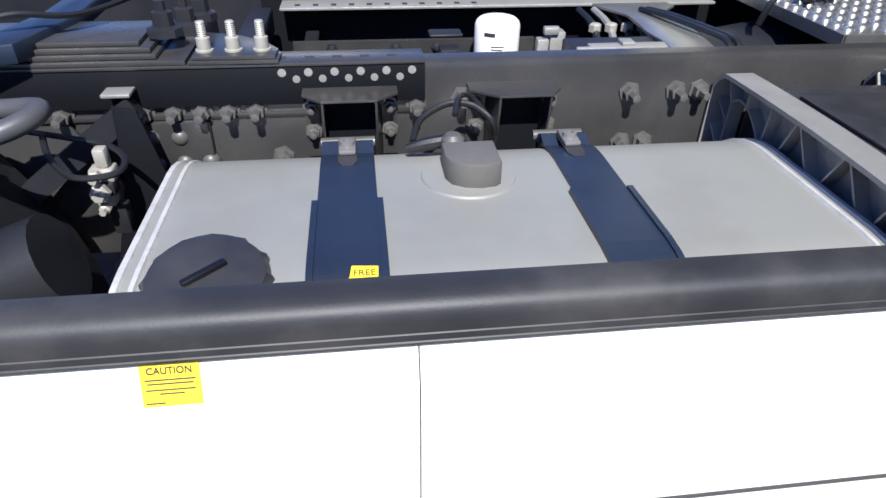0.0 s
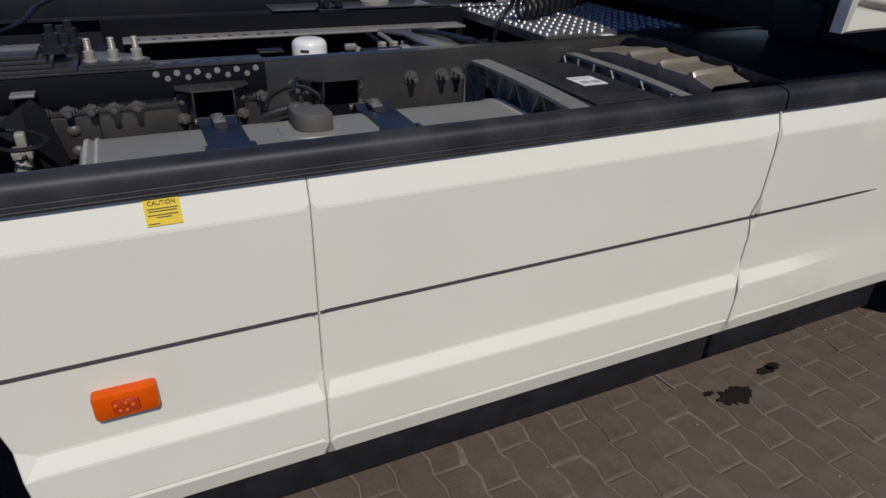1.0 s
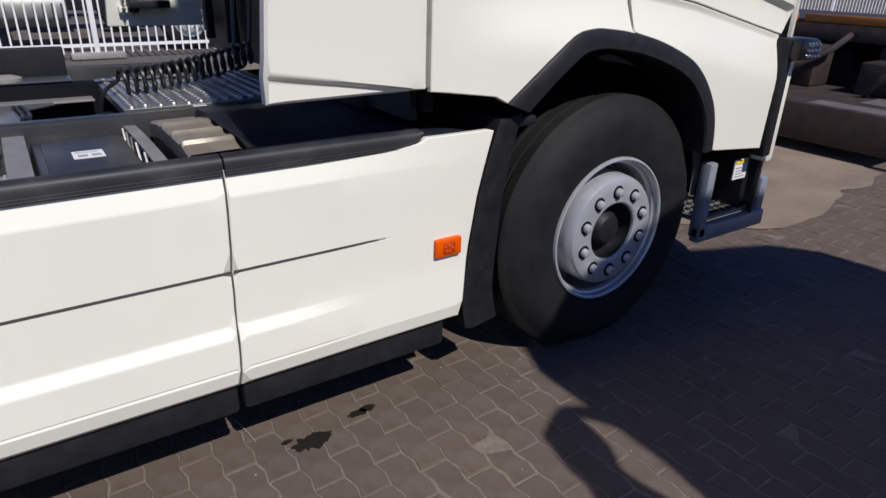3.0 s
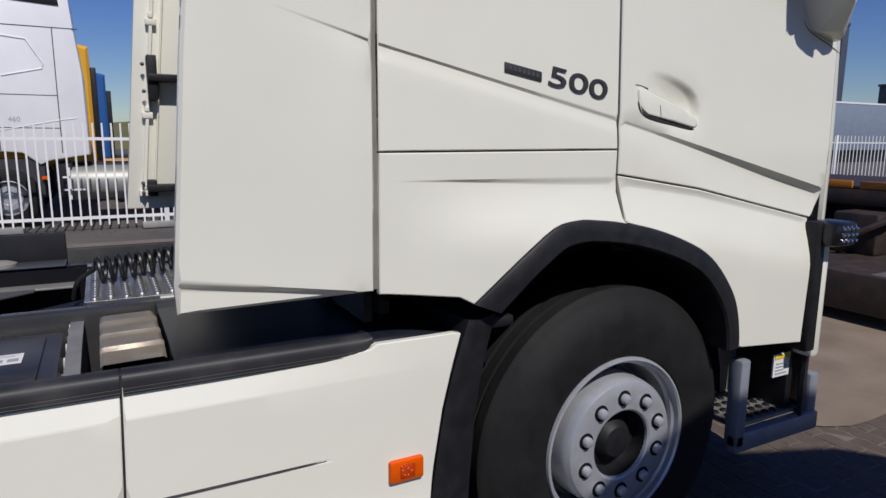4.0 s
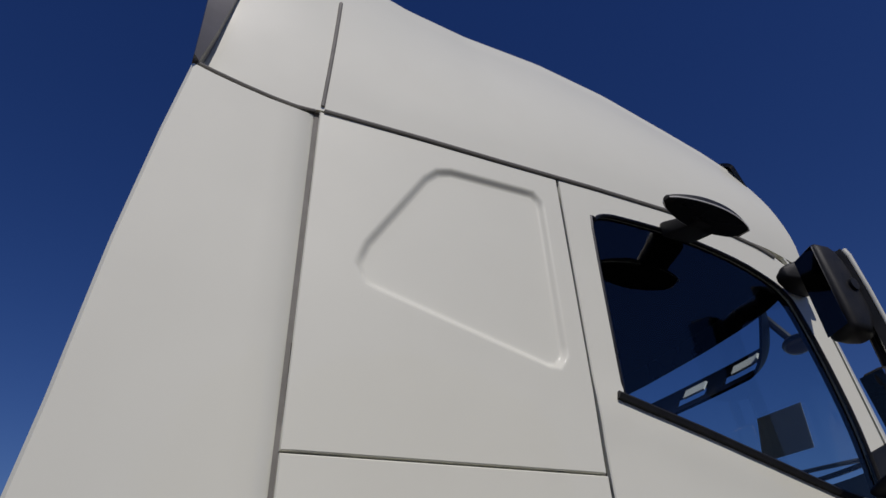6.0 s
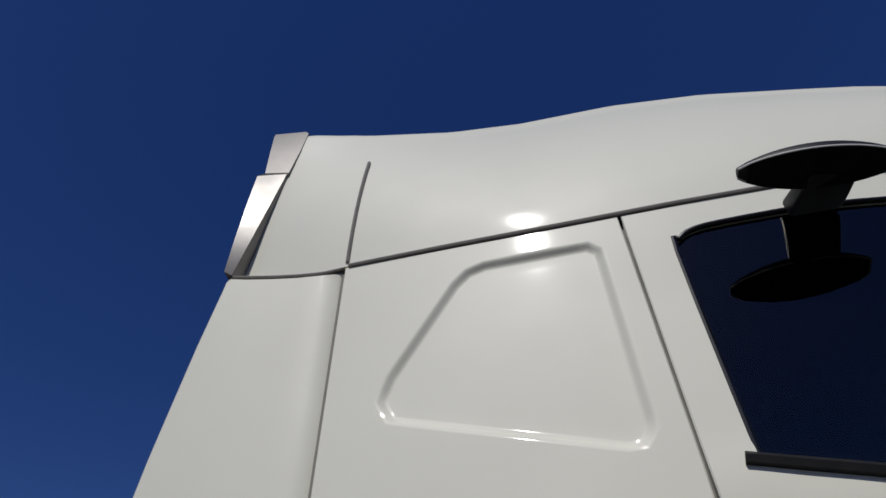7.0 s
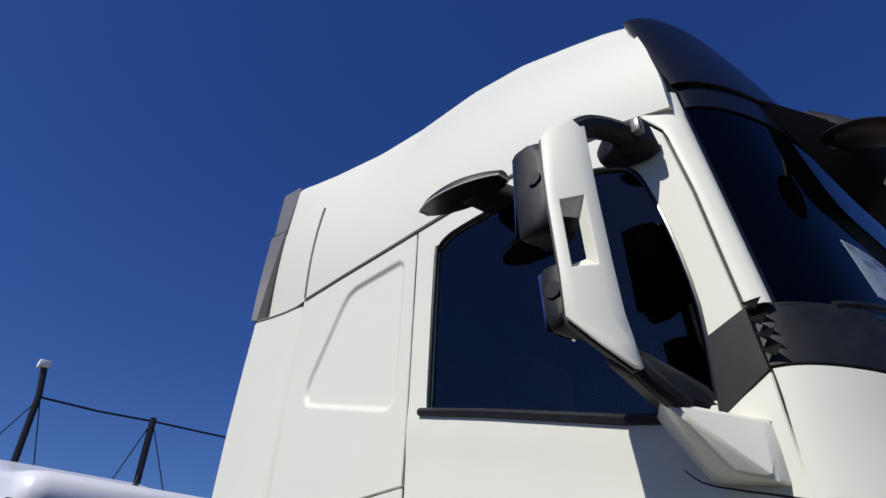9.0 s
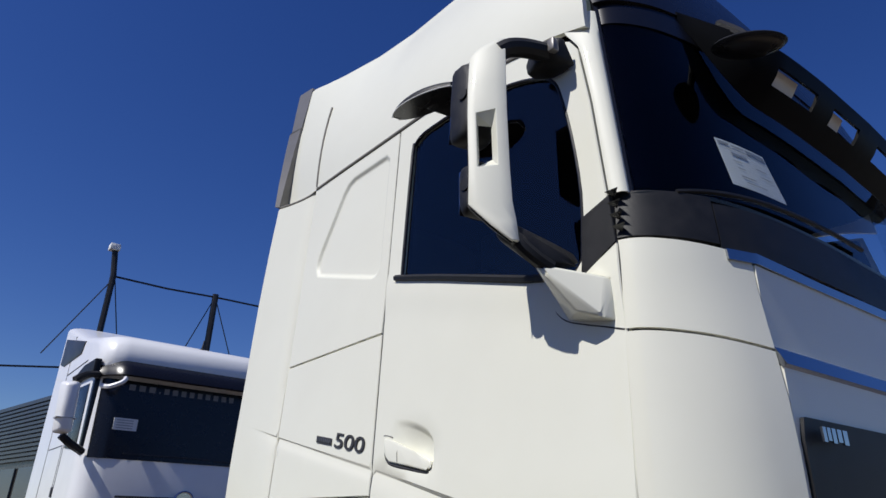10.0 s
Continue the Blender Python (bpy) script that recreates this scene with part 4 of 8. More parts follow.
def tyre_wheel(cx, cz, name, y0, sign=1, R=0.535, w=0.30):
    """A front wheel on its hub; y0 is the tyre's outer wall."""
    m = Matrix.Translation((cx, y0, cz)) @ Euler((radians(90), 0, 0)).to_matrix().to_4x4()
    # m's z axis points to -y, out of the truck
    bm = bmesh.new()
    prof = [(0.300, -0.012), (0.310, 0.0), (0.335, 0.006), (0.37, 0.010), (0.42, 0.011), (0.455, 0.004), (0.485, -0.012), (0.502, -0.026), (0.515, -0.036), (0.526, -0.040), (R, -0.052)]
    for g in (0.10, 0.155, 0.21):
        prof += [(R, -g + 0.007), (R - 0.012, -g + 0.005), (R - 0.012, -g - 0.005), (R, -g - 0.007)]
    prof += [(R, -w + 0.05), (0.512, -w + 0.03), (0.48, -w + 0.01), (0.40, -w), (0.30, -w + 0.01)]
    lathe(bm, prof, m, 96)
    wheel = part(name, bm, RUBBER, truck, "worn black tyre on a silver steel rim")
    bm = bmesh.new()
    lathe(bm, [(0.303, -0.006), (0.300, 0.004), (0.293, 0.006), (0.287, 0.0), (0.284, -0.018), (0.276, -0.024), (0.272, -0.040)], m, 80)
    bmesh.ops.recalc_face_normals(bm, faces=bm.faces[:])
    part("rim_lip", bm, RIM, wheel)
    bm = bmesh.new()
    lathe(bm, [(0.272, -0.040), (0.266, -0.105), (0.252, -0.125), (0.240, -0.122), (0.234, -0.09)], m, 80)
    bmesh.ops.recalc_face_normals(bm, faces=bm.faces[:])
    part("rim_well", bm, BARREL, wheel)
    bm = bmesh.new()
    lathe(bm, [(0.234, -0.09), (0.231, -0.03), (0.227, 0.0), (0.219, 0.013), (0.204, 0.018), (0.18, 0.019), (0.126, 0.0185), (0.120, 0.014), (0.118, 0.004)], m, 80)
    bmesh.ops.recalc_face_normals(bm, faces=bm.faces[:])
    part("rim", bm, RIM, wheel, "dusty silver rim with ten nuts", sharp=28)
    # black on the hub paints the shade down in the bore
    bm = bmesh.new()
    lathe(bm, [(0.1185, 0.006), (0.116, -0.05), (0.104, -0.052), (0.092, -0.046), (0.078, -0.040), (0.062, -0.014), (0.053, -0.005), (0.03, -0.001), (0.0, 0.0)], m, 40)
    part("hub", bm, BLACK, wheel, "hub darkened for its shaded bore")
    nut = None
    for k in range(10):
        a = 2 * math.pi * (k + 0.5) / 10 + 0.02
        c = m @ Matrix.Translation((0.1675 * math.cos(a), 0.1675 * math.sin(a), 0.0195))
        if nut is None:
            bm = bmesh.new()
            lathe(bm, [(0.0182, -0.002), (0.0178, 0.012), (0.0140, 0.019), (0.008, 0.0215), (0.0, 0.022)], None, 14)
            nut = part("wheel_nut", bm, RIM, wheel)
            nut.matrix_basis = c
            # flat black ring paints the shade of a recess round each nut
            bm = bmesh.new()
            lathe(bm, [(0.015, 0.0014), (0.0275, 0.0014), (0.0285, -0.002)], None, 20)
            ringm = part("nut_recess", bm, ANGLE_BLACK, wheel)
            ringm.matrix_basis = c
        else:
            again(nut, c)
            again(ringm, c)
    hole = None
    for k in range(10):
        a = 2 * math.pi * k / 10 + 0.02
        d = Vector((math.cos(a), math.sin(a), 0))
        c = m @ Matrix.Translation((0.2465 * d.x, 0.2465 * d.y, -0.1220)) @ Euler((0, 0, a)).to_matrix().to_4x4()
        if hole is None:
            bm = bmesh.new()
            lathe(bm, [(0.0, 0.003), (0.017, 0.003), (0.019, -0.002)], None, 14)
            hole = part("vent_hole", bm, PRINT, wheel)
            hole.matrix_basis = c
        else:
            again(hole, c)
    return wheel


def wheels():
    tyre_wheel(0.045, 0.510, "front_wheel", 0.002)
    bm = bmesh.new()
    m = Matrix.Translation((0.005, 2.488, 0.512)) @ Euler((radians(-90), 0, 0)).to_matrix().to_4x4()
    lathe(bm, [(0.0, 0.0), (0.30, 0.0), (0.42, 0.01), (0.50, -0.02), (0.53, -0.05), (0.53, -0.26), (0.45, -0.3), (0.0, -0.3)], m, 48)
    part("front_wheel", bm, RUBBER, truck, "black tyre of the far front wheel")
    for y0, s in ((0.03, 90), (2.47, -90)):
        bm = bmesh.new()
        m = Matrix.Translation((-3.78, y0, 0.51)) @ Euler((radians(s), 0, 0)).to_matrix().to_4x4()
        lathe(bm, [(0.0, -0.1), (0.20, -0.1), (0.29, -0.02), (0.42, 0.01), (0.50, -0.02), (0.525, -0.05), (0.525, -0.56), (0.45, -0.6), (0.0, -0.6)], m, 64)
        part("rear_wheel", bm, RUBBER, truck, "black twin rear tyre behind the skirt")
    # wheel housing
    bm = bmesh.new()
    arc = [(-0.60, 0.62)] + [(0.62 * math.cos(a), 0.56 + 0.60 * math.sin(a)) for a in np.linspace(math.pi, 0, 20)] + [(0.60, 0.60)]
    loft(bm, [[(x, y, z) for x, z in arc] for y in (0.06, 0.5, 0.72)])
    part("wheel_housing", bm, BLACK, truck)
    part("housing_wall", boxes((-0.62, 0.62, 0.70, 0.73, 0.55, 1.25)), BLACK, truck)
    # arch flare
    bm = bmesh.new()
    rows = []
    for (xo, zo), (xi, zi) in zip(ARCH_OUT, ARCH_IN):
        yo = side(xo, zo) + 0.012
        n = Vector((xi - xo, 0, zi - zo))
        o, i = Vector((xo, yo, zo)), Vector((xi, yo, zi))
        rows.append([o + Vector((0, 0.02, 0)) - n * 0.08, o + Vector((0, -0.016, 0)), o.lerp(i, 0.10) + Vector((0, -0.022, 0)), o.lerp(i, 0.55) + Vector((0, -0.026, 0)), o.lerp(i, 0.9) + Vector((0, -0.028, 0)), i + Vector((0, -0.020, 0)), i + Vector((0, 0.02, 0)) + n * 0.03, i + Vector((0, 0.16, 0)) + n * 0.1])
    r = []
    for row_i in range(len(rows[0])):
        r.append(spline([row[row_i] for row in rows], 3))
    loft(bm, [list(c) for c in zip(*r)])
    bmesh.ops.recalc_face_normals(bm, faces=bm.faces[:])
    part("wheel_arch_flare", bm, BLACK, truck, "black plastic arch over the front wheel")


def steps():
    # entry steps ahead of the wheel
    st = part("entry_step", boxes((0.66, 0.715, 0.00, 0.06, 0.335, 0.70), (0.66, 1.19, 0.00, 0.05, 0.315, 0.395), (1.14, 1.20, 0.02, 0.08, 0.33, 0.56), bev=0.012), mat("blue_grey_step", (0.27, 0.29, 0.33), 0.45, 0.2, 0.2, 10, bump=0.1), truck, "grey entry step with a punched tread")
    part("step_plate", boxes((0.70, 1.16, 0.04, 0.30, 0.40, 0.415)), CAST, st, smooth=False)
    stud = None
    for i in range(9):
        for j in range(5):
            p = Matrix.Translation((0.735 + 0.048 * i + 0.02 * (j % 2), 0.07 + 0.045 * j, 0.416))
            if stud is None:
                bm = bmesh.new()
                lathe(bm, [(0.016, 0.0), (0.013, 0.007), (0.008, 0.008), (0.007, 0.001), (0.0, 0.001)], None, 10)
                stud = part("tread_stud", bm, FRAME_DARK, st)
                stud.matrix_basis = p
            else:
                again(stud, p)
    part("step_back", boxes((0.66, 1.16, 0.30, 0.33, 0.33, 0.80)), CAST, st)
    part("step_side", boxes((1.02, 1.06, 0.05, 0.30, 0.40, 0.74), bev=0.008), BLACK, st)
    lab = part("warning_sheet", boxes((0.915, 1.018, 0.044, 0.05, 0.575, 0.672)), PAPER, st, "small printed label")
    part("print_bar", boxes(*[(0.93, 1.0 - 0.02 * (k % 2), 0.041, 0.0435, 0.588 + 0.014 * k, 0.592 + 0.014 * k) for k in range(4)]), PRINT_GREY, lab)
    part("yellow_band", boxes((0.92, 1.014, 0.041, 0.0435, 0.652, 0.668)), YELLOW, lab)
    part("black_corner_strip", boxes((0.975, 1.035, -0.045, 0.10, 0.70, 1.225), bev=0.01), BLACK, truck)
    part("bumper_corner", boxes((1.04, 1.10, -0.03, 0.2, 0.66, 1.16), bev=0.02), WHITE, truck)
    lamp = part("corner_lamp", boxes((1.00, 1.15, -0.10, 0.04, 1.13, 1.225), bev=0.02), BLACK_SMOOTH, truck, "cornering lamp with studded clear lens")
    bm = bmesh.new()
    for i in range(4):
        for j in range(3):
            c = Matrix.Translation((1.045 + 0.027 * i, -0.10, 1.153 + 0.024 * j))
            bmesh.ops.create_icosphere(bm, subdivisions=1, radius=0.011, matrix=c)
    part("lens_stud", bm, CHROME, lamp)


cab_inside()
wheels()
steps()


# ---- side skirt ----
SKIRT = [(0.322, 0.014), (0.345, -0.008), (0.388, -0.020), (0.396, -0.016), (0.402, -0.020), (0.495, -0.019), (0.500, -0.018), (0.530, -0.001), (0.535, 0.0), (0.688, 0.0), (0.700, 0.0), (0.903, 0.001), (0.908, 0.002), (0.966, 0.024), (0.99, 0.032)]


def skirt_y(x, z):
    y = float(np.interp(z, [p[0] for p in SKIRT], [p[1] for p in SKIRT]))
    ledge = smoothstep(-1.02, -1.32, x)
    if z < 0.55:
        flat = float(np.interp(z, [0.32, 0.345, 0.39, 0.55], [0.014, -0.004, -0.012, 0.0]))
        y = flat + (y - flat) * ledge
    if z > 0.9:
        y *= 1 - 0.85 * smoothstep(-1.30, -0.70, x)
    groove = smoothstep(-0.98, -1.1, x)
    y += 0.012 * groove * smoothstep(0.0040, 0.0016, abs(z - 0.694))
    return y


def skirts():
    def hl(x0, x1):
        return [[(x0, z), (x1, z)] for z in (0.345, 0.39, 0.397, 0.402, 0.495, 0.50, 0.53, 0.535, 0.6895, 0.6925, 0.694, 0.6955, 0.6985, 0.903, 0.908, 0.93)]
    g = 0.003
    rear = [(-3.095, 0.324), (-2.5889, 0.324), (-2.5864, 0.972), (-3.30, 0.972), (-3.20, 0.83), (-3.14, 0.70), (-3.112, 0.55)]
    midp = [(-2.5875, 0.324), (-1.4775, 0.330), (-1.4625, 0.695), (-1.4525, 0.972), (-2.5850, 0.972)]
    fr = [(-1.4720, 0.330), (-0.700, 0.338), (-0.690, 0.40), (-0.668, 0.60), (-0.640, 0.77), (-0.607, 0.90), (-0.580, 0.985), (-0.600, 0.990), (-0.835, 0.990), (-0.855, 0.978), (-0.90, 0.973), (-1.4470, 0.973), (-1.4570, 0.695)]
    part("skirt_panel", panel(rear, skirt_y, h=0.06, rim=0.0025, lines=hl(-3.08, -2.6)), WHITE, truck, "white side skirt panel by the rear wheel", sharp=9)
    part("skirt_panel", panel(midp, skirt_y, h=0.06, rim=0.0025, lines=hl(-2.575, -1.485)), WHITE, truck, "white side skirt panel with pressed lines", sharp=9)
    part("skirt_panel", panel(fr, skirt_y, h=0.05, rim=0.0025, lines=hl(-1.445, -0.72)), WHITE, truck, "white skirt panel rising behind the front wheel", sharp=9)
    part("skirt_seal", boxes((-2.60, -2.57, 0.026, 0.04, 0.33, 1.0)), PRINT, truck)
    part("skirt_seal", boxes((-1.49, -1.43, 0.03, 0.05, 0.33, 1.0)), PRINT, truck)
    # dark jointing line along the three panels, running out to the front
    for x0, x1 in ((-3.125, -2.589), (-2.584, -1.463), (-1.457, -0.985)):
        bm = bmesh.new()
        rows = []
        for x in np.linspace(x0, x1, 8):
            w = 0.0032 * (1 if x < -1.2 else max(0.12, (-0.985 - x) / 0.215))
            rows.append([(x, skirt_y(x, 0.70) - 0.0009, 0.694 - w), (x, skirt_y(x, 0.70) - 0.0009, 0.694 + w)])
        loft(bm, rows)
        bm.normal_update()
        if bm.faces[:][0].normal.y > 0:
            bmesh.ops.reverse_faces(bm, faces=bm.faces[:])
        part("joint_strip", thicken(bm, 0.006), TRIM_GREY, truck, smooth=False)
    part("lower_sill", boxes((-3.05, -1.478, 0.018, 0.10, 0.222, 0.335), (-1.466, -0.745, 0.018, 0.10, 0.226, 0.345), bev=0.015), BLACK, truck, "black sill under the skirt")
    # rounded black capping with fine grooves
    prof = [(y, 0.957 + (z - 0.945) * 0.82) for y, z in [(0.030, 0.945), (0.012, 0.950), (0.010, 0.956), (0.0112, 0.9575), (0.010, 0.959), (0.0105, 0.967), (0.0118, 0.9685), (0.0105, 0.970), (0.011, 0.986), (0.0125, 0.996), (0.016, 1.0035), (0.024, 1.009), (0.036, 1.0117), (0.048, 1.012), (0.058, 1.009), (0.062, 1.003), (0.064, 0.98), (0.05, 0.96)]]

    def cap(x0, x1, front_end=False):
        bm = bmesh.new()
        xs = list(np.linspace(x0, x1, 14))
        rows = []
        for i, x in enumerate(xs):
            rows.append([(x, y, z) for y, z in prof])
        if front_end:
            for dx, k in ((0.03, 0.93), (0.055, 0.75), (0.07, 0.5), (0.078, 0.25)):
                rows.append([(x1 + dx, y, 1.012 - (1.012 - z) * k) for y, z in prof])
        loft(bm, rows, close=True, caps=True)
        bmesh.ops.recalc_face_normals(bm, faces=bm.faces[:])
        return bm
    part("skirt_capping", cap(-3.42, -1.452), BLACK_CAP, truck, "scuffed black rubber capping along the skirt")
    part("skirt_capping", cap(-1.446, -0.925, True), BLACK_CAP, truck, "scuffed black rubber capping along the skirt")
    # black mudguard behind the wheel
    bm = bmesh.new()
    rows = []
    for x, z, w in [(-0.665, 0.27, 0.02), (-0.685, 0.40, 0.02), (-0.662, 0.60, 0.02), (-0.634, 0.77, 0.02), (-0.600, 0.90, 0.02), (-0.572, 0.985, 0.02), (-0.56, 1.02, 0.02)]:
        rows.append([(x, 0.06, z), (x + 0.004, 0.004, z), (x + 0.03, -0.006, z), (x + 0.095 + 0.05 * (1 - (z - 0.27) / 0.75), 0.004, z + 0.01), (x + 0.11 + 0.05 * (1 - (z - 0.27) / 0.75), 0.05, z + 0.01), (x + 0.11, 0.36, z + 0.01), (x + 0.05, 0.36, z)])
    r = [spline([row[i] for row in rows], 3) for i in range(7)]
    loft(bm, [list(c) for c in zip(*r)], close=True, caps=True)
    bmesh.ops.recalc_face_normals(bm, faces=bm.faces[:])
    part("mudguard", bm, BLACK, truck, "black mudguard behind the front wheel")
    part("mudguard_top", boxes((-0.56, -0.40, 0.0, 0.5, 0.985, 1.02), (-0.85, -0.5, 0.42, 0.6, 1.0, 1.13), bev=0.01), BLACK, truck)
    bm = bmesh.new()
    arc = [(0.60 * math.cos(a) - 3.78, 0.51 + 0.60 * math.sin(a)) for a in np.linspace(-0.1, 2.2, 18)]
    loft(bm, [[(x, y, z) for x, z in arc] for y in (0.10, 0.70)])
    thicken(bm, 0.012)
    part("rear_mudguard", bm, BLACK, truck)

    # side marker lamps
    for x0, x1, z0, z1, y in ((-2.980, -2.878, 0.585, 0.637, -0.014), (-0.810, -0.706, 0.586, 0.650, -0.008)):
        lamp = part("side_marker_lamp", boxes((x0, x1, y - 0.008, 0.01, z0, z1), bev=0.007), AMBER, truck, "orange side marker lamp")
        part("lamp_lens", boxes((x0 + 0.03, x1 - 0.03, y - 0.012, y - 0.006, z0 + 0.012, z1 - 0.012), bev=0.004), AMBER_CORE, lamp)
        for u, w in ((0.40, 0.36), (0.5, 0.64), (0.5, 0.34), (0.60, 0.5), (0.34, 0.6)):
            cx, cz = x0 + (x1 - x0) * u, z0 + (z1 - z0) * w
            part("lamp_diode", boxes((cx - 0.0028, cx + 0.0028, y - 0.0135, y - 0.010, cz - 0.0028, cz + 0.0028), bev=0.0014), AMBER_LIT, lamp)
    st = part("caution_sticker", boxes((-2.841, -2.788, -0.004, 0.004, 0.917, 0.956)), YELLOW, truck, "yellow caution sticker with black text")
    for v in st.data.vertices:
        v.co.y = skirt_y(v.co.x, v.co.z) + (-0.0025 if v.co.y < 0 else 0.002)
    text("CAUTION", -2.8145, 0.9500, 0.0090, PRINT, st, sk=True)
    for z, a, b in ((0.9412, -2.837, -2.792), (0.9376, -2.835, -2.794), (0.9320, -2.837, -2.793), (0.9284, -2.825, -2.803), (0.9198, -2.838, -2.821)):
        bm = bmesh.new()
        loft(bm, [[(x, skirt_y(x, zz) - 0.0032, zz) for x in (a, b)] for zz in (z, z + 0.0014)])
        part("print_bar", bm, PRINT, st, smooth=False)


def text(s, x, z, size, material, parent, sk=False, y=None, slant=0.0, name="lettering", depth=0.0004, bold=0.0):
    c = bpy.data.curves.new(name, "FONT")
    c.offset = bold
    c.body, c.size, c.extrude, c.align_x, c.align_y, c.shear = s, size, depth, "CENTER", "CENTER", 0.0
    tmp = bpy.data.objects.new(name, c)
    scene.collection.objects.link(tmp)
    dg = bpy.context.evaluated_depsgraph_get()
    me = bpy.data.meshes.new_from_object(tmp.evaluated_get(dg))
    bpy.data.objects.remove(tmp)
    for v in me.vertices:
        X, Z, D = v.co.x, v.co.y, v.co.z
        px, pz = x + X, z + Z + slant * X
        base = (skirt_y(px, pz) if sk else side(px, pz)) if y is None else y
        v.co = (px, base - 0.0032 - D, pz)
    me.materials.clear()
    me.materials.append(material)
    return link(name, me, material, parent, smooth=False)


skirts()


# ---- chassis, tank and fittings ----
def chassis():
    # near rail: web, flange, rounded edge
    def rail(y, s, z1):
        bm = bmesh.new()
        prof = [(y, 0.70), (y, z1 - 0.016), (y + s * 0.003, z1 - 0.006), (y + s * 0.010, z1 - 0.001), (y + s * 0.018, z1), (y + s * 0.048, z1), (y + s * 0.048, z1 - 0.008), (y + s * 0.010, z1 - 0.010), (y + s * 0.008, 0.71), (y + s * 0.085, 0.71), (y + s * 0.085, 0.70)]
        loft(bm, [[(x, a, b) for a, b in prof] for x in (-4.9, -2.4, 0.9)], close=True, caps=True)
        bmesh.ops.recalc_face_normals(bm, faces=bm.faces[:])
        return bm
    rail_r = part("frame_rail", rail(0.772, 1, 0.985), FRAME, truck, "grey painted chassis rail with bolts")
    # far rail in the darker tone: shade inside the frame put into its colour
    part("frame_rail", rail(1.728, -1, 0.972), FRAME_DARK, truck, "far side chassis rail, darkened for shade")
    nut = None
    spots = [(x, 0.912) for x in (-2.432, -2.086, -1.987, -1.937)] + [(x, 0.900) for x in (-3.18, -3.035, -2.98, -2.93, -2.88, -2.828, -2.523)] + [(-2.087, 0.802), (-2.038, 0.802), (-2.79, 0.80)]
    for x, z in spots:
        m = Matrix.Translation((x, 0.772, z)) @ OUT
        if nut is None:
            bm = bmesh.new()
            hexnut(bm, Matrix(), 0.0155, 0.020, 0.024)
            nut = part("bolt", bm, NUT, rail_r, smooth=False)
            nut.matrix_basis = m
        else:
            again(nut, m @ Euler((0, 0, random.random())).to_matrix().to_4x4())
    head = None
    for x, z in ((-3.03, 0.855), (-2.978, 0.853), (-3.03, 0.80), (-2.978, 0.80), (-2.93, 0.80)):
        m = Matrix.Translation((x, 0.764, z)) @ OUT
        if head is None:
            bm = bmesh.new()
            lathe(bm, [(0.018, 0.0), (0.016, 0.008), (0.010, 0.014), (0.0, 0.016)], None, 14)
            head = part("rivet", bm, NUT, rail_r)
            head.matrix_basis = m
        else:
            again(head, m)
    part("rail_patch", boxes((-3.06, -2.92, 0.756, 0.7715, 0.78, 0.885), bev=0.004), FRAME, rail_r)
    # pressed ridge along the web
    part("web_ridge", boxes((-4.9, -2.50, 0.766, 0.7715, 0.886, 0.897), bev=0.002), FRAME, rail_r)
    # perforated angle: near-black face; flange paler grey for its sky reflection
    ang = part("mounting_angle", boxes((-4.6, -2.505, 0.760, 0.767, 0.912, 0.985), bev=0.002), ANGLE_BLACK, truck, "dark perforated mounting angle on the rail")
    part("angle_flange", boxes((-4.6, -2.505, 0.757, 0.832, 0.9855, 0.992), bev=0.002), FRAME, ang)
    # pale discs stand for light seen through the angle's holes, the lower row dimmer
    hole = None
    for k in range(6):
        for row in (0, 1):
            if k == 5 and row:
                continue
            m = Matrix.Translation((-2.530 - 0.0484 * k - 0.023 * row, 0.7595, 0.9735 - 0.0125 * row)) @ OUT
            if hole is None:
                bm = bmesh.new()
                lathe(bm, [(0.0078, -0.001), (0.0078, 0.001), (0.0, 0.0012)], None, 14)
                hole = part("hole_plug", bm, CAST, ang)
                dim = None
                hole.matrix_basis = m
            elif row == 0:
                again(hole, m)
            elif dim is None:
                bm = bmesh.new()
                lathe(bm, [(0.0072, -0.001), (0.0072, 0.001), (0.0, 0.0012)], None, 14)
                dim = part("hole_plug", bm, SEAL_GREY, ang)
                dim.matrix_basis = m
            else:
                again(dim, m)
    for k in range(5):
        part("slot", boxes((-2.575 - 0.052 * k, -2.557 - 0.052 * k, 0.788, 0.796, 0.9921, 0.9932)), PRINT, ang)
    # stacked spring plates with three studs
    sp = part("spring_seat", prism(prism(bmesh.new(), [(-2.935, 0.756), (-2.775, 0.754), (-2.772, 0.80), (-2.80, 0.85), (-2.858, 0.90), (-2.935, 0.93)], 0.9925, 0.9995, "z", 0.0015), [(-2.928, 0.760), (-2.780, 0.758), (-2.777, 0.80), (-2.805, 0.848), (-2.86, 0.895), (-2.928, 0.922)], 1.000, 1.007, "z", 0.0015), FRAME, truck, "stacked grey spring plates")
    for z, x1, y0 in ((0.9925, -2.94, 0.758), (1.002, -2.99, 0.766), (1.0115, -3.00, 0.775), (1.021, -3.02, 0.785)):
        part("leaf", boxes((-4.3, x1, y0, 0.93, z, z + 0.0085), bev=0.0015), FRAME, sp)
    st = None
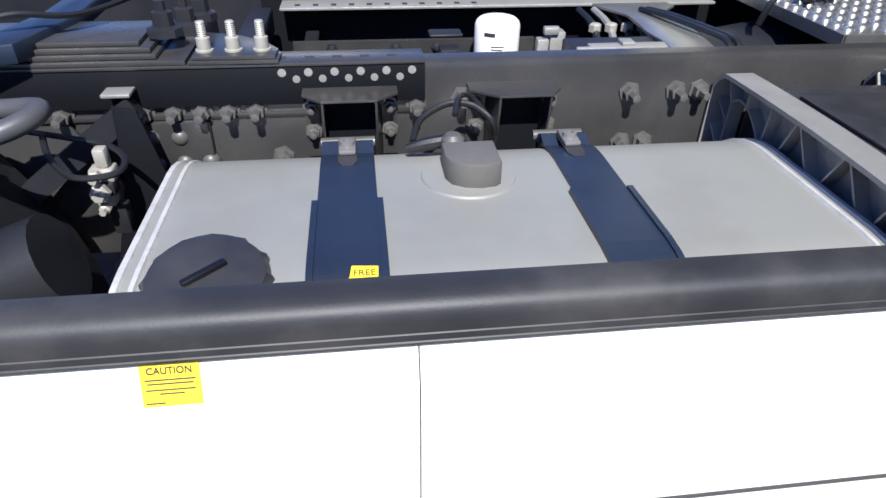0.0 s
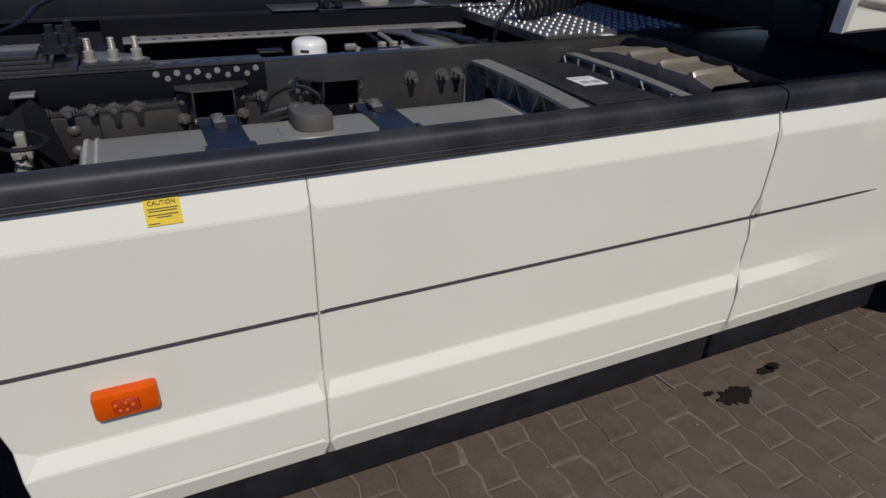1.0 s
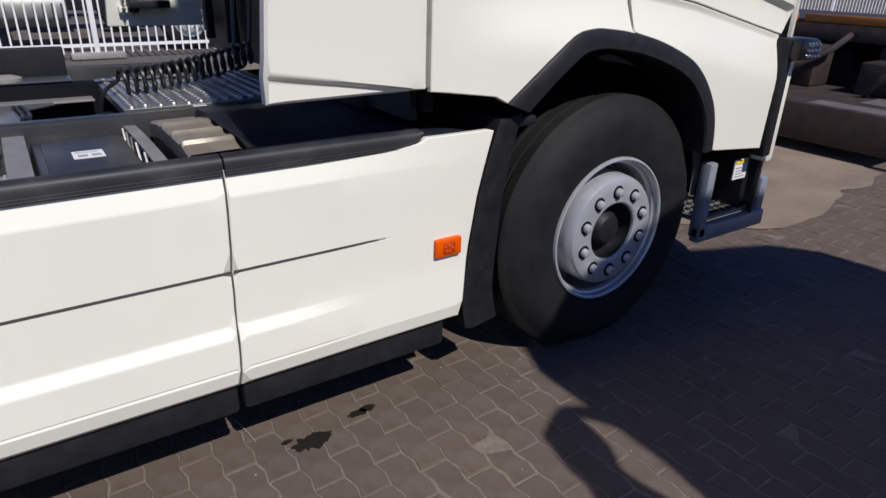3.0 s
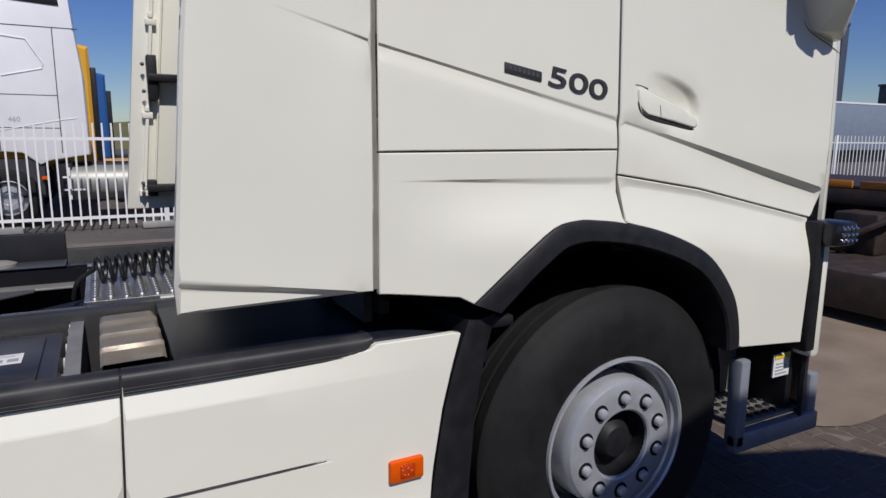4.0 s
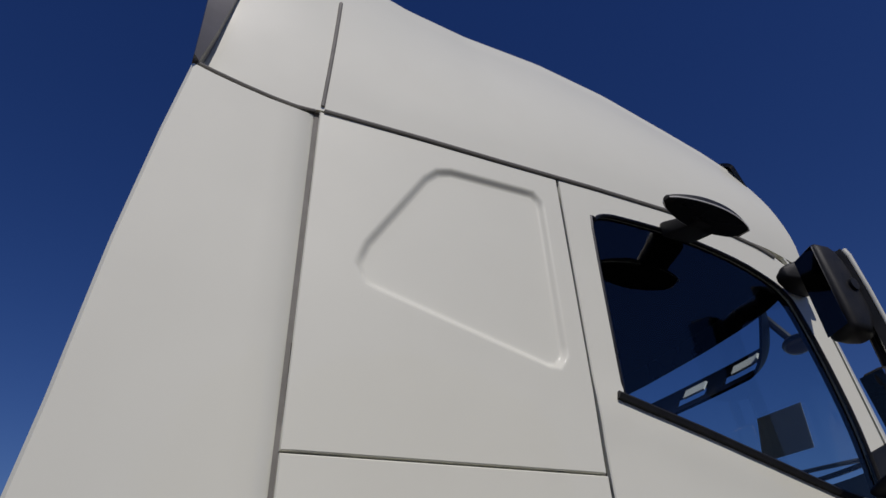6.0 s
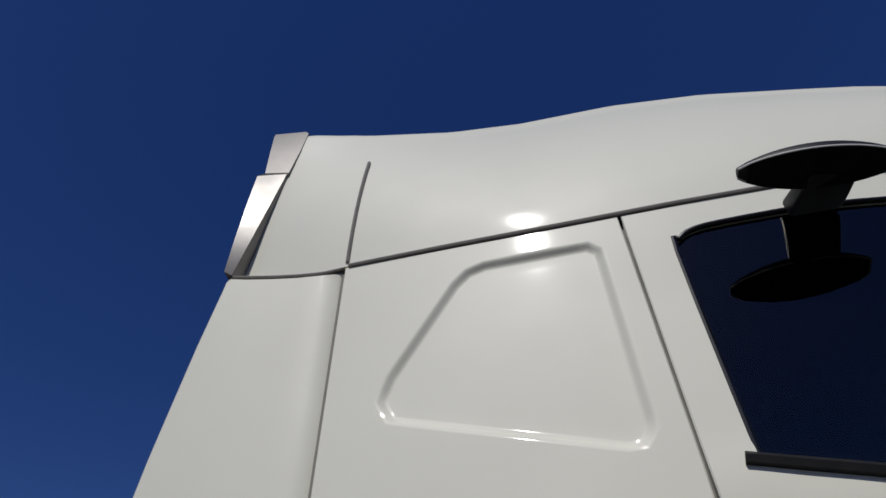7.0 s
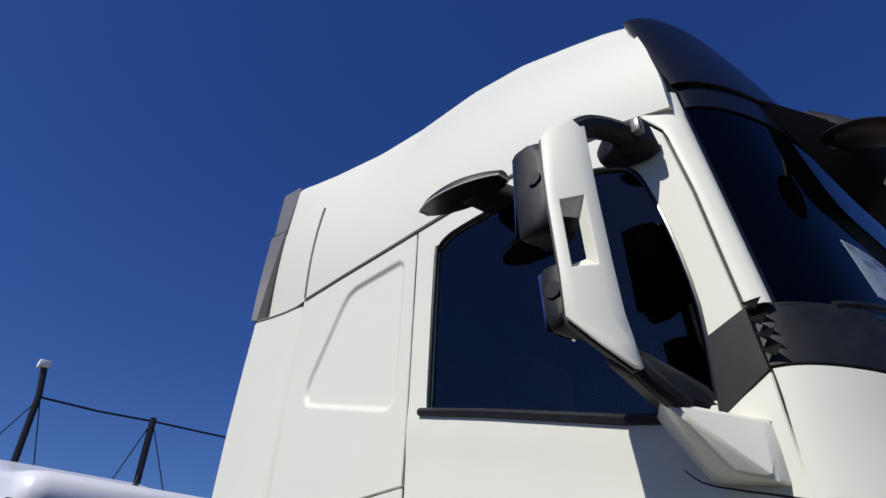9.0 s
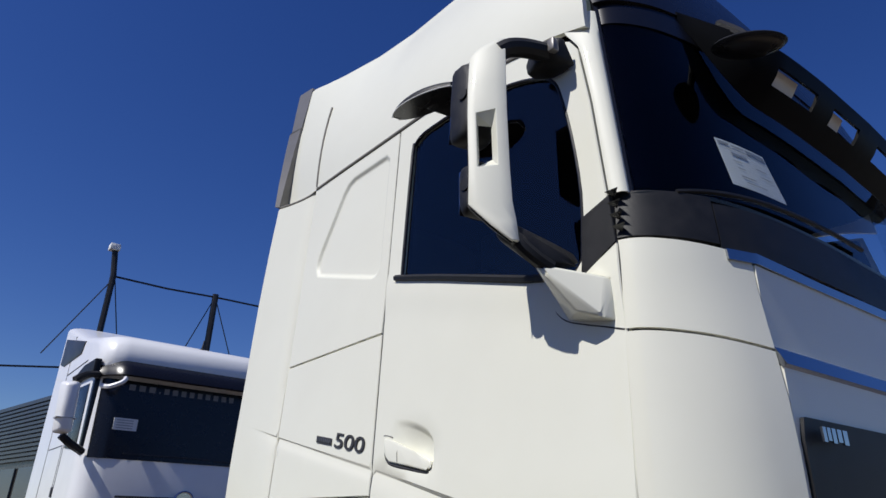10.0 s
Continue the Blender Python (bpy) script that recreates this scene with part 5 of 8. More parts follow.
    for x in (-2.910, -2.858, -2.806):
        m = Matrix.Translation((x, 0.795, 1.007))
        if st is None:
            bm = bmesh.new()
            prof = [(0.0, 0.0), (0.0165, 0.0), (0.0165, 0.003), (0.0128, 0.004), (0.0128, 0.024), (0.009, 0.0255)]
            for i in range(7):
                prof += [(0.0072, 0.027 + 0.0036 * i), (0.0084, 0.0288 + 0.0036 * i)]
            prof += [(0.007, 0.0535), (0.0, 0.054)]
            lathe(bm, prof, None, 14)
            st = part("stud", bm, STEEL, sp, "bright threaded stud with a tall nut")
            st.matrix_basis = m
        else:
            again(st, m)
    for x, y in ((-2.985, 0.84), (-2.972, 0.95), (-2.958, 1.03)):
        bm = bmesh.new()
        lathe(bm, [(0.0, 0.0), (0.034, 0.0), (0.032, 0.014), (0.02, 0.018), (0.019, 0.042), (0.010, 0.045), (0.010, 0.062), (0.0, 0.063)], Matrix.Translation((x, y, 1.005 + 0.02 * (y < 0.9))), 8)
        part("dark_stud", bm, FRAME_DARK, sp)
    part("spring_block", boxes((-3.02, -2.94, 0.90, 1.10, 0.94, 1.005), bev=0.006), FRAME_DARK, sp)
    # dark bars at the back
    part("cross_bar", boxes((-2.92, -2.86, 0.86, 1.45, 0.86, 0.93), bev=0.008), FRAME_DARK, truck)
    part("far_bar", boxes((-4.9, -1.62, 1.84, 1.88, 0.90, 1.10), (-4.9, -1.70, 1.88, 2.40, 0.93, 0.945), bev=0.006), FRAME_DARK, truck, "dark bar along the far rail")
    tray = part("cable_tray", boxes((-2.84, -1.57, 1.435, 1.53, 0.921, 0.929), bev=0.002), CAST, truck, "pale slotted tray along the far rail")
    for k in range(11):
        part("slot", boxes((-2.80 + 0.05 * k, -2.785 + 0.05 * k, 1.455, 1.475, 0.9291, 0.9302)), PRINT, tray)
    part("tray_wall", boxes((-2.9, -1.0, 1.53, 1.545, 0.60, 0.985)), ANGLE_BLACK, truck)
    bm = bmesh.new()
    lathe(bm, [(0.0, 0.0), (0.06, 0.0), (0.06, 0.02), (0.03, 0.03), (0.0, 0.03)], Matrix.Translation((-1.86, 1.72, 0.975)), 16)
    part("ring_flange", bm, STEEL, truck)
    part("far_skirt", boxes((-3.0, -0.85, 2.46, 2.49, 0.33, 0.93), bev=0.01), BLACK_CAP, truck)
    # cross member plate, falling a little to the far side
    bm = prism(bmesh.new(), [(-1.985, 0.795), (-1.885, 0.795), (-1.856, 0.911), (-1.82, 1.06), (-1.815, 1.15), (-1.825, 1.26), (-1.72, 1.39), (-1.72, 1.44), (-1.95, 1.44), (-1.94, 1.37), (-1.912, 1.261), (-1.93, 1.14), (-1.948, 1.042), (-1.955, 0.92)], 0.0, 0.008, "z", 0.002)
    for v in bm.verts:
        v.co.z += 0.967 - 0.0714 * (v.co.y - 0.79)
    part("cross_member", bm, mat("bare_pressed_plate", (0.34, 0.335, 0.31), 0.32, 0.7, 0.2, 6, bump=0.05, bscale=120), truck, "pale pressed cross member plate")
    for o in (0, 0.020):
        bm = bmesh.new()
        tube(bm, spline([(-1.86 + o, 1.30, 0.945), (-1.85 + o, 1.16, 0.962), (-1.84 + o, 0.95, 0.978), (-1.845 + o, 0.86, 0.982), (-1.85 + o, 0.825, 0.95)], 6), 0.007, 8)
        part("brake_pipe", bm, CABLE, truck)
    part("rail_plate", boxes((-2.30, -1.62, 1.655, 1.80, 0.974, 0.982), bev=0.003), PLATE_BLUE, truck, "blue grey plate on the far rail")
    rb = part("roller_bracket", boxes((-2.13, -2.02, 1.60, 1.66, 0.975, 0.985), (-2.12, -2.10, 1.61, 1.65, 0.985, 1.02), (-2.05, -2.03, 1.61, 1.65, 0.985, 1.02), bev=0.003), FRAME_DARK, truck, "small black bracket with rollers")
    for x in (-2.10, -2.05):
        bm = bmesh.new()
        tube(bm, [(x, 1.60, 1.005), (x, 1.66, 1.005)], 0.014, 12)
        part("roller", bm, CABLE, rb)
    for k in range(4):
        bm = bmesh.new()
        x = -2.02 + 0.045 * k
        tube(bm, spline([(x, 1.05 + 0.05 * k, 0.72), (x + 0.01, 1.15, 0.84), (x + 0.03, 1.28, 0.90), (x + 0.02, 1.40, 0.92)], 5), 0.010, 8)
        part("bay_pipe", bm, CAST if k % 2 else CABLE, truck)
        bm = bmesh.new()
        lathe(bm, [(0.0, 0.0), (0.017, 0.0), (0.017, 0.018), (0.011, 0.022), (0.0, 0.022)], Matrix.Translation((x + 0.028, 1.27, 0.895)), 6)
        part("pipe_nut", bm, STEEL, truck, smooth=False)
    bm = bmesh.new()
    for k in range(3):
        tube(bm, spline([(-2.10 + 0.03 * k, 0.95, 0.80), (-1.95, 1.02 + 0.03 * k, 0.86), (-1.75, 1.12 + 0.03 * k, 0.84), (-1.58, 1.05, 0.90)], 6), 0.007, 7)
    part("bay_cable", bm, CABLE, truck)
    # gearbox and propeller shaft
    bm = bmesh.new()
    m = Matrix.Translation((-1.95, MID, 0.62)) @ Euler((0, radians(90), 0)).to_matrix().to_4x4()
    lathe(bm, [(0.0, -1.2), (0.055, -1.2), (0.055, -0.45), (0.10, -0.44), (0.16, -0.40), (0.18, -0.1), (0.24, 0.1), (0.30, 0.5), (0.32, 1.0), (0.0, 1.0)], m, 24)
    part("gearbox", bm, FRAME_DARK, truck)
    part("cross_tray", boxes((-2.75, -2.15, 0.95, 1.52, 0.72, 0.76), (-2.78, -2.74, 0.88, 1.52, 0.74, 0.85), bev=0.006), FRAME_DARK, truck)
    ip = part("inner_plate", boxes((-2.80, -2.15, 1.30, 1.315, 0.78, 0.873)), FRAME, truck)
    for x in (-2.70, -2.53, -2.42):
        bm = bmesh.new()
        hexnut(bm, Matrix.Translation((x, 1.30, 0.855)) @ OUT, 0.011, 0.012, 0.012)
        part("bolt", bm, FRAME_DARK, ip, smooth=False)
    # filter
    bm = bmesh.new()
    lathe(bm, [(0.0, 0.157), (0.036, 0.156), (0.046, 0.153), (0.054, 0.146), (0.058, 0.136), (0.058, 0.01), (0.055, 0.0), (0.0, 0.0)], Matrix.Translation((-2.275, 1.205, 0.800)), 40)
    f = part("oil_filter", bm, FILTER, truck, "white spin-on filter canister")
    for z, a0, a1, h in ((0.918, -2.35, -1.85, 0.010), (0.893, -2.0, -1.45, 0.003), (0.886, -2.0, -1.5, 0.003), (0.879, -2.0, -1.42, 0.003), (0.866, -2.0, -1.55, 0.003)):
        bm = bmesh.new()
        loft(bm, [[(-2.275 + 0.0586 * math.cos(a), 1.205 + 0.0586 * math.sin(a), zz) for a in np.linspace(a0, a1, 9)] for zz in (z, z + h)])
        part("print_bar", bm, PRINT, f, smooth=False)
    part("filter_foot", boxes((-2.34, -2.21, 1.14, 1.27, 0.77, 0.80), bev=0.01), FRAME_DARK, f)
    # valve block with plugs and loose cables
    v = part("valve_block", boxes((-2.175, -2.145, 1.17, 1.20, 0.80, 0.905), (-2.14, -2.10, 1.18, 1.22, 0.83, 0.92), (-2.16, -2.12, 1.17, 1.19, 0.915, 0.935), bev=0.004), CAST, truck, "small metal valve block with black plugs")
    bm = bmesh.new()
    for i in range(5):
        x = -2.13 + 0.035 * i
        tube(bm, [(x, 1.15, 0.85 + 0.01 * (i % 2)), (x + 0.012, 1.13, 0.88), (x + 0.03, 1.12, 0.895)], [0.012, 0.011, 0.009], 8)
        tube(bm, spline([(x, 1.15, 0.85), (x + 0.02, 1.10, 0.84), (x + 0.10, 1.06, 0.86), (x + 0.15, 0.98, 0.82)], 5), 0.006, 6)
    for i in range(3):
        tube(bm, spline([(-2.44, 1.1 + 0.04 * i, 0.83), (-2.47, 1.06 + 0.03 * i, 0.88), (-2.42, 1.02, 0.895 + 0.01 * i), (-2.37, 1.08, 0.86)], 6), 0.006, 6)
    part("plug_cable", bm, CABLE, v)
    part("sensor_box", boxes((-2.44, -2.39, 1.05, 1.10, 0.80, 0.92), (-2.46, -2.38, 1.10, 1.15, 0.935, 0.943), bev=0.004), FRAME_DARK, truck)
    ecu = part("control_box", boxes((-2.16, -1.925, 0.905, 1.02, 0.90, 0.952), bev=0.004), FRAME_DARK, truck, "flat control box with a bright frame")
    part("box_frame", boxes((-2.164, -1.920, 0.895, 0.905, 0.935, 0.966), (-2.13, -1.95, 0.912, 0.935, 0.9525, 0.964), (-2.06, -2.03, 0.905, 0.94, 0.964, 0.972), (-2.150, -2.110, 0.888, 0.896, 0.940, 0.958), (-1.975, -1.935, 0.888, 0.896, 0.940, 0.958), bev=0.002), CAST, ecu)
    for x in (-2.155, -2.06, -1.97):
        bm = bmesh.new()
        hexnut(bm, Matrix.Translation((x, 0.888, 0.949)) @ OUT, 0.006, 0.005, 0.0)
        part("box_screw", bm, STEEL, ecu, smooth=False)


def rounded(y0, y1, z0, z1, r, n=8):
    pts = []
    for cy, cz, a0 in ((y1 - r, z1 - r, 0), (y0 + r, z1 - r, 90), (y0 + r, z0 + r, 180), (y1 - r, z0 + r, 270)):
        pts += [(cy + r * math.cos(radians(a0 + 90 * k / n)), cz + r * math.sin(radians(a0 + 90 * k / n))) for k in range(n + 1)]
    return pts


TANK = (0.065, 0.735, 0.27, 0.885, 0.20)


def grow(d):
    y0, y1, z0, z1, r = TANK
    return rounded(y0 - d, y1 + d, z0 - d, z1 + d, r + d, 10)


def fuel_tank():
    bm = bmesh.new()
    rows = []
    for x, d in ((-2.965, -0.05), (-2.955, -0.012), (-2.94, 0.0), (-1.905, 0.0), (-1.890, -0.012), (-1.88, -0.05)):
        rows.append([(x, y, z) for y, z in grow(d)])
    loft(bm, rows, close=True, caps=True)
    bmesh.ops.recalc_face_normals(bm, faces=bm.faces[:])
    tank = part("fuel_tank", bm, ALU, truck, "dull aluminium fuel tank under two dark straps")
    for x0, x1 in ((-2.948, -2.936), (-2.926, -2.916), (-1.909, -1.897), (-1.929, -1.919)):
        bm = bmesh.new()
        loft(bm, [[(x, y, z) for y, z in grow(d)] for x, d in ((x0, 0.0), (x0 + 0.002, 0.004), (x1 - 0.002, 0.004), (x1, 0.0))], close=True)
        part("weld_rim", bm, WELD, tank)
    # straps over the top with side guards
    for x0, x1, wide, slim in ((-2.702, -2.612, (-2.738, -2.560), (-2.702, -2.600)), (-2.306, -2.220, (-2.423, -2.246), (-2.372, -2.270))):
        top = [p for p in grow(0.006) if p[0] < 0.62 and p[1] > 0.5]
        inn = [p for p in grow(0.001) if p[0] < 0.62 and p[1] > 0.5]
        top, inn = [(0.650, 0.872), (0.642, 0.886), (0.625, 0.892)] + top, [(0.644, 0.868), (0.637, 0.880), (0.623, 0.886)] + inn
        bm = bmesh.new()
        loft(bm, [[(x0, *p) for p in top], [(x1, *p) for p in top], [(x1, *p) for p in inn], [(x0, *p) for p in inn], [(x0, *p) for p in top]])
        bmesh.ops.recalc_face_normals(bm, faces=bm.faces[:])
        s = part("tank_strap", bm, STRAP, tank, "black steel strap tinted with reflected sky blue", smooth=False)
        low = [(0.414, TANK[3] + 0.010)] + [p for p in grow(0.010) if p[0] < 0.40 and p[1] > 0.5]
        lowi = [(0.414, TANK[3])] + [p for p in grow(0.0) if p[0] < 0.40 and p[1] > 0.5]
        for xa, xb in ((x0 - 0.008, x0 + 0.001), (x1 - 0.001, x1 + 0.008)):
            bm = bmesh.new()
            loft(bm, [[(xa, *p) for p in low], [(xb, *p) for p in low], [(xb, *p) for p in lowi], [(xa, *p) for p in lowi], [(xa, *p) for p in low]])
            bmesh.ops.recalc_face_normals(bm, faces=bm.faces[:])
            part("strap_edge", bm, STRAP, s, smooth=False)
        xm = (x0 + x1) / 2
        part("strap_slot", prism(bmesh.new(), [(xm - 0.016, 0.625), (xm + 0.016, 0.625), (xm + 0.016, 0.545), (xm + 0.009, 0.530), (xm - 0.009, 0.530), (xm - 0.016, 0.545)], 0.8912, 0.8926, "z"), PRINT, s, smooth=False)
        bm = bmesh.new()
        box(bm, xm - 0.015, xm + 0.015, 0.565, 0.625, 0.893, 0.902, 0.004)
        lathe(bm, [(0.013, 0.009), (0.012, 0.016), (0.007, 0.0165), (0.006, 0.008), (0.0, 0.008)], Matrix.Translation((xm, 0.592, 0.893)), 14)
        part("strap_nut", bm, TRIM_SATIN, s)
        # folded bracket on the rail
        (wa, wb), (na, nb) = wide, slim
        br = part("tank_bracket", prism(bmesh.new(), [(wa, 0.770), (wb, 0.770), (wb, 0.724), (nb, 0.688), (na, 0.688), (wa, 0.724)], 0.938, 0.943, "z", 0.001), FRAME, truck, "bent plate bracket holding the strap", smooth=False)
        for xn, xw in ((na, wa), (nb, wb)):
            bm = bmesh.new()
            d = 0.004 if xn == na else -0.004
            rows = []
            for z, k in ((0.9378, 0.0), (0.90, 0.10), (0.86, 0.35), (0.82, 0.75), (0.79, 0.9)):
                yf = 0.690 + 0.045 * k
                rows.append([(xn, yf, z), (xn + d, yf, z), (xn + d - (xn - xw) * 0.25, 0.7705, z), (xn - (xn - xw) * 0.25, 0.7705, z)])
            loft(bm, rows, close=True, caps=True)
            bmesh.ops.recalc_face_normals(bm, faces=bm.faces[:])
            part("bracket_cheek", bm, FRAME, br, smooth=False)
            xo = xn - (xn - xw) * 0.25
            part("bracket_ear", boxes((min(xo, xw), max(xo, xw), 0.764, 0.7705, 0.80, 0.937)), FRAME, br, smooth=False)
            for z in (0.905, 0.855):
                bm = bmesh.new()
                hexnut(bm, Matrix.Translation(((xo + xw) / 2, 0.764, z)) @ OUT @ Euler((0, 0, z * 9)).to_matrix().to_4x4(), 0.012, 0.015, 0.014)
                part("bracket_bolt", bm, NUT, br, smooth=False)
        # black sheet paints the shade between the bracket's cheeks
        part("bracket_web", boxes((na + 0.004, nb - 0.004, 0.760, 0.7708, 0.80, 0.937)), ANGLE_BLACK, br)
        bm = bmesh.new()
        tube(bm, [(x0 - 0.004, 0.666, 0.872), (x1 + 0.004, 0.666, 0.872)], 0.010, 14)
        part("strap_pin", bm, NUT, br)
    # torn yellow label on the first strap
    y = [p for p in grow(0.008) if 0.10 < p[0] < 0.30 and p[1] > 0.5]
    bm = bmesh.new()
    poly = [(-2.672, 0.195), (-2.620, 0.195), (-2.618, 0.240), (-2.652, 0.243), (-2.655, 0.222), (-2.672, 0.212)]
    prism(bm, poly, 0.0, 1.0, "z")

    def tank_z(yy, d=0.0):
        c, r = 0.265, 0.20 + d
        return 0.685 + math.sqrt(max(0, r * r - (c - yy) ** 2)) if yy < c else 0.885 + d
    for v in bm.verts:
        v.co.z = tank_z(v.co.y, 0.008 + 0.001 * v.co.z)
    lab = part("torn_label", bm, YELLOW, tank, "torn yellow label with a word left on it", smooth=False)
    c = bpy.data.curves.new("lettering", "FONT")
    c.body, c.size, c.align_x = "FREE", 0.014, "CENTER"
    tmp = bpy.data.objects.new("lettering", c)
    scene.collection.objects.link(tmp)
    me = bpy.data.meshes.new_from_object(tmp.evaluated_get(bpy.context.evaluated_depsgraph_get()))
    bpy.data.objects.remove(tmp)
    for v in me.vertices:
        v.co = (-2.636 + v.co.x, 0.224 + v.co.y, tank_z(0.224 + v.co.y, 0.0098))
    me.materials.clear()
    link("lettering", me, PRINT, lab, smooth=False)
    # filler cap
    m = Matrix.Translation((-2.831, 0.238, 0.874)) @ Euler((radians(14), 0, 0)).to_matrix().to_4x4()
    bm = bmesh.new()
    rows = []
    for r, h, k in ((0.02, 0.028, 0), (0.060, 0.028, 0), (0.072, 0.024, 0.3), (0.0770, 0.015, 1), (0.0790, 0.0, 1), (0.073, -0.02, 0.3)):
        rows.append([m @ Vector(((r + 0.0045 * k * max(0.0, math.cos(12 * a)) ** 3) * math.cos(a), (r + 0.0045 * k * max(0.0, math.cos(12 * a)) ** 3) * math.sin(a), h)) for a in (2 * math.pi * i / 120 for i in range(120))])
    loft(bm, rows, close=True, caps=True)
    bmesh.ops.recalc_face_normals(bm, faces=bm.faces[:])
    cap = part("filler_cap", bm, DUSTY, tank, "black screw filler cap")
    bm = bmesh.new()
    box(bm, -0.03, 0.03, -0.005, 0.005, 0.028, 0.036, 0.003)
    bmesh.ops.transform(bm, matrix=m @ Euler((0, 0, radians(35))).to_matrix().to_4x4(), verts=bm.verts[:])
    part("cap_grip", bm, BLACK_SMOOTH, cap)
    # level sensor cover
    bm = bmesh.new()
    prism(bm, [(-2.478, 0.335), (-2.47, 0.315), (-2.45, 0.302), (-2.425, 0.298), (-2.40, 0.302), (-2.392, 0.31), (-2.392, 0.388), (-2.478, 0.388)], 0.888, 0.930, "z", 0.003)
    bmesh.ops.translate(bm, vec=(-0.024, 0.138, 0), verts=bm.verts[:])
    sn = part("sensor_cover", bm, mat("dusty_grey_plastic", (0.10, 0.097, 0.088), 0.6, 0, 0.2, 20, bump=0.2, stain=0.5, stain_scale=10, stain_color=(0.14, 0.135, 0.12)), tank, "dusty grey sensor cover")
    bm = bmesh.new()
    lathe(bm, [(0.078, 0.0), (0.076, 0.004), (0.062, 0.005), (0.0, 0.005)], Matrix.Translation((-2.462, 0.488, 0.8845)), 40)
    part("sensor_flange", bm, ALU, tank)
    bm = bmesh.new()
    tube(bm, spline([(-2.545, 0.585, 0.905), (-2.525, 0.635, 0.925), (-2.475, 0.665, 0.940), (-2.43, 0.660, 0.938), (-2.395, 0.640, 0.915), (-2.385, 0.66, 0.88)], 7), 0.006, 8)
    tube(bm, spline([(-2.47, 0.60, 0.945), (-2.455, 0.655, 0.955), (-2.43, 0.68, 0.948), (-2.40, 0.675, 0.915)], 6), 0.005, 8)
    tube(bm, [(-2.555, 0.575, 0.897), (-2.525, 0.572, 0.905), (-2.485, 0.570, 0.912)], [0.008, 0.012, 0.012], 10)
    part("sensor_cable", bm, CABLE, sn)
    bm = bmesh.new()
    lathe(bm, [(0.0, 0.0), (0.02, 0.0), (0.02, 0.02), (0.012, 0.028), (0.0, 0.028)], Matrix.Translation((-2.478, 0.560, 0.900)), 14)
    part("sensor_plug", bm, NUT, sn)


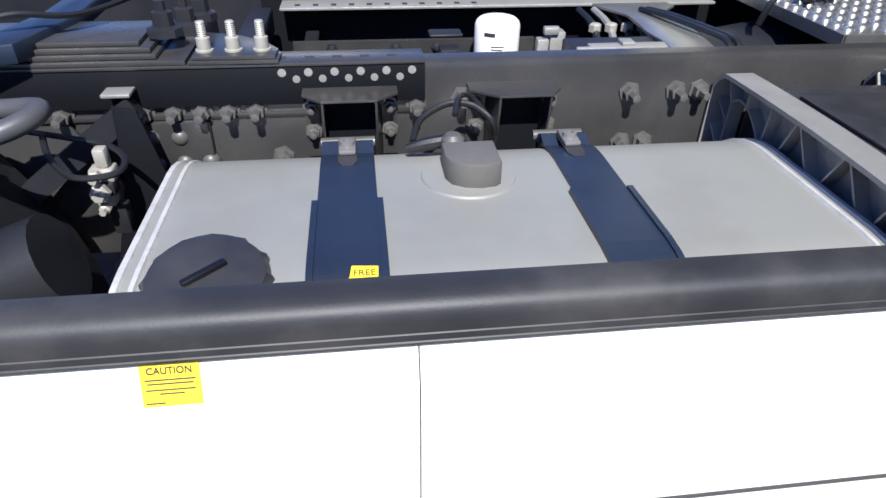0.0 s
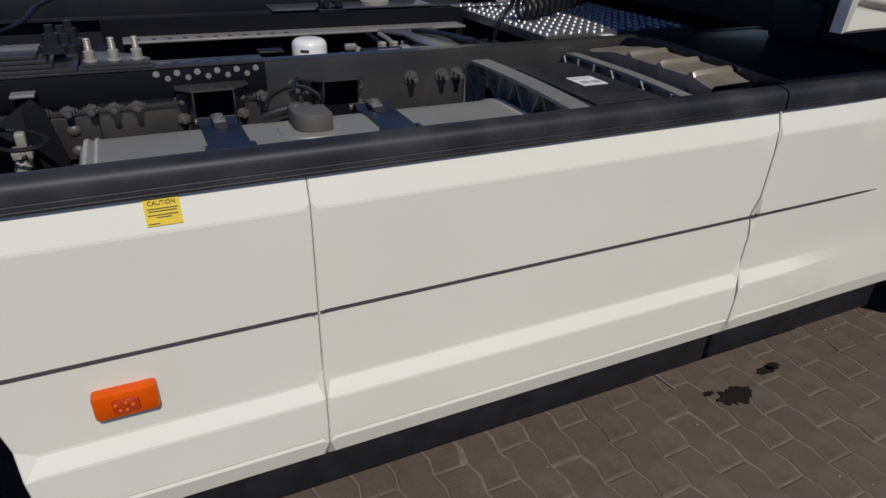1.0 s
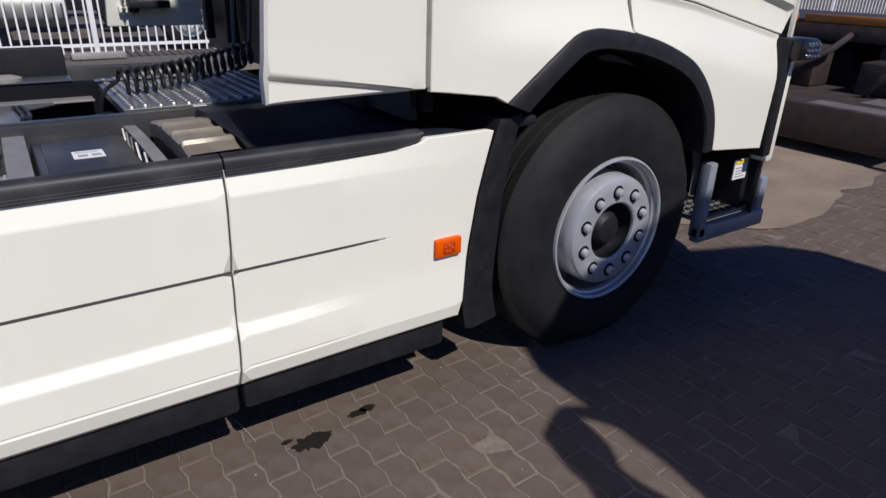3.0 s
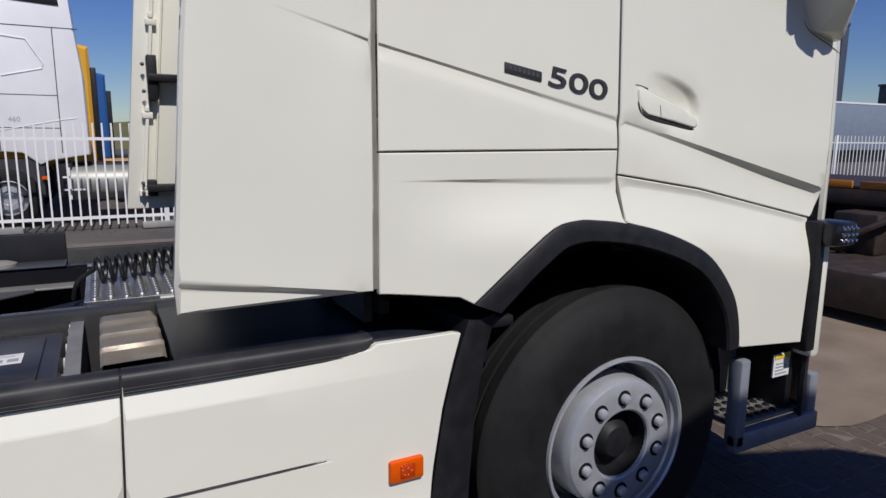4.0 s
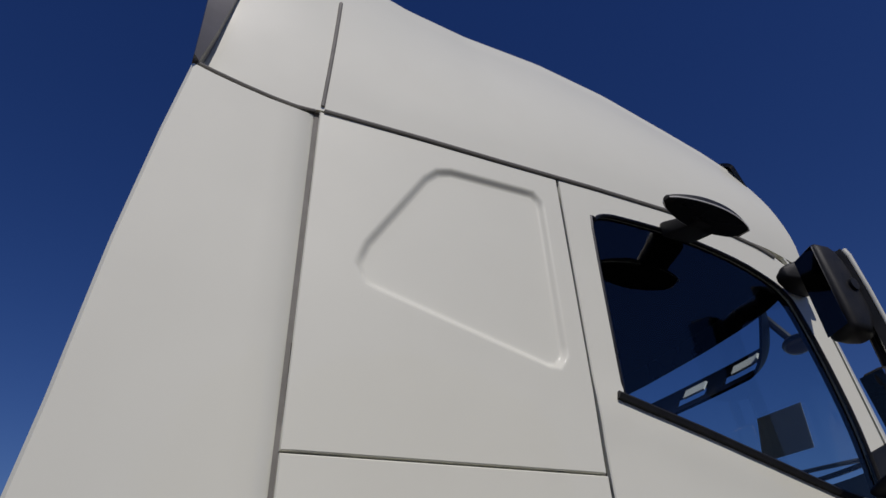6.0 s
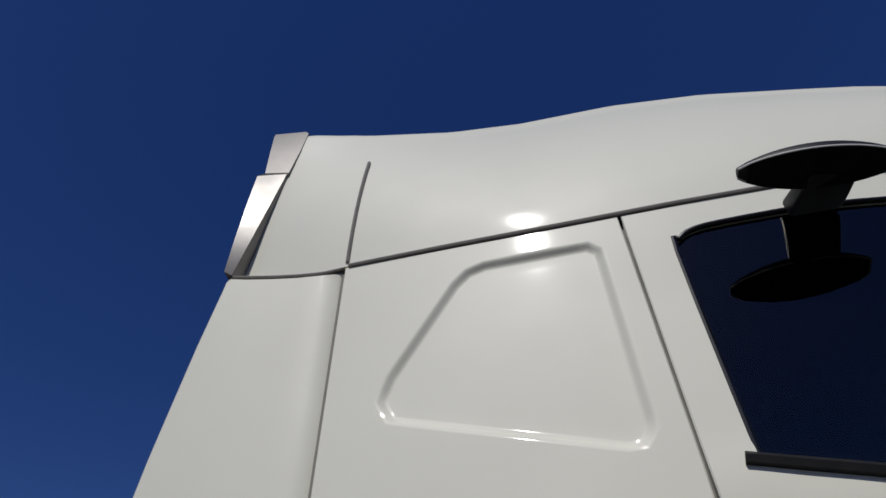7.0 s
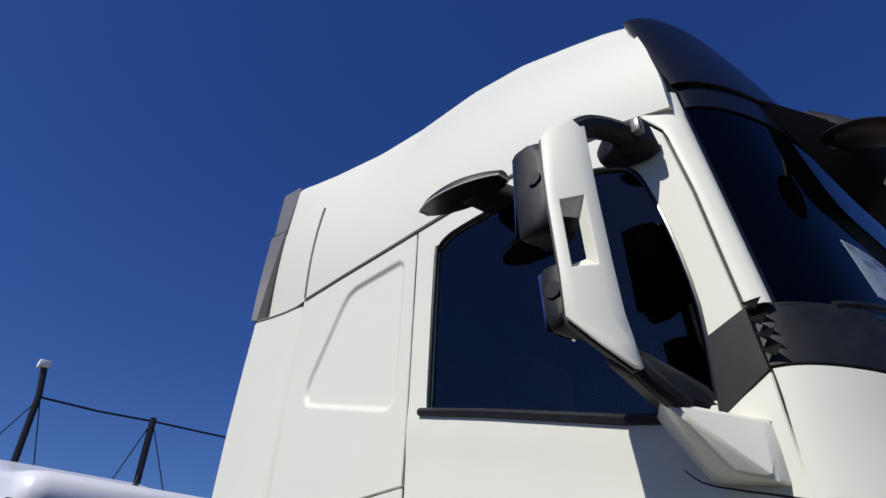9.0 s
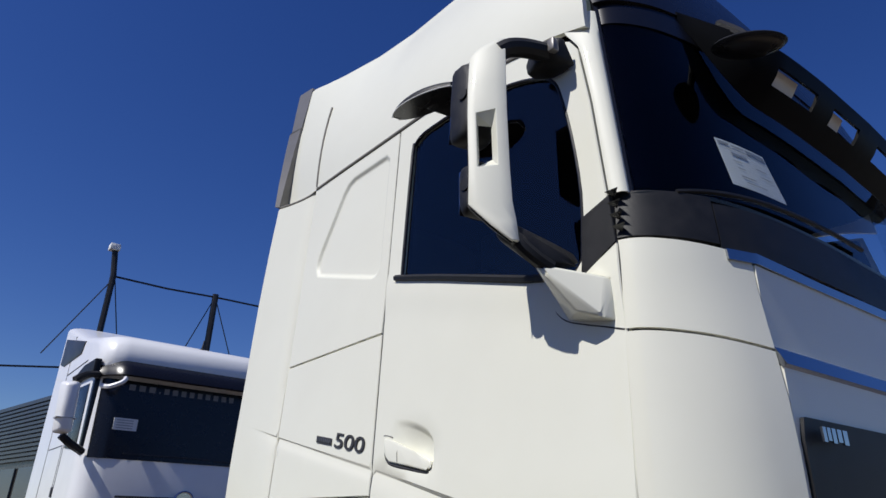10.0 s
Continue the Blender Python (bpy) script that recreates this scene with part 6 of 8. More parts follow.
def behind_tank():
    # slanted bars, hose loop and valve ahead of the rear wheel
    part("support_bar", prism(bmesh.new(), [(-3.285, 0.70), (-3.205, 0.73), (-3.165, 0.92), (-3.185, 1.45), (-3.245, 1.45), (-3.235, 0.95)], 1.010, 1.045, "z", 0.004), STRAP, truck, "black bar crossing the rail, tinted sky blue")
    bm = bmesh.new()
    a, b = Vector((-3.035, 0.735, 0.930)), Vector((-3.42, 0.64, 0.66))
    loft(bm, [[p + Vector((-0.010, 0.012, 0.018)), p + Vector((-0.010, -0.014, 0.018)), p + Vector((0.010, -0.014, -0.018)), p + Vector((0.010, 0.012, -0.018))] for p in (a, b)], close=True, caps=True)
    bmesh.ops.recalc_face_normals(bm, faces=bm.faces[:])
    arm = part("support_arm", bm, FRAME_DARK, truck, "dark slanted support arm", smooth=False)
    part("arm_plate", boxes((-3.085, -3.035, 0.715, 0.757, 0.950, 0.957), bev=0.002), CAST, arm)
    # one black plate drawn as an edge-on bracket together with its shadow
    part("side_plate", prism(bmesh.new(), [(-3.062, 0.945), (-3.022, 0.935), (-2.995, 0.80), (-3.01, 0.66), (-3.10, 0.50), (-3.13, 0.62), (-3.075, 0.80)], 0.690, 0.698, "y", 0.002), ANGLE_BLACK, truck)
    part("web_plate", prism(bmesh.new(), [(-3.30, 0.88), (-3.17, 0.885), (-3.12, 0.80), (-3.09, 0.72), (-3.12, 0.60), (-3.30, 0.60)], 0.757, 0.763, "y", 0.001), FRAME, truck)
    bm = bmesh.new()
    loopp = [(-3.205 + 0.092 * math.cos(a), 0.548 + 0.060 * math.sin(a), 0.985 + 0.008 * math.cos(2 * a)) for a in np.linspace(-2.6, 2.5, 30)]
    loopp = [(-3.42, 0.50, 0.97), (-3.36, 0.49, 0.98)] + loopp + [(-3.34, 0.62, 0.98), (-3.42, 0.64, 0.96)]
    tube(bm, spline(loopp, 2), 0.0165, 12)
    part("air_hose", bm, mat("grey_hose", (0.07, 0.07, 0.074), 0.45, 0, 0.2, 20, bump=0.1), truck, "thick grey hose in a loop")
    bm = bmesh.new()
    tube(bm, spline([(-3.26, 0.66, 0.93), (-3.198, 0.683, 0.905), (-3.120, 0.650, 0.905), (-3.062, 0.630, 0.900), (-3.018, 0.575, 0.900), (-3.022, 0.530, 0.895), (-3.080, 0.522, 0.895), (-3.135, 0.580, 0.90), (-3.175, 0.66, 0.905)], 7), 0.0055, 8)
    part("thin_cable", bm, CABLE, truck)
    bm = bmesh.new()
    tube(bm, spline([(-3.30, 0.78, 1.06), (-3.22, 0.80, 1.075), (-3.14, 0.86, 1.06), (-3.06, 0.98, 1.07), (-3.03, 1.10, 1.09), (-2.99, 1.20, 1.10)], 7), 0.006, 6)
    part("thin_cable", bm, CABLE, truck)
    v = part("level_valve", boxes((-3.094, -3.052, 0.595, 0.63, 0.845, 0.870), (-3.080, -3.058, 0.60, 0.625, 0.870, 0.905), (-3.096, -3.064, 0.60, 0.63, 0.795, 0.825), bev=0.006), STEEL, truck, "small zinc plated valve")
    for z, r in ((0.866, 0.012), (0.835, 0.017), (0.805, 0.010)):
        bm = bmesh.new()
        lathe(bm, [(0.0, 0.0), (r, 0.0), (r, 0.010), (r * 0.6, 0.012), (r * 0.6, 0.022), (0.0, 0.022)], Matrix.Translation((-3.075, 0.585, z)) @ OUT, 6)
        part("valve_fitting", bm, STEEL, v, smooth=False)
    part("valve_body", boxes((-3.09, -3.055, 0.59, 0.62, 0.822, 0.848), bev=0.004), BLACK, v)
    part("valve_port", boxes((-3.08, -3.05, 0.60, 0.63, 0.74, 0.796), bev=0.004), BLACK, v)
    bm = bmesh.new()
    tube(bm, [(-3.40, 0.40, 0.70), (-3.10, 0.44, 0.80)], 0.075, 20)
    part("air_cylinder", bm, FRAME_DARK, truck, "dark air cylinder by the rear wheel")


# the blue in this black paints the sky mirrored on the cover
COVER = mat("blue_black_cover", (0.010, 0.013, 0.022), 0.30, 0, 0.3, 3.0, bump=0.03, bscale=40, stain=0.35, stain_scale=4.0, stain_color=(0.035, 0.036, 0.040))


def boxes_ahead():
    # black additive tank between two cast arches
    bm = bmesh.new()
    rows = [[(x, y, z) for y, z in rounded(0.10 - d, 0.74 + d, 0.30 - d, 0.945 + d, 0.075, 6)] for x, d in ((-1.850, -0.03), (-1.842, -0.004), (-1.835, 0.0), (-1.60, 0.0), (-1.59, -0.004), (-1.58, -0.03))]
    loft(bm, rows, close=True, caps=True)
    bmesh.ops.recalc_face_normals(bm, faces=bm.faces[:])
    t = part("additive_tank", bm, DUSTY, truck, "black plastic additive tank with a white label")
    part("raised_panel", boxes((-1.82, -1.63, 0.24, 0.62, 0.9455, 0.953), bev=0.003), DUSTY, t)
    lab = part("tank_label", boxes((-1.752, -1.672, 0.385, 0.470, 0.9535, 0.9545)), PAPER, t, "white printed label")
    for r in ((-1.745, -1.68, 0.455, 0.458), (-1.745, -1.69, 0.445, 0.448), (-1.74, -1.715, 0.40, 0.425), (-1.705, -1.68, 0.40, 0.425)):
        part("print_bar", boxes((*r, 0.9547, 0.9552)), PRINT_GREY, lab)
    for x0, x1 in ((-1.912, -1.854), (-1.572, -1.535)):
        outer = [(0.766, 0.70), (0.766, 0.90), (0.758, 0.936), (0.738, 0.954), (0.70, 0.960), (0.45, 0.962), (0.24, 0.955), (0.16, 0.945), (0.115, 0.915), (0.095, 0.86), (0.09, 0.70)]
        gap = [(0.715, 0.70), (0.715, 0.885), (0.705, 0.912), (0.68, 0.922), (0.645, 0.912), (0.60, 0.875), (0.565, 0.81), (0.55, 0.70)]
        xm = x1 - 0.012
        bm = bmesh.new()
        prism(bm, outer + gap[::-1], xm - 0.004, xm + 0.004, "x")
        a = part("cast_arch", bm, CAST, truck, "rough cast aluminium arch bracket", smooth=False)
        bm = bmesh.new()
        path = [tuple(p)[:2] for p in spline([(q[0], q[1], 0) for q in outer], 3)]
        nin = [(y + (0.43 - y) * 0.012, z - 0.008) for y, z in path]
        loft(bm, [[(x0, *p) for p in path], [(x1, *p) for p in path], [(x1, *p) for p in nin], [(x0, *p) for p in nin], [(x0, *p) for p in path]])
        bmesh.ops.recalc_face_normals(bm, faces=bm.faces[:])
        part("flange", bm, CAST, a, sharp=50)
        bm = bmesh.new()
        gp = [tuple(p)[:2] for p in spline([(q[0], q[1], 0) for q in gap], 3)]
        loft(bm, [[(xm - 0.028, *p) for p in gp], [(xm, *p) for p in gp]])
        bm.normal_update()
        part("inner_lip", thicken(bm, 0.004), CAST, a)
        for (ya, za), (yb, zb) in (((0.762, 0.90), (0.718, 0.87)), ((0.764, 0.84), (0.718, 0.80)), ((0.735, 0.95), (0.71, 0.905)), ((0.66, 0.955), (0.655, 0.915)), ((0.58, 0.955), (0.585, 0.85)), ((0.50, 0.955), (0.54, 0.86)), ((0.50, 0.955), (0.43, 0.86)), ((0.37, 0.955), (0.42, 0.86)), ((0.37, 0.955), (0.30, 0.86)), ((0.25, 0.95), (0.29, 0.86)), ((0.17, 0.94), (0.20, 0.84))):
            bm = bmesh.new()
            p, q = Vector((0, ya, za)), Vector((0, yb, zb))
            d = (q - p).normalized()
            n = Vector((0, -d.z, d.y)) * 0.002
            u, w = Vector((xm - 0.030, 0, 0)), Vector((xm - 0.003, 0, 0))
            loft(bm, [[r + u - n, r + u + n, r + w + n, r + w - n] for r in (p, q)], close=True, caps=True)
            bmesh.ops.recalc_face_normals(bm, faces=bm.faces[:])
            part("rib", bm, CAST, a, smooth=False)
    # aluminium heat shield with ridges
    bm = bmesh.new()
    rows = []
    for y in np.linspace(0.20, 0.72, 64):
        z = 0.975 + 0.014 * smoothstep(0.20, 0.28, y) - 0.02 * smoothstep(0.58, 0.72, y)
        for c in (0.28, 0.40, 0.53):
            z += 0.011 * smoothstep(0.013, 0.004, abs(y - c))
        rows.append([(-1.492, y, z - 0.05), (-1.490, y, z - 0.006), (-1.482, y, z), (-1.345, y + 0.01, z), (-1.337, y + 0.01, z - 0.006), (-1.335, y + 0.01, z - 0.05)])
    loft(bm, rows)
    bmesh.ops.recalc_face_normals(bm, faces=bm.faces[:])
    part("heat_shield", bm, mat("dusty_shield_metal", (0.33, 0.29, 0.23), 0.42, 0.4, 0.25, 8, bump=0.12, bscale=90, stain=0.7, stain_scale=6, stain_color=(0.19, 0.155, 0.11)), truck, "dusty ridged aluminium heat shield")
    part("shield_pad", boxes((-1.487, -1.34, 0.13, 0.73, 0.60, 0.955), bev=0.01), FRAME_DARK, truck)
    part("air_tank_cover", loft(bmesh.new(), [[(x, y, z - 0.02 * smoothstep(-0.75, -0.56, x)) for y, z in ((0.07, 0.90), (0.07, 0.972), (0.078, 0.984), (0.10, 0.990), (0.30, 0.998), (0.60, 1.000), (0.74, 0.992), (0.765, 0.975), (0.765, 0.90))] for x in np.linspace(-1.328, -0.56, 14)], close=True, caps=True), COVER, truck, "smooth black cover under the deflector", sharp=60)
    # tread deck
    dk = part("deck_plate", boxes((-1.53, -0.86, 0.92, 1.66, 0.972, 0.976), (-1.535, -0.86, 0.912, 0.92, 0.945, 0.976), (-1.537, -1.53, 0.912, 1.66, 0.945, 0.976), bev=0.001), DECK, truck, "shiny punched metal deck plate behind the cab", smooth=False)
    sd = None
    for i in range(13):
        for j in range(17):
            m = Matrix.Translation((-1.505 + 0.05 * i, 0.95 + 0.042 * j + (0.021 if i % 2 else 0.0), 0.976))
            if sd is None:
                bm = bmesh.new()
                lathe(bm, [(0.017, 0.0), (0.0145, 0.006), (0.011, 0.008), (0.008, 0.007), (0.007, 0.001), (0.0, 0.001)], None, 12)
                sd = part("tread_stud", bm, DECK, dk)
                sd.matrix_basis = m
            else:
                again(sd, m)
    part("deck_tab", boxes((-1.30, -1.25, 0.885, 0.915, 0.955, 0.97), bev=0.002), PAPER, dk)
    # spiral air lines
    for y0, n in ((1.16, 17),):
        bm = bmesh.new()
        pts = []
        for k in range(n * 12):
            t = k / (n * 12)
            a = 2 * math.pi * k / 12
            c = Vector((-1.50 + 0.60 * t, y0 + 0.25 * t, 1.035 + 0.06 * t * t))
            pts.append(c + Vector((0, 0.046 * math.cos(a), 0.046 * math.sin(a))))
        pts += [Vector(p) for p in spline([tuple(pts[-1]), (-0.88, 1.45, 1.25), (-0.86, 1.45, 1.6), (-0.84, 1.42, 2.0)], 6)][1:]
        pre = [Vector(p) for p in spline([(-1.58, 1.18, 0.93), (-1.56, 1.17, 1.0), tuple(pts[0])], 5)][:-1]
        tube(bm, pre + pts, 0.0085, 7)
        part("spiral_air_line", bm, CABLE, truck, "black spiral air line on the deck")
    bm = bmesh.new()
    for o in range(3):
        tube(bm, spline([(-0.95 + 0.03 * o, 1.5 + 0.05 * o, 1.0), (-0.92, 1.55, 1.3), (-0.90 + 0.02 * o, 1.52 + 0.05 * o, 1.7), (-0.85, 1.5 + 0.05 * o, 2.3)], 6), 0.014, 8)
    part("cab_hose", bm, CABLE, truck)
    part("cab_back_panel", boxes((-0.83, -0.805, 0.12, 2.38, 1.02, 3.0)), BLACK, truck)
    part("back_ladder_rail", boxes((-0.90, -0.86, 1.75, 1.80, 1.1, 2.9), (-0.93, -0.89, 2.00, 2.05, 1.1, 2.9), bev=0.005), BLACK, truck)


chassis()
fuel_tank()
behind_tank()
boxes_ahead()


# ---- mirrors, badge and handle ----
def hull(points, bev=0.0, seg=3):
    bm = bmesh.new()
    for p in points:
        bm.verts.new(p)
    bmesh.ops.convex_hull(bm, input=bm.verts[:])
    bmesh.ops.delete(bm, geom=[v for v in bm.verts if not v.link_faces], context="VERTS")
    bmesh.ops.dissolve_limit(bm, angle_limit=radians(2), verts=bm.verts[:], edges=bm.edges[:])
    if bev:
        bmesh.ops.bevel(bm, geom=bm.edges[:], offset=bev, segments=seg, profile=0.5, affect="EDGES")
    return bm


def blob(c, r, rot=(0, 0, 0), cut=None, n=24):
    bm = bmesh.new()
    m = Matrix.Translation(c) @ Euler([radians(a) for a in rot]).to_matrix().to_4x4() @ Matrix.Diagonal((*r, 1))
    bmesh.ops.create_uvsphere(bm, u_segments=n, v_segments=n // 2, radius=1.0, matrix=m)
    return bm


def mirror_set():
    mir = part("wing_mirror", hull([(0.79, -0.015, 2.835), (0.79, 0.03, 2.80), (0.80, -0.018, 2.79), (0.862, -0.055, 2.862), (0.955, -0.01, 2.862), (0.958, 0.045, 2.76), (0.862, 0.04, 2.765), (0.858, -0.05, 2.772), (0.93, -0.05, 2.785)], 0.010), BLACK, truck, "tall black mirror set with a white outer cover")
    # pale block stands in for the sun's glint on the mount
    part("mount_plate", boxes((0.925, 0.952, -0.058, -0.03, 2.785, 2.832), bev=0.006), TRIM_SATIN, mir)
    # white cover: rows down its height of (outer edge, front edge)
    edge = [((0.776, -0.232, 2.772), (0.864, -0.180, 2.815)), ((0.768, -0.246, 2.74), (0.870, -0.184, 2.79)), ((0.775, -0.258, 2.62), (0.876, -0.190, 2.64)), ((0.782, -0.264, 2.515), (0.880, -0.193, 2.535)), ((0.796, -0.270, 2.33), (0.890, -0.196, 2.34)), ((0.802, -0.276, 2.215), (0.896, -0.194, 2.225)), ((0.850, -0.240, 2.150), (0.902, -0.186, 2.165)), ((0.892, -0.205, 2.098), (0.908, -0.184, 2.104))]
    nrm = Vector((0.75, -0.62, 0.05))
    cols = (0.0, 0.22, 0.70, 1.0)

    def face(i, f):
        a, b = Vector(edge[i][0]) + Vector((0.014, -0.010, 0)), Vector(edge[i][1])
        return a.lerp(b, f) + nrm * 0.012 * math.sin(math.pi * f)
    bm = bmesh.new()
    grid = [[bm.verts.new(face(i, f)) for f in cols] for i in range(len(edge))]
    for i in range(len(edge) - 1):
        for j in range(3):
            if not (i == 3 and j == 1):
                bm.faces.new((grid[i][j], grid[i][j + 1], grid[i + 1][j + 1], grid[i + 1][j]))
    bm.normal_update()
    if sum(f.normal.x for f in bm.faces) < 0:
        bmesh.ops.reverse_faces(bm, faces=bm.faces[:])
    thicken(bm, 0.012)
    bmesh.ops.bevel(bm, geom=[e for e in bm.edges if e.is_manifold and e.calc_face_angle(0) > radians(50)], offset=0.004, segments=2, profile=0.5, affect="EDGES")
    cover = part("mirror_cover", bm, WHITE, mir, "white mirror cover with a slot")
    bm = bmesh.new()
    back = [[bm.verts.new(face(i, f) - nrm * 0.0145) for f in cols] for i in range(len(edge))]
    for i in range(len(edge) - 1):
        for j in range(3):
            if not (i == 3 and j == 1):
                bm.faces.new((back[i][j], back[i][j + 1], back[i + 1][j + 1], back[i + 1][j]))
    bm.normal_update()
    if sum(f.normal.x for f in bm.faces) < 0:
        bmesh.ops.reverse_faces(bm, faces=bm.faces[:])
    part("cover_backing", thicken(bm, 0.028), BLACK, cover, "black backing of the cover")
    # sloping sides of the slot
    o = [face(3, cols[1]), face(3, cols[2]), face(4, cols[2]), face(4, cols[1])]
    c = sum(o, Vector()) / 4
    inn = [c + (p - c) * k - nrm * 0.035 for p, k in zip(o, (0.75, 0.60, 0.60, 0.75))]
    bm = bmesh.new()
    loft(bm, [[p - nrm * 0.004 for p in o], inn], close=True)
    bmesh.ops.recalc_face_normals(bm, faces=bm.faces[:])
    part("slot_side", bm, WHITE, cover, smooth=False)
    # housings
    up = part("mirror_housing", hull([(0.660, -0.232, 2.778), (0.690, -0.125, 2.770), (0.676, -0.250, 2.475), (0.705, -0.140, 2.470), (0.770, -0.240, 2.775), (0.805, -0.155, 2.765), (0.790, -0.258, 2.475), (0.815, -0.165, 2.475), (0.665, -0.245, 2.62), (0.812, -0.205, 2.62)], 0.024, 3), BLACK, mir, "black upper mirror housing")
    part("mirror_glass", hull([(0.662, -0.222, 2.762), (0.686, -0.138, 2.756), (0.668, -0.238, 2.495), (0.692, -0.152, 2.490), (0.672, -0.222, 2.762), (0.694, -0.138, 2.756)], 0.0), MIRROR, up, smooth=False)
    lo = part("mirror_housing", hull([(0.722, -0.252, 2.380), (0.748, -0.150, 2.382), (0.745, -0.268, 2.205), (0.762, -0.165, 2.205), (0.815, -0.255, 2.375), (0.83, -0.17, 2.375), (0.805, -0.262, 2.225), (0.82, -0.175, 2.225)], 0.022, 3), BLACK, mir, "black lower mirror housing")
    part("mirror_glass", hull([(0.727, -0.244, 2.366), (0.744, -0.162, 2.368), (0.744, -0.256, 2.218), (0.757, -0.175, 2.216), (0.737, -0.244, 2.366), (0.752, -0.162, 2.368)], 0.0), MIRROR, lo, smooth=False)
    for p, q in (((0.745, -0.22, 2.63), (0.748, -0.255, 2.63)), ((0.775, -0.23, 2.30), (0.777, -0.266, 2.30))):
        bm = bmesh.new()
        tube(bm, [p, q], 0.019, 16)
        part("pivot_boss", bm, BLACK, mir)
    # arms
    bm = bmesh.new()
    tube(bm, spline([(0.838, -0.185, 2.768), (0.858, -0.155, 2.790), (0.882, -0.10, 2.802), (0.905, -0.03, 2.806)], 5), 0.031, 10)
    part("upper_arm", bm, BLACK, mir)
    bm = bmesh.new()
    tube(bm, spline([(0.83, -0.180, 2.79), (0.842, -0.186, 2.60), (0.855, -0.190, 2.35), (0.870, -0.190, 2.18), (0.892, -0.175, 2.115), (0.912, -0.14, 2.075), (0.925, -0.09, 2.050)], 5), [0.014] * 16 + [0.018] * 4 + [0.022] * 11, 10)
    part("mirror_frame", bm, BLACK, mir)
    part("lower_arm", hull([(0.835, -0.222, 2.20), (0.882, -0.20, 2.17), (0.902, -0.184, 2.11), (0.885, -0.20, 2.10), (0.84, -0.205, 2.13), (0.93, -0.125, 2.062), (0.865, -0.13, 2.085), (0.975, -0.02, 2.058), (0.84, -0.005, 2.105), (0.95, -0.02, 2.105), (0.83, -0.01, 2.085)], 0.008, 2), BLACK, mir, "black lower arm over the white foot", sharp=35)
    part("arm_foot", hull([(0.80, 0.03, 2.085), (0.818, 0.0, 2.075), (0.885, -0.115, 2.068), (0.915, -0.140, 2.052), (1.03, 0.0, 2.020), (1.04, 0.03, 2.020), (1.042, 0.03, 1.90), (1.032, -0.025, 1.905), (0.975, -0.055, 1.925), (0.88, 0.03, 1.945), (0.905, 0.0, 1.928)], 0.007, 3), WHITE, mir, "white mirror foot on the door corner", sharp=30)
    # kerb mirror above the door: a dome that runs out to a point at its rear
    bm = bmesh.new()
    rows = []
    for i in range(19):
        u = i / 18
        b = 0.060 * math.sin(math.pi * (0.02 + 0.93 * u)) ** 0.6 + 0.003
        h = 0.044 * math.sin(math.pi * (0.06 + 0.80 * u)) ** 0.8
        cx, cy, cz = 0.212 + 0.325 * u, -0.140 + 0.03 * u, 2.877 - 0.026 * u
        sec = [(-1, -0.14), (-1, 0.02)] + [(-math.cos(a), 0.02 + 0.98 * math.sin(a)) for a in np.linspace(0.2, math.pi - 0.2, 13)] + [(1, 0.02), (1, -0.14)]
        rows.append([(cx, cy + b * p, cz + h * q + 0.10 * b * p) for p, q in sec])
    loft(bm, rows, close=True, caps=True)
    bmesh.ops.recalc_face_normals(bm, faces=bm.faces[:])
    km = part("kerb_mirror", bm, BLACK, truck, "black domed kerb mirror above the door window")
    bm = bmesh.new()
    loft(bm, [[Vector(p) + Vector((0, 0, d)) for p in (r[0], r[-1])] for r in rows[1:-1] for d in (-0.004,)])
    part("mirror_glass", thicken(bm, 0.003), BLACK_SMOOTH, km, smooth=False)
    bm = bmesh.new()
    tube(bm, [r[0] for r in rows] + [r[-1] for r in rows[::-1]], 0.0028, 6)
    part("rim_strip", bm, PAPER, km, "pale rim under the dome")
    part("mirror_stem", hull([(0.36, -0.11, 2.885), (0.48, -0.10, 2.89), (0.345, 0.045, 2.945), (0.475, 0.045, 2.935), (0.36, -0.11, 2.85), (0.47, -0.10, 2.852), (0.345, 0.045, 2.885), (0.465, 0.045, 2.88)], 0.01), BLACK, km)
    # front mirror and sun visor
    fm = part("front_mirror", blob((1.335, 0.41, 2.805), (0.112, 0.062, 0.017), (0, 0, 42)), BLACK, truck, "black front mirror on an arm")
    part("mirror_back", blob((1.335, 0.41, 2.796), (0.102, 0.055, 0.013), (0, 0, 42)), BLACK_SMOOTH, fm)
    bm = bmesh.new()
    tube(bm, spline([(1.33, 0.42, 2.815), (1.30, 0.46, 2.90), (1.22, 0.50, 3.02)], 5), 0.018, 8)
    part("mirror_stem", bm, BLACK, fm)

    def vis(w, t):
        """t runs from the lip below the glass's top to the outer edge."""
        s = w if w <= 1 else 2 - w
        grow_ = smoothstep(0.58, 0.80, s)
        p = Vector(screen_at(s, 3.0))
        y = p.y - 0.04 * (1 - s)
        lip = Vector((p.x - 0.002 + 0.062 * grow_, y, 3.00 - 0.29 * grow_))
        rim = Vector((p.x + 0.004 + 0.176 * grow_, y, 3.03 - 0.17 * grow_))
        q = lip.lerp(rim, t) + Vector((0.02, 0, -0.010)) * math.sin(math.pi * t) * grow_
        return Vector((q.x, q.y if w <= 1 else 2 * MID - q.y, q.z))
    bm = bmesh.new()
    ts = (0.0, 0.2, 0.40, 0.57, 0.74, 0.90, 1.0)
    ws = [0.60 + 0.80 * i / 120 for i in range(121)]
    vv = [[bm.verts.new(vis(w, t)) for t in ts] for w in ws]
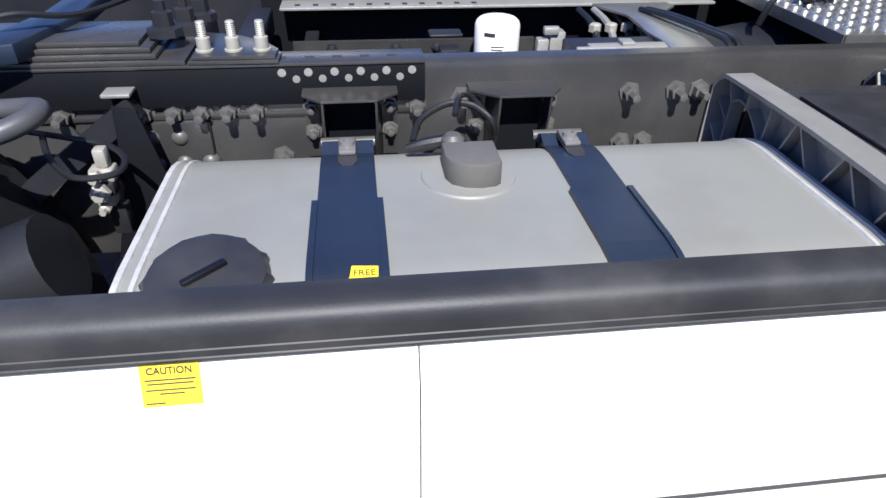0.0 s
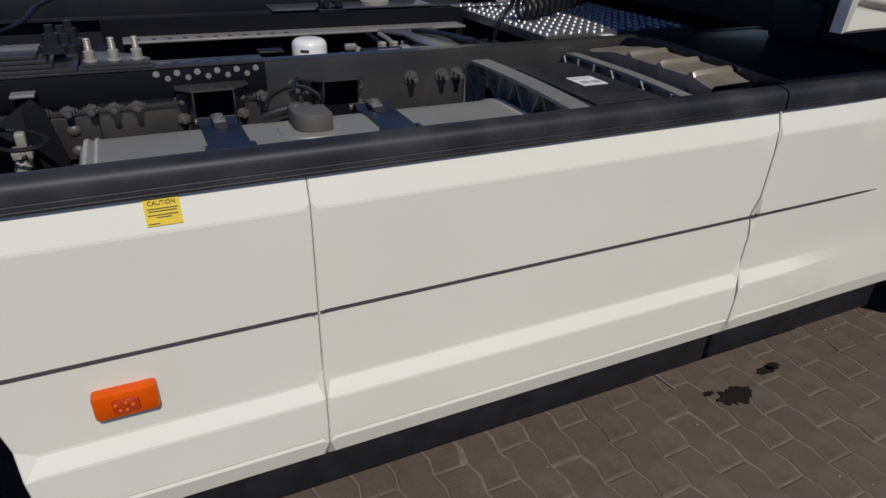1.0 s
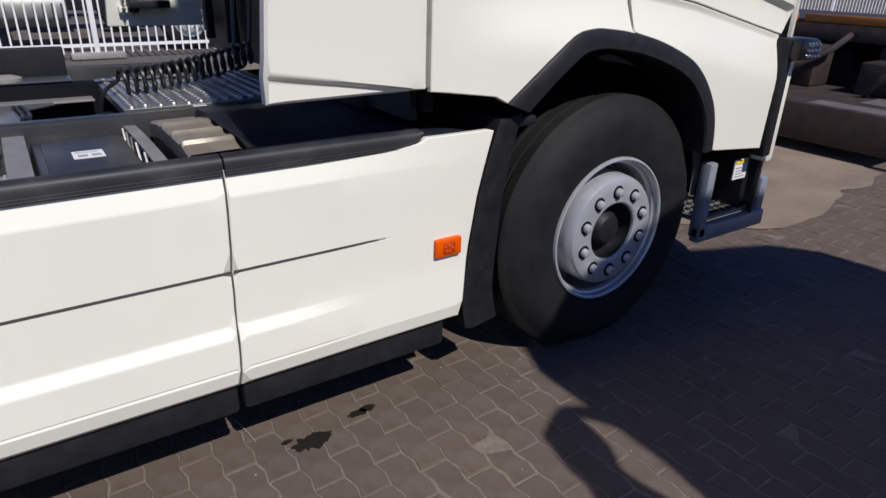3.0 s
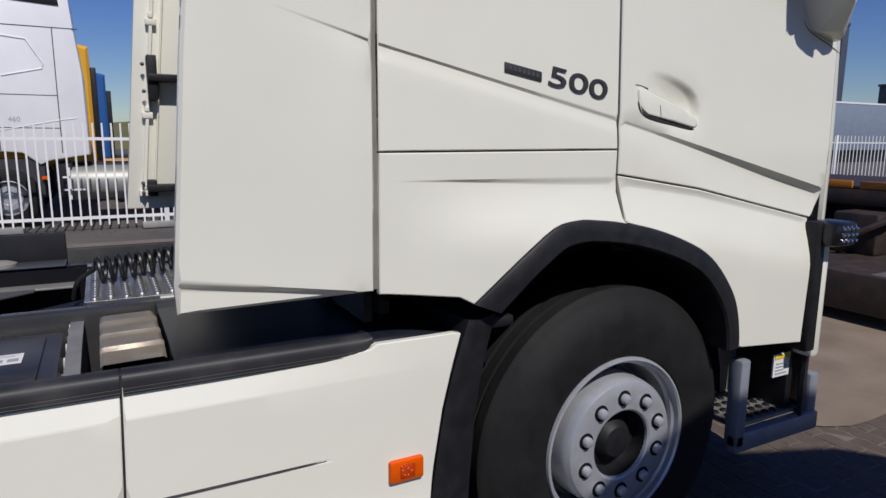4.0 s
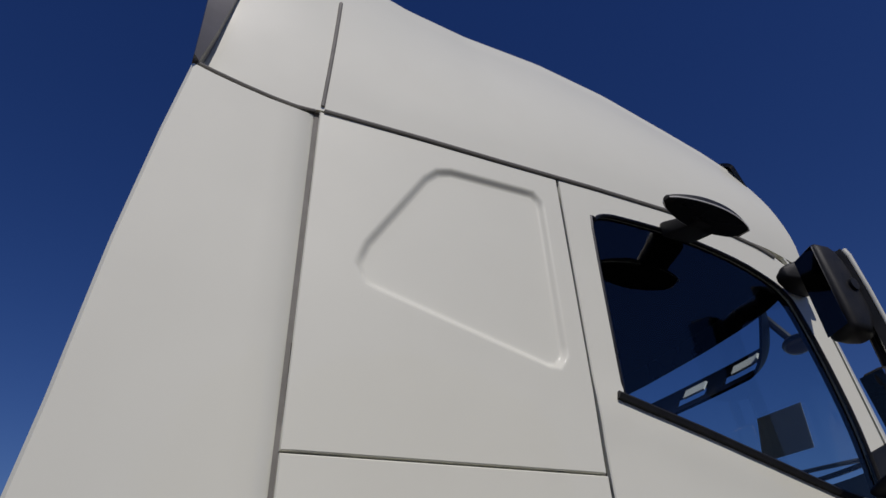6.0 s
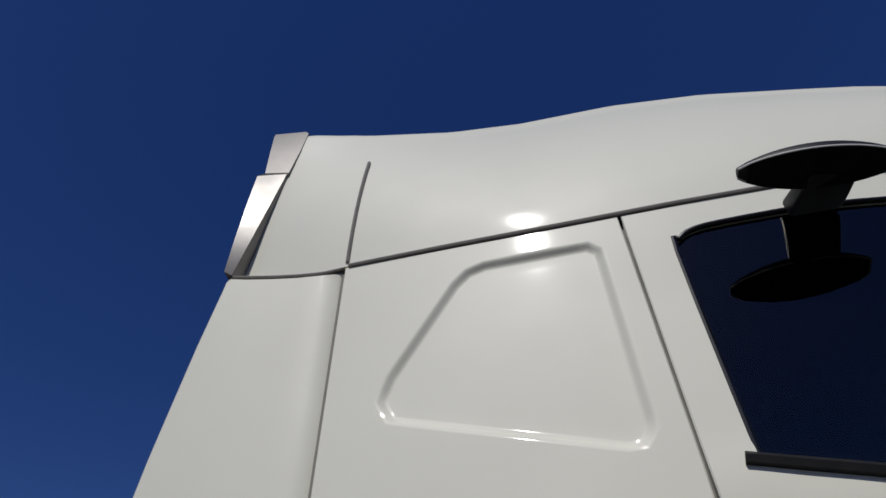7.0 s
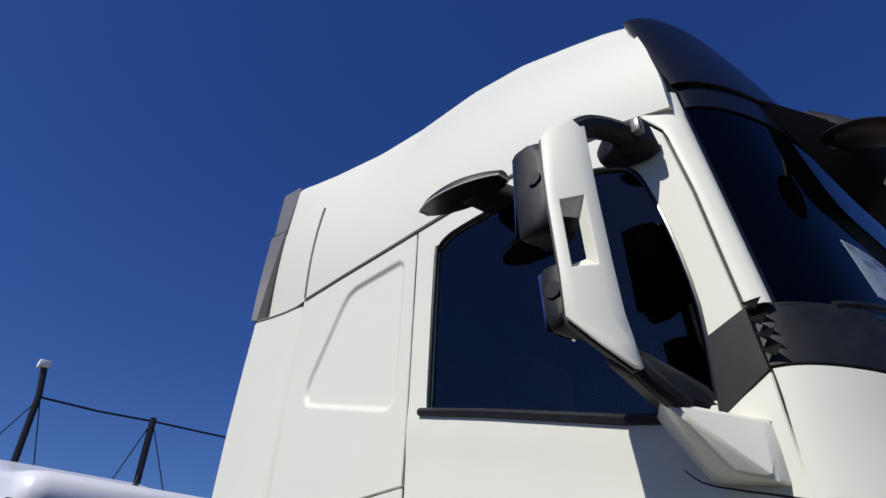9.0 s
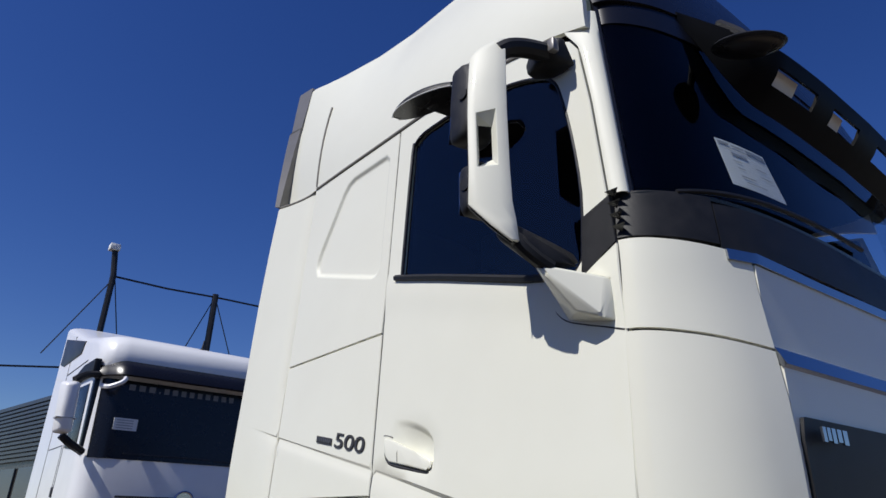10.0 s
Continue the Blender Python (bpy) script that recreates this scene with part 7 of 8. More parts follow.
    for i in range(120):
        w = min(ws[i], 2 - ws[i])
        for j in range(6):
            slot = j in (2, 3) and any(a < w < b for a, b in ((0.785, 0.885), (0.915, 0.970)))
            if not slot:
                bm.faces.new((vv[i][j], vv[i + 1][j], vv[i + 1][j + 1], vv[i][j + 1]))
    bm.normal_update()
    if sum(f.normal.x for f in bm.faces) < 0:
        bmesh.ops.reverse_faces(bm, faces=bm.faces[:])
    vz = part("sun_visor", thicken(bm, 0.012), VISOR_BLACK, truck, "black sun visor with slots")
    bm = bmesh.new()
    loft(bm, [[vis(w, 1.0) + d for w in ws] for d in (Vector((0.0, 0, 0.0)), Vector((-0.002, 0, 0.008)), Vector((-0.008, 0, 0.012)))])
    bm.normal_update()
    part("visor_top", thicken(bm, 0.008), VISOR_BLACK, vz)
    # pale strips added behind two slots so that they read bright
    for a, b in ((0.785, 0.855), (0.915, 0.95)):
        bm = bmesh.new()
        loft(bm, [[vis(w, t) + Vector((-0.02, 0, 0.022)) for w in np.linspace(a, b, 6)] for t in (0.42, 0.70)])
        bm.normal_update()
        part("visor_step", thicken(bm, 0.01), PAPER, vz)
    bm = bmesh.new()
    lathe(bm, [(0.0, 0.003), (0.026, 0.003), (0.03, 0.0)], Matrix.Translation((1.010, 0.175, 3.19)) @ Euler((radians(75), 0, radians(45))).to_matrix().to_4x4(), 24)
    part("roof_plug", bm, BLACK, truck)
    # wiper
    bm = bmesh.new()
    tube(bm, [screen_at(s, 2.262 + 0.09 * (s - 0.3), 0.018) for s in np.linspace(0.3, 0.95, 12)], 0.008, 6)
    part("wiper", bm, BLACK, truck)


def badge():
    SL = -0.168
    b = part("model_badge", boxes((-0.452, -0.326, -0.0035, 0.0, 1.705, 1.732), bev=0.0015), PRINT, truck, "dark model badge plate")
    for v in b.data.vertices:
        v.co.z += SL * (v.co.x + 0.389) + 0.0
        v.co.y += side(v.co.x, v.co.z) - 0.001
    bm = bmesh.new()
    for i in range(7):
        x = -0.440 + 0.0155 * i
        box(bm, x, x + 0.009, -0.0048, -0.003, 1.713, 1.725)
    for v in bm.verts:
        v.co.z += SL * (v.co.x + 0.389)
        v.co.y += side(v.co.x, v.co.z) - 0.001
    part("print_bar", bm, TRIM_GREY, b, smooth=False)
    for i, ch in enumerate("500"):
        cx = -0.192 + 0.0775 * (i - 1)
        t = text(ch, cx, 1.693 + SL * (cx + 0.192), 0.080, PRINT, b, slant=SL, depth=0.002, name="numeral", bold=0.0004)
        for v in t.data.vertices:
            x0 = v.co.x
            v.co.x = cx + (x0 - cx) * 1.95 + 0.16 * (v.co.z - 1.693)
            v.co.z += SL * (v.co.x - x0)
    # pull handle in its recess
    h = part("door_handle", hull([(0.040, 0.002, 1.694), (0.050, 0.000, 1.646), (0.062, -0.002, 1.628), (0.085, -0.004, 1.614), (0.20, -0.007, 1.594), (0.306, -0.004, 1.574), (0.318, 0.0, 1.582), (0.319, 0.002, 1.602), (0.25, -0.004, 1.632), (0.135, -0.003, 1.668), (0.075, 0.000, 1.688), (0.06, 0.03, 1.67), (0.30, 0.03, 1.60), (0.09, 0.03, 1.63)], 0.005), WHITE, CAB_DOOR, "white pull handle")
    bm = bmesh.new()
    tube(bm, [(0.134, side(0.134, 1.67) - 0.0035, 1.664), (0.137, -0.0052, 1.635), (0.141, -0.0056, 1.606)], 0.0011, 6)
    part("handle_gap", bm, TRIM_GREY, h)
    # dark tubes paint the shadow in the gap round the handle
    bm = bmesh.new()
    lower = spline([(0.046, 1.652, 0), (0.056, 1.630, 0), (0.082, 1.608, 0), (0.14, 1.594, 0), (0.20, 1.584, 0), (0.26, 1.573, 0), (0.318, 1.566, 0)], 4)
    tube(bm, [(p.x, side(p.x, p.y) + 0.004, p.y) for p in lower], [0.0018 + 0.0052 * math.sin(math.pi * min(1.0, 0.12 + 0.8 * i / (len(lower) - 1))) for i in range(len(lower))], 8)
    part("handle_shadow_gap", bm, PRINT, h)
    bm = bmesh.new()
    tube(bm, spline([(0.036, side(0.04, 1.70) + 0.001, 1.702), (0.06, side(0.06, 1.70) + 0.0012, 1.700), (0.09, side(0.09, 1.69) + 0.002, 1.692)], 4), 0.0022, 6)
    part("handle_shadow_gap", bm, TRIM_GREY, h)


mirror_set()
badge()


# ---- surroundings ----
def fence(y, x0, n, ang=0.0, origin=None, h=1.75):
    """A run of white palisade panels of 2.5 m."""
    f = thing("palisade_fence", (0, 0, 0), "white steel palisade fence panel on concrete feet", "fence", "palisade fence panels")
    f.location = (0, 0, 0)
    part("post", boxes((-0.04, 0.04, -0.03, 0.03, 0.0, h + 0.02), bev=0.006), FENCE, f)
    part("rail", boxes((0.04, 2.46, -0.012, 0.012, 0.18, 0.23)), FENCE, f, smooth=False)
    part("rail", boxes((0.04, 2.46, -0.012, 0.012, h - 0.28, h - 0.23)), FENCE, f, smooth=False)
    pk = None
    for k in range(18):
        m = Matrix.Translation((0.12 + 0.135 * k, -0.02, 0))
        if pk is None:
            bm = bmesh.new()
            box(bm, -0.013, 0.013, -0.006, 0.006, 0.08, h)
            pk = part("picket", bm, FENCE, f, smooth=False)
            pk.matrix_basis = m
        else:
            again(pk, m)
    part("foot", boxes((-0.40, 0.40, -0.16, 0.16, 0.0, 0.10), bev=0.02), CONCRETE, f)
    base = Matrix.Translation(origin or (x0, y, 0)) @ Euler((0, 0, radians(ang))).to_matrix().to_4x4()
    for i in range(1, n):
        copy_thing(f, base @ Matrix.Translation((2.5 * i, 0, 0)))
    f.matrix_basis = base
    return f


def cab_shape(bm, L, W, H, zb, nose=0.08):
    """A plain cab body, nose to +x."""
    rows = []
    for y, k in ((0.0, 0.06), (0.06, 0.0), (W - 0.06, 0.0), (W, 0.06)):
        rows.append([(0.0 + k, y, zb + k), (L - k, y, zb + k), (L + nose - k, y, zb + 0.9), (L - 0.02 - k, y, zb + 1.25), (L - 0.14 - k, y, H * 0.80), (L - 0.40, y, H - 0.10 - k), (L - 0.85, y, H - k), (0.35, y, H - k), (0.0 + k, y, H - 0.08 - k)])
    loft(bm, rows, close=True, caps=True)
    bmesh.ops.recalc_face_normals(bm, faces=bm.faces[:])
    return bm


def wheel_simple(name, x, y, s, parent, r=0.5):
    bm = bmesh.new()
    m = Matrix.Translation((x, y, r)) @ Euler((radians(90 * s), 0, 0)).to_matrix().to_4x4()
    lathe(bm, [(0.29, 0.0), (0.42, 0.012), (0.48, -0.015), (r, -0.05), (r, -0.26), (0.4, -0.3), (0.0, -0.3)], m, 40)
    w = part(name, bm, RUBBER, parent)
    bm = bmesh.new()
    lathe(bm, [(0.295, 0.0), (0.28, 0.004), (0.26, -0.09), (0.21, -0.08), (0.20, 0.01), (0.12, 0.015), (0.11, -0.02), (0.0, -0.01)], m, 32)
    part("rim", bm, RIM, w)
    return w


def far_trucks():
    # white cab behind the fence, nose to -x, seen at its rear half
    t = thing("parked_truck", (-2.8, 12.5, 0), "white tractor truck parked behind the palisade fence", "truck", "parked trucks")
    bm = bmesh.new()
    y0 = 11.3
    prism(bm, [(-4.6, 0.95), (-3.5, 0.95), (-3.35, 1.15), (-3.0, 1.28), (-2.6, 1.25), (-2.35, 1.05), (-2.2, 1.12), (-1.60, 1.22), (-1.62, 2.6), (-1.70, 3.35), (-1.76, 4.08), (-2.4, 4.02), (-3.2, 3.75), (-4.1, 3.5), (-4.55, 2.6)], y0, y0 + 2.45, "y", 0.04)
    body = part("cab_body", bm, WHITE_COLD, t)
    line = []
    for x0, x1, z0, z1 in ((-4.4, -1.64, 3.30, 3.315), (-2.02, -2.005, 1.25, 3.3), (-2.90, -2.885, 1.3, 3.3), (-2.9, -2.02, 2.20, 2.212), (-2.9, -2.02, 1.66, 1.672)):
        line.append((x0, x1, y0 - 0.003, y0 + 0.01, z0, z1))
    part("panel_gap", boxes(*line), PRINT, body)
    bm = bmesh.new()
    prism(bm, [(-2.85, 3.98), (-1.90, 3.86), (-1.88, 3.66), (-2.60, 3.70)], y0 - 0.02, y0 + 0.02, "y", 0.01)
    part("roof_flap", bm, BLACK, t, "dark panel on the roof's side")
    bm = bmesh.new()
    pts = [(-2.78, y0 - 0.004, 3.14), (-2.40, y0 - 0.004, 3.10), (-2.18, y0 - 0.004, 2.72), (-2.20, y0 - 0.004, 2.64), (-2.78, y0 - 0.004, 2.50)]
    tube(bm, pts, 0.012, 6)
    part("window_moulding", bm, WHITE_COLD, body)
    text("460", -2.66, 1.80, 0.115, PRINT_GREY, body, y=y0, name="numeral")
    tube_pts = [(-2.88, y0 - 0.002, 1.62), (-2.0, y0 - 0.002, 1.80), (-1.75, y0 - 0.002, 1.84)]
    part("crease", tube(bmesh.new(), tube_pts, 0.008, 6), WHITE_COLD, body)
    wheel_simple("wheel", -2.85, y0 + 0.02, 1, t)
    part("wheel_arch", boxes((-3.45, -2.3, y0 + 0.05, y0 + 0.5, 0.5, 1.15)), PRINT, t)
    bm = bmesh.new()
    m = Matrix.Translation((-1.35, y0 + 0.30, 0.72)) @ Euler((0, radians(90), 0)).to_matrix().to_4x4()
    lathe(bm, [(0.0, -0.6), (0.28, -0.6), (0.31, -0.57), (0.31, 0.57), (0.28, 0.6), (0.0, 0.6)], m, 32)
    part("side_tank", bm, ALU, t, "bright aluminium side tank")
    part("chassis_block", boxes((-2.2, 3.2, y0 + 0.6, y0 + 1.8, 0.65, 1.05), (-2.15, -1.9, y0 + 0.1, y0 + 0.7, 0.45, 1.1), bev=0.02), FRAME_DARK, t)
    part("step_frame", boxes((-2.05, -1.72, y0, y0 + 0.02, 0.60, 0.63), (-2.05, -1.72, y0, y0 + 0.02, 0.82, 0.85), (-1.96, -1.93, y0, y0 + 0.02, 0.45, 1.0), (-1.84, -1.81, y0, y0 + 0.02, 0.45, 1.0)), FENCE, t)
    part("marker_lamp", boxes((-2.35, -2.25, y0 - 0.01, y0 + 0.02, 0.80, 0.86)), AMBER, t)
    wheel_simple("wheel", 1.2, y0 + 0.02, 1, t)

    ym = mat("yellow_truck_paint", (0.75, 0.38, 0.02), 0.35, 0, 0.1, 4, coat=0.3)
    bl = mat("blue_truck_paint", (0.02, 0.10, 0.32), 0.35, 0, 0.15, 4, coat=0.3)
    for nm, m, x, y, h, lab in (("parked_truck", ym, -1.52, 15.0, 3.55, "yellow tractor truck in the row behind the fence"), ("parked_truck", bl, -1.18, 19.0, 3.30, "blue tractor truck in the row behind the fence")):
        t = thing(nm, (x - 1.2, y + 1.2, 0), lab, "truck", "parked trucks")
        bm = bmesh.new()
        cab_shape(bm, 2.1, 2.45, h, 0.9)
        for v in bm.verts:
            v.co = (x - v.co.x, y + v.co.y, v.co.z)
        bmesh.ops.reverse_faces(bm, faces=bm.faces[:])
        part("cab_body", bm, m, t, smooth=False)
        part("rear_gear", boxes((x, x + 0.12, y + 0.15, y + 2.3, 1.0, h - 0.5), bev=0.02), FRAME_DARK, t)
        part("chassis_block", boxes((x - 2.0, x + 3.4, y + 0.7, y + 1.7, 0.6, 1.0), (x + 0.3, x + 1.2, y + 0.1, y + 0.7, 0.45, 1.0), bev=0.02), m if m is ym else FRAME_DARK, t)
        wheel_simple("wheel", x - 1.3, y + 0.02, 1, t)
        wheel_simple("wheel", x + 2.2, y + 0.02, 1, t)

    # white cab parked behind, facing the same way as our truck
    t = thing("parked_truck", (-8.0, 1.5, 0), "white cab with a dark lettered windscreen parked behind", "truck", "parked trucks")
    yb, xf = 0.28, -6.6
    line = [(xf - 3.25, 0.9), (xf, 0.9), (xf + 0.03, 1.6), (xf, 2.03), (xf - 0.08, 2.95), (xf - 0.06, 3.12), (xf - 0.02, 3.22), (xf - 0.05, 3.40), (xf - 0.20, 3.535), (xf - 0.75, 3.64), (xf - 1.6, 3.80), (xf - 3.25, 4.28)]
    bm = bmesh.new()
    rows = []
    for y, k, kz in ((yb, 0.30, 0.10), (yb + 0.02, 0.20, 0.06), (yb + 0.07, 0.10, 0.03), (yb + 0.16, 0.03, 0.01), (yb + 0.30, 0.0, 0.0), (yb + 2.18, 0.0, 0.0), (yb + 2.32, 0.03, 0.01), (yb + 2.41, 0.10, 0.03), (yb + 2.46, 0.20, 0.06), (yb + 2.48, 0.30, 0.10)):
        rows.append([(x - k * (0.25 + 0.75 * smoothstep(xf - 1.2, xf - 0.3, x)) if x > xf - 2 else x, y, z - (kz if z > 3.2 else 0.0)) for x, z in line])
    loft(bm, rows, close=True, caps=True)
    bmesh.ops.recalc_face_normals(bm, faces=bm.faces[:])
    body = part("cab_body", bm, WHITE_COLD, t, sharp=50)
    bm = bmesh.new()
    loft(bm, [[(xf + 0.012 - 0.08 * (z - 2.03) / 0.92 - 0.10 * smoothstep(0.22, 0.0, min(y - yb, yb + 2.48 - y)), y, z) for y in np.linspace(yb + 0.08, yb + 2.40, 24)] for z in (2.04, 2.3, 2.6, 2.97)])
    thicken(bm, 0.01)
    ws = part("windscreen", bm, BLACK_SMOOTH, t, "dark windscreen with pale lettering")
    faint = mat("faint_lettering", (0.22, 0.22, 0.23), 0.6)
    widths = (0.075, 0.075, 0.075, 0.02, 0.06, 0.065, 0.06, 0.06, 0.06, 0.06, 0.065, 0.06, 0.06)
    y = yb + 0.38
    for w in widths:
        part("lettering_bar", boxes((xf - 0.072, xf - 0.055, y, y + w, 2.855, 2.925 if w > 0.03 else 2.875)), faint, ws, smooth=False)
        y += w + 0.045
    sheet_ = part("paper_sheet", boxes((xf - 0.03, xf - 0.012, yb + 0.28, yb + 0.55, 2.37, 2.51)), PAPER, ws)
    part("print_bar", boxes(*[(xf - 0.012, xf - 0.009, yb + 0.31, yb + 0.50, 2.39 + 0.03 * k, 2.40 + 0.03 * k) for k in range(4)]), PRINT_GREY, sheet_)
    part("wiper", boxes((xf + 0.0, xf + 0.02, yb + 0.45, yb + 1.5, 2.10, 2.115), (xf + 0.0, xf + 0.02, yb + 1.55, yb + 2.3, 2.085, 2.10)), PRINT, ws)
    # visor wrapping round the corner, with its side wing
    bm = bmesh.new()
    loft(bm, [[(xf + dx - 0.34 * smoothstep(0.30, -0.06, min(y - yb, yb + 2.48 - y)), y, z) for y in np.linspace(yb - 0.03, yb + 2.51, 40)] for dx, z in ((-0.03, 3.20), (0.12, 3.10), (0.16, 3.00), (0.13, 2.985), (-0.05, 3.03))], close=False)
    bmesh.ops.recalc_face_normals(bm, faces=bm.faces[:])
    part("sun_visor", thicken(bm, 0.02), BLACK_SMOOTH, t, "gloss black sun visor round the cab's brow")
    part("visor_wing", prism(bmesh.new(), [(xf - 0.15, 3.20), (xf - 0.15, 3.0), (xf - 0.9, 3.04), (xf - 1.45, 3.02), (xf - 1.55, 3.10), (xf - 0.8, 3.22)], yb - 0.05, yb + 0.03, "y", 0.015), BLACK, t)
    bm = bmesh.new()
    tube(bm, spline([(xf - 0.02, yb + 0.06, 2.86), (xf + 0.10, yb + 0.12, 2.84), (xf + 0.16, yb + 0.24, 2.90), (xf + 0.14, yb + 0.28, 2.96)], 5), 0.028, 8)
    part("brow_bracket", bm, WHITE_COLD, t)
    part("side_window", prism(bmesh.new(), [(xf - 0.34, 2.13), (xf - 0.40, 2.93), (xf - 1.05, 2.96), (xf - 1.05, 2.20)], yb - 0.010, yb + 0.03, "y", 0.006), BLACK_SMOOTH, t)
    part("pillar_cover", prism(bmesh.new(), [(xf - 0.16, 2.08), (xf - 0.19, 2.96), (xf - 0.30, 2.96), (xf - 0.25, 2.08)], yb + 0.005, yb + 0.10, "y", 0.01), BLACK_SMOOTH, t)
    part("panel_gap", boxes((xf - 1.16, xf - 1.145, yb - 0.004, yb + 0.02, 1.1, 3.0), (xf - 2.28, xf - 2.265, yb - 0.004, yb + 0.02, 1.0, 3.9), (xf - 2.2, xf - 1.25, yb - 0.004, yb + 0.02, 2.24, 2.25), (xf - 1.26, xf - 1.25, yb - 0.004, yb + 0.02, 1.65, 2.24), (xf - 2.27, xf - 0.9, yb - 0.004, yb + 0.02, 3.30, 3.315)), PRINT, body)
    part("door_handle", boxes((xf - 1.28, xf - 1.18, yb - 0.012, yb + 0.02, 1.62, 1.74), bev=0.01), PRINT, t)
    part("roof_side_panel", prism(bmesh.new(), [(xf - 3.10, 4.02), (xf - 1.38, 3.66), (xf - 1.50, 3.50), (xf - 2.75, 3.52), (xf - 3.10, 3.60)], yb - 0.012, yb + 0.03, "y", 0.01), DUSTY, t, "dark panel on the roof's side")
    mm = part("wing_mirror", hull([(xf + 0.06, yb - 0.40, 2.84), (xf + 0.10, yb - 0.18, 2.87), (xf + 0.06, yb - 0.36, 2.25), (xf + 0.10, yb - 0.15, 2.24), (xf + 0.22, yb - 0.34, 2.80), (xf + 0.22, yb - 0.22, 2.82), (xf + 0.22, yb - 0.31, 2.28), (xf + 0.22, yb - 0.20, 2.28)], 0.035), WHITE_COLD, t, "white wing mirror")
    part("mirror_joint", boxes((xf + 0.05, xf + 0.225, yb - 0.37, yb - 0.16, 2.42, 2.428)), PRINT_GREY, mm)
    bm = bmesh.new()
    tube(bm, spline([(xf + 0.12, yb - 0.26, 2.86), (xf + 0.08, yb - 0.16, 2.94), (xf - 0.05, yb + 0.0, 2.99), (xf - 0.25, yb + 0.03, 3.0)], 5), 0.04, 8)
    part("mirror_arm", bm, BLACK, mm)
    bm = bmesh.new()
    tube(bm, spline([(xf + 0.12, yb - 0.26, 2.24), (xf + 0.08, yb - 0.14, 2.16), (xf - 0.08, yb + 0.02, 2.10)], 5), 0.045, 8)
    part("mirror_arm", bm, BLACK, mm)
    part("front_strip", boxes((xf + 0.02, xf + 0.05, yb + 0.45, yb + 2.05, 1.615, 1.64), bev=0.006), PRINT, t)
    part("front_strip", boxes((xf + 0.02, xf + 0.05, yb + 0.40, yb + 2.10, 1.40, 1.46), bev=0.006), PRINT, t)
    bm = bmesh.new()
    lathe(bm, [(0.0, 0.02), (0.10, 0.02), (0.112, 0.03), (0.125, 0.02), (0.125, 0.0)], Matrix.Translation((xf + 0.03, yb + 1.24, 1.60)) @ Euler((0, radians(90), 0)).to_matrix().to_4x4(), 32)
    part("round_badge", bm, CHROME, t, "plain round badge")
    for yy in (yb + 0.02, yb + 2.46):
        bm = bmesh.new()
        lathe(bm, [(0.0, 0.0), (0.5, 0.0), (0.5, 0.28), (0.0, 0.28)], Matrix.Translation((xf - 0.95, yy + 0.14, 0.5)) @ Euler((radians(90), 0, 0)).to_matrix().to_4x4(), 28)
        part("wheel", bm, RUBBER, t)
    part("chassis_block", boxes((xf - 5.8, xf - 0.3, yb + 0.7, yb + 1.8, 0.55, 1.0), bev=0.02), FRAME_DARK, t)
    bm = bmesh.new()
    lathe(bm, [(0.0, 0.0), (0.07, 0.0), (0.05, 0.03), (0.02, 0.05), (0.006, 0.16), (0.0, 0.17)], Matrix.Translation((xf - 0.35, yb + 1.28, 3.54)), 10)
    part("roof_aerial", bm, BLACK, t)

    # the next truck on the camera's side: it shades the paving
    t = thing("neighbour_truck", (0.8, -4.0, 0), "dark grey tractor truck parked alongside", "truck", "parked trucks")
    gm = mat("dark_grey_truck_paint", (0.05, 0.055, 0.065), 0.3, 0, 0.1, 4, coat=0.6)
    side_line = [(-0.46, 0.62), (-0.48, 1.2), (-0.46, 2.0), (-0.43, 2.3), (-0.39, 2.7), (-0.40, 3.12), (-0.43, 3.28), (-0.38, 3.44), (-0.28, 3.60), (-0.05, 3.74), (0.45, 3.90), (1.06, 3.83), (1.62, 3.58), (1.80, 3.33), (1.85, 3.0), (1.85, 0.62)]
    bm = bmesh.new()
    prism(bm, side_line, -5.29, -2.84, "y", 0.03)
    body = part("cab_body", bm, gm, t)
    part("side_window", prism(bmesh.new(), [(-0.30, 2.05), (0.55, 2.20), (0.55, 2.85), (0.30, 2.92), (-0.20, 2.85)], -2.845, -2.83, "y", 0.003), BLACK_SMOOTH, body)
    part("door_gap", boxes((0.66, 0.672, -2.845, -2.83, 1.0, 3.0), (0.66, 1.80, -2.845, -2.83, 3.0, 3.012)), PRINT, body)
    part("grille", boxes((-0.50, -0.475, -5.0, -3.1, 0.8, 1.7), bev=0.02), PRINT, body)
    part("windscreen", prism(bmesh.new(), [(-0.47, 2.02), (-0.44, 2.30), (-0.40, 2.70), (-0.405, 2.98), (-0.38, 2.98), (-0.36, 2.02)], -5.15, -2.98, "y", 0.004), BLACK_SMOOTH, body)
    upper = [(-0.47, 2.80), (-0.55, 2.785), (-0.665, 2.70), (-0.695, 2.52), (-0.69, 2.42), (-0.54, 2.44), (-0.495, 2.54), (-0.475, 2.73)]
    lower = [(-0.695, 2.42), (-0.715, 2.34), (-0.735, 2.24), (-0.70, 2.165), (-0.62, 2.14), (-0.55, 2.145), (-0.51, 2.21), (-0.535, 2.33), (-0.545, 2.43)]
    nm = part("wing_mirror", prism(bmesh.new(), upper, -2.72, -2.665, "y", 0.018), BLACK, t, "black wing mirror")
    part("lower_mirror", prism(bmesh.new(), lower, -2.72, -2.665, "y", 0.018), BLACK, nm)
    bm = bmesh.new()
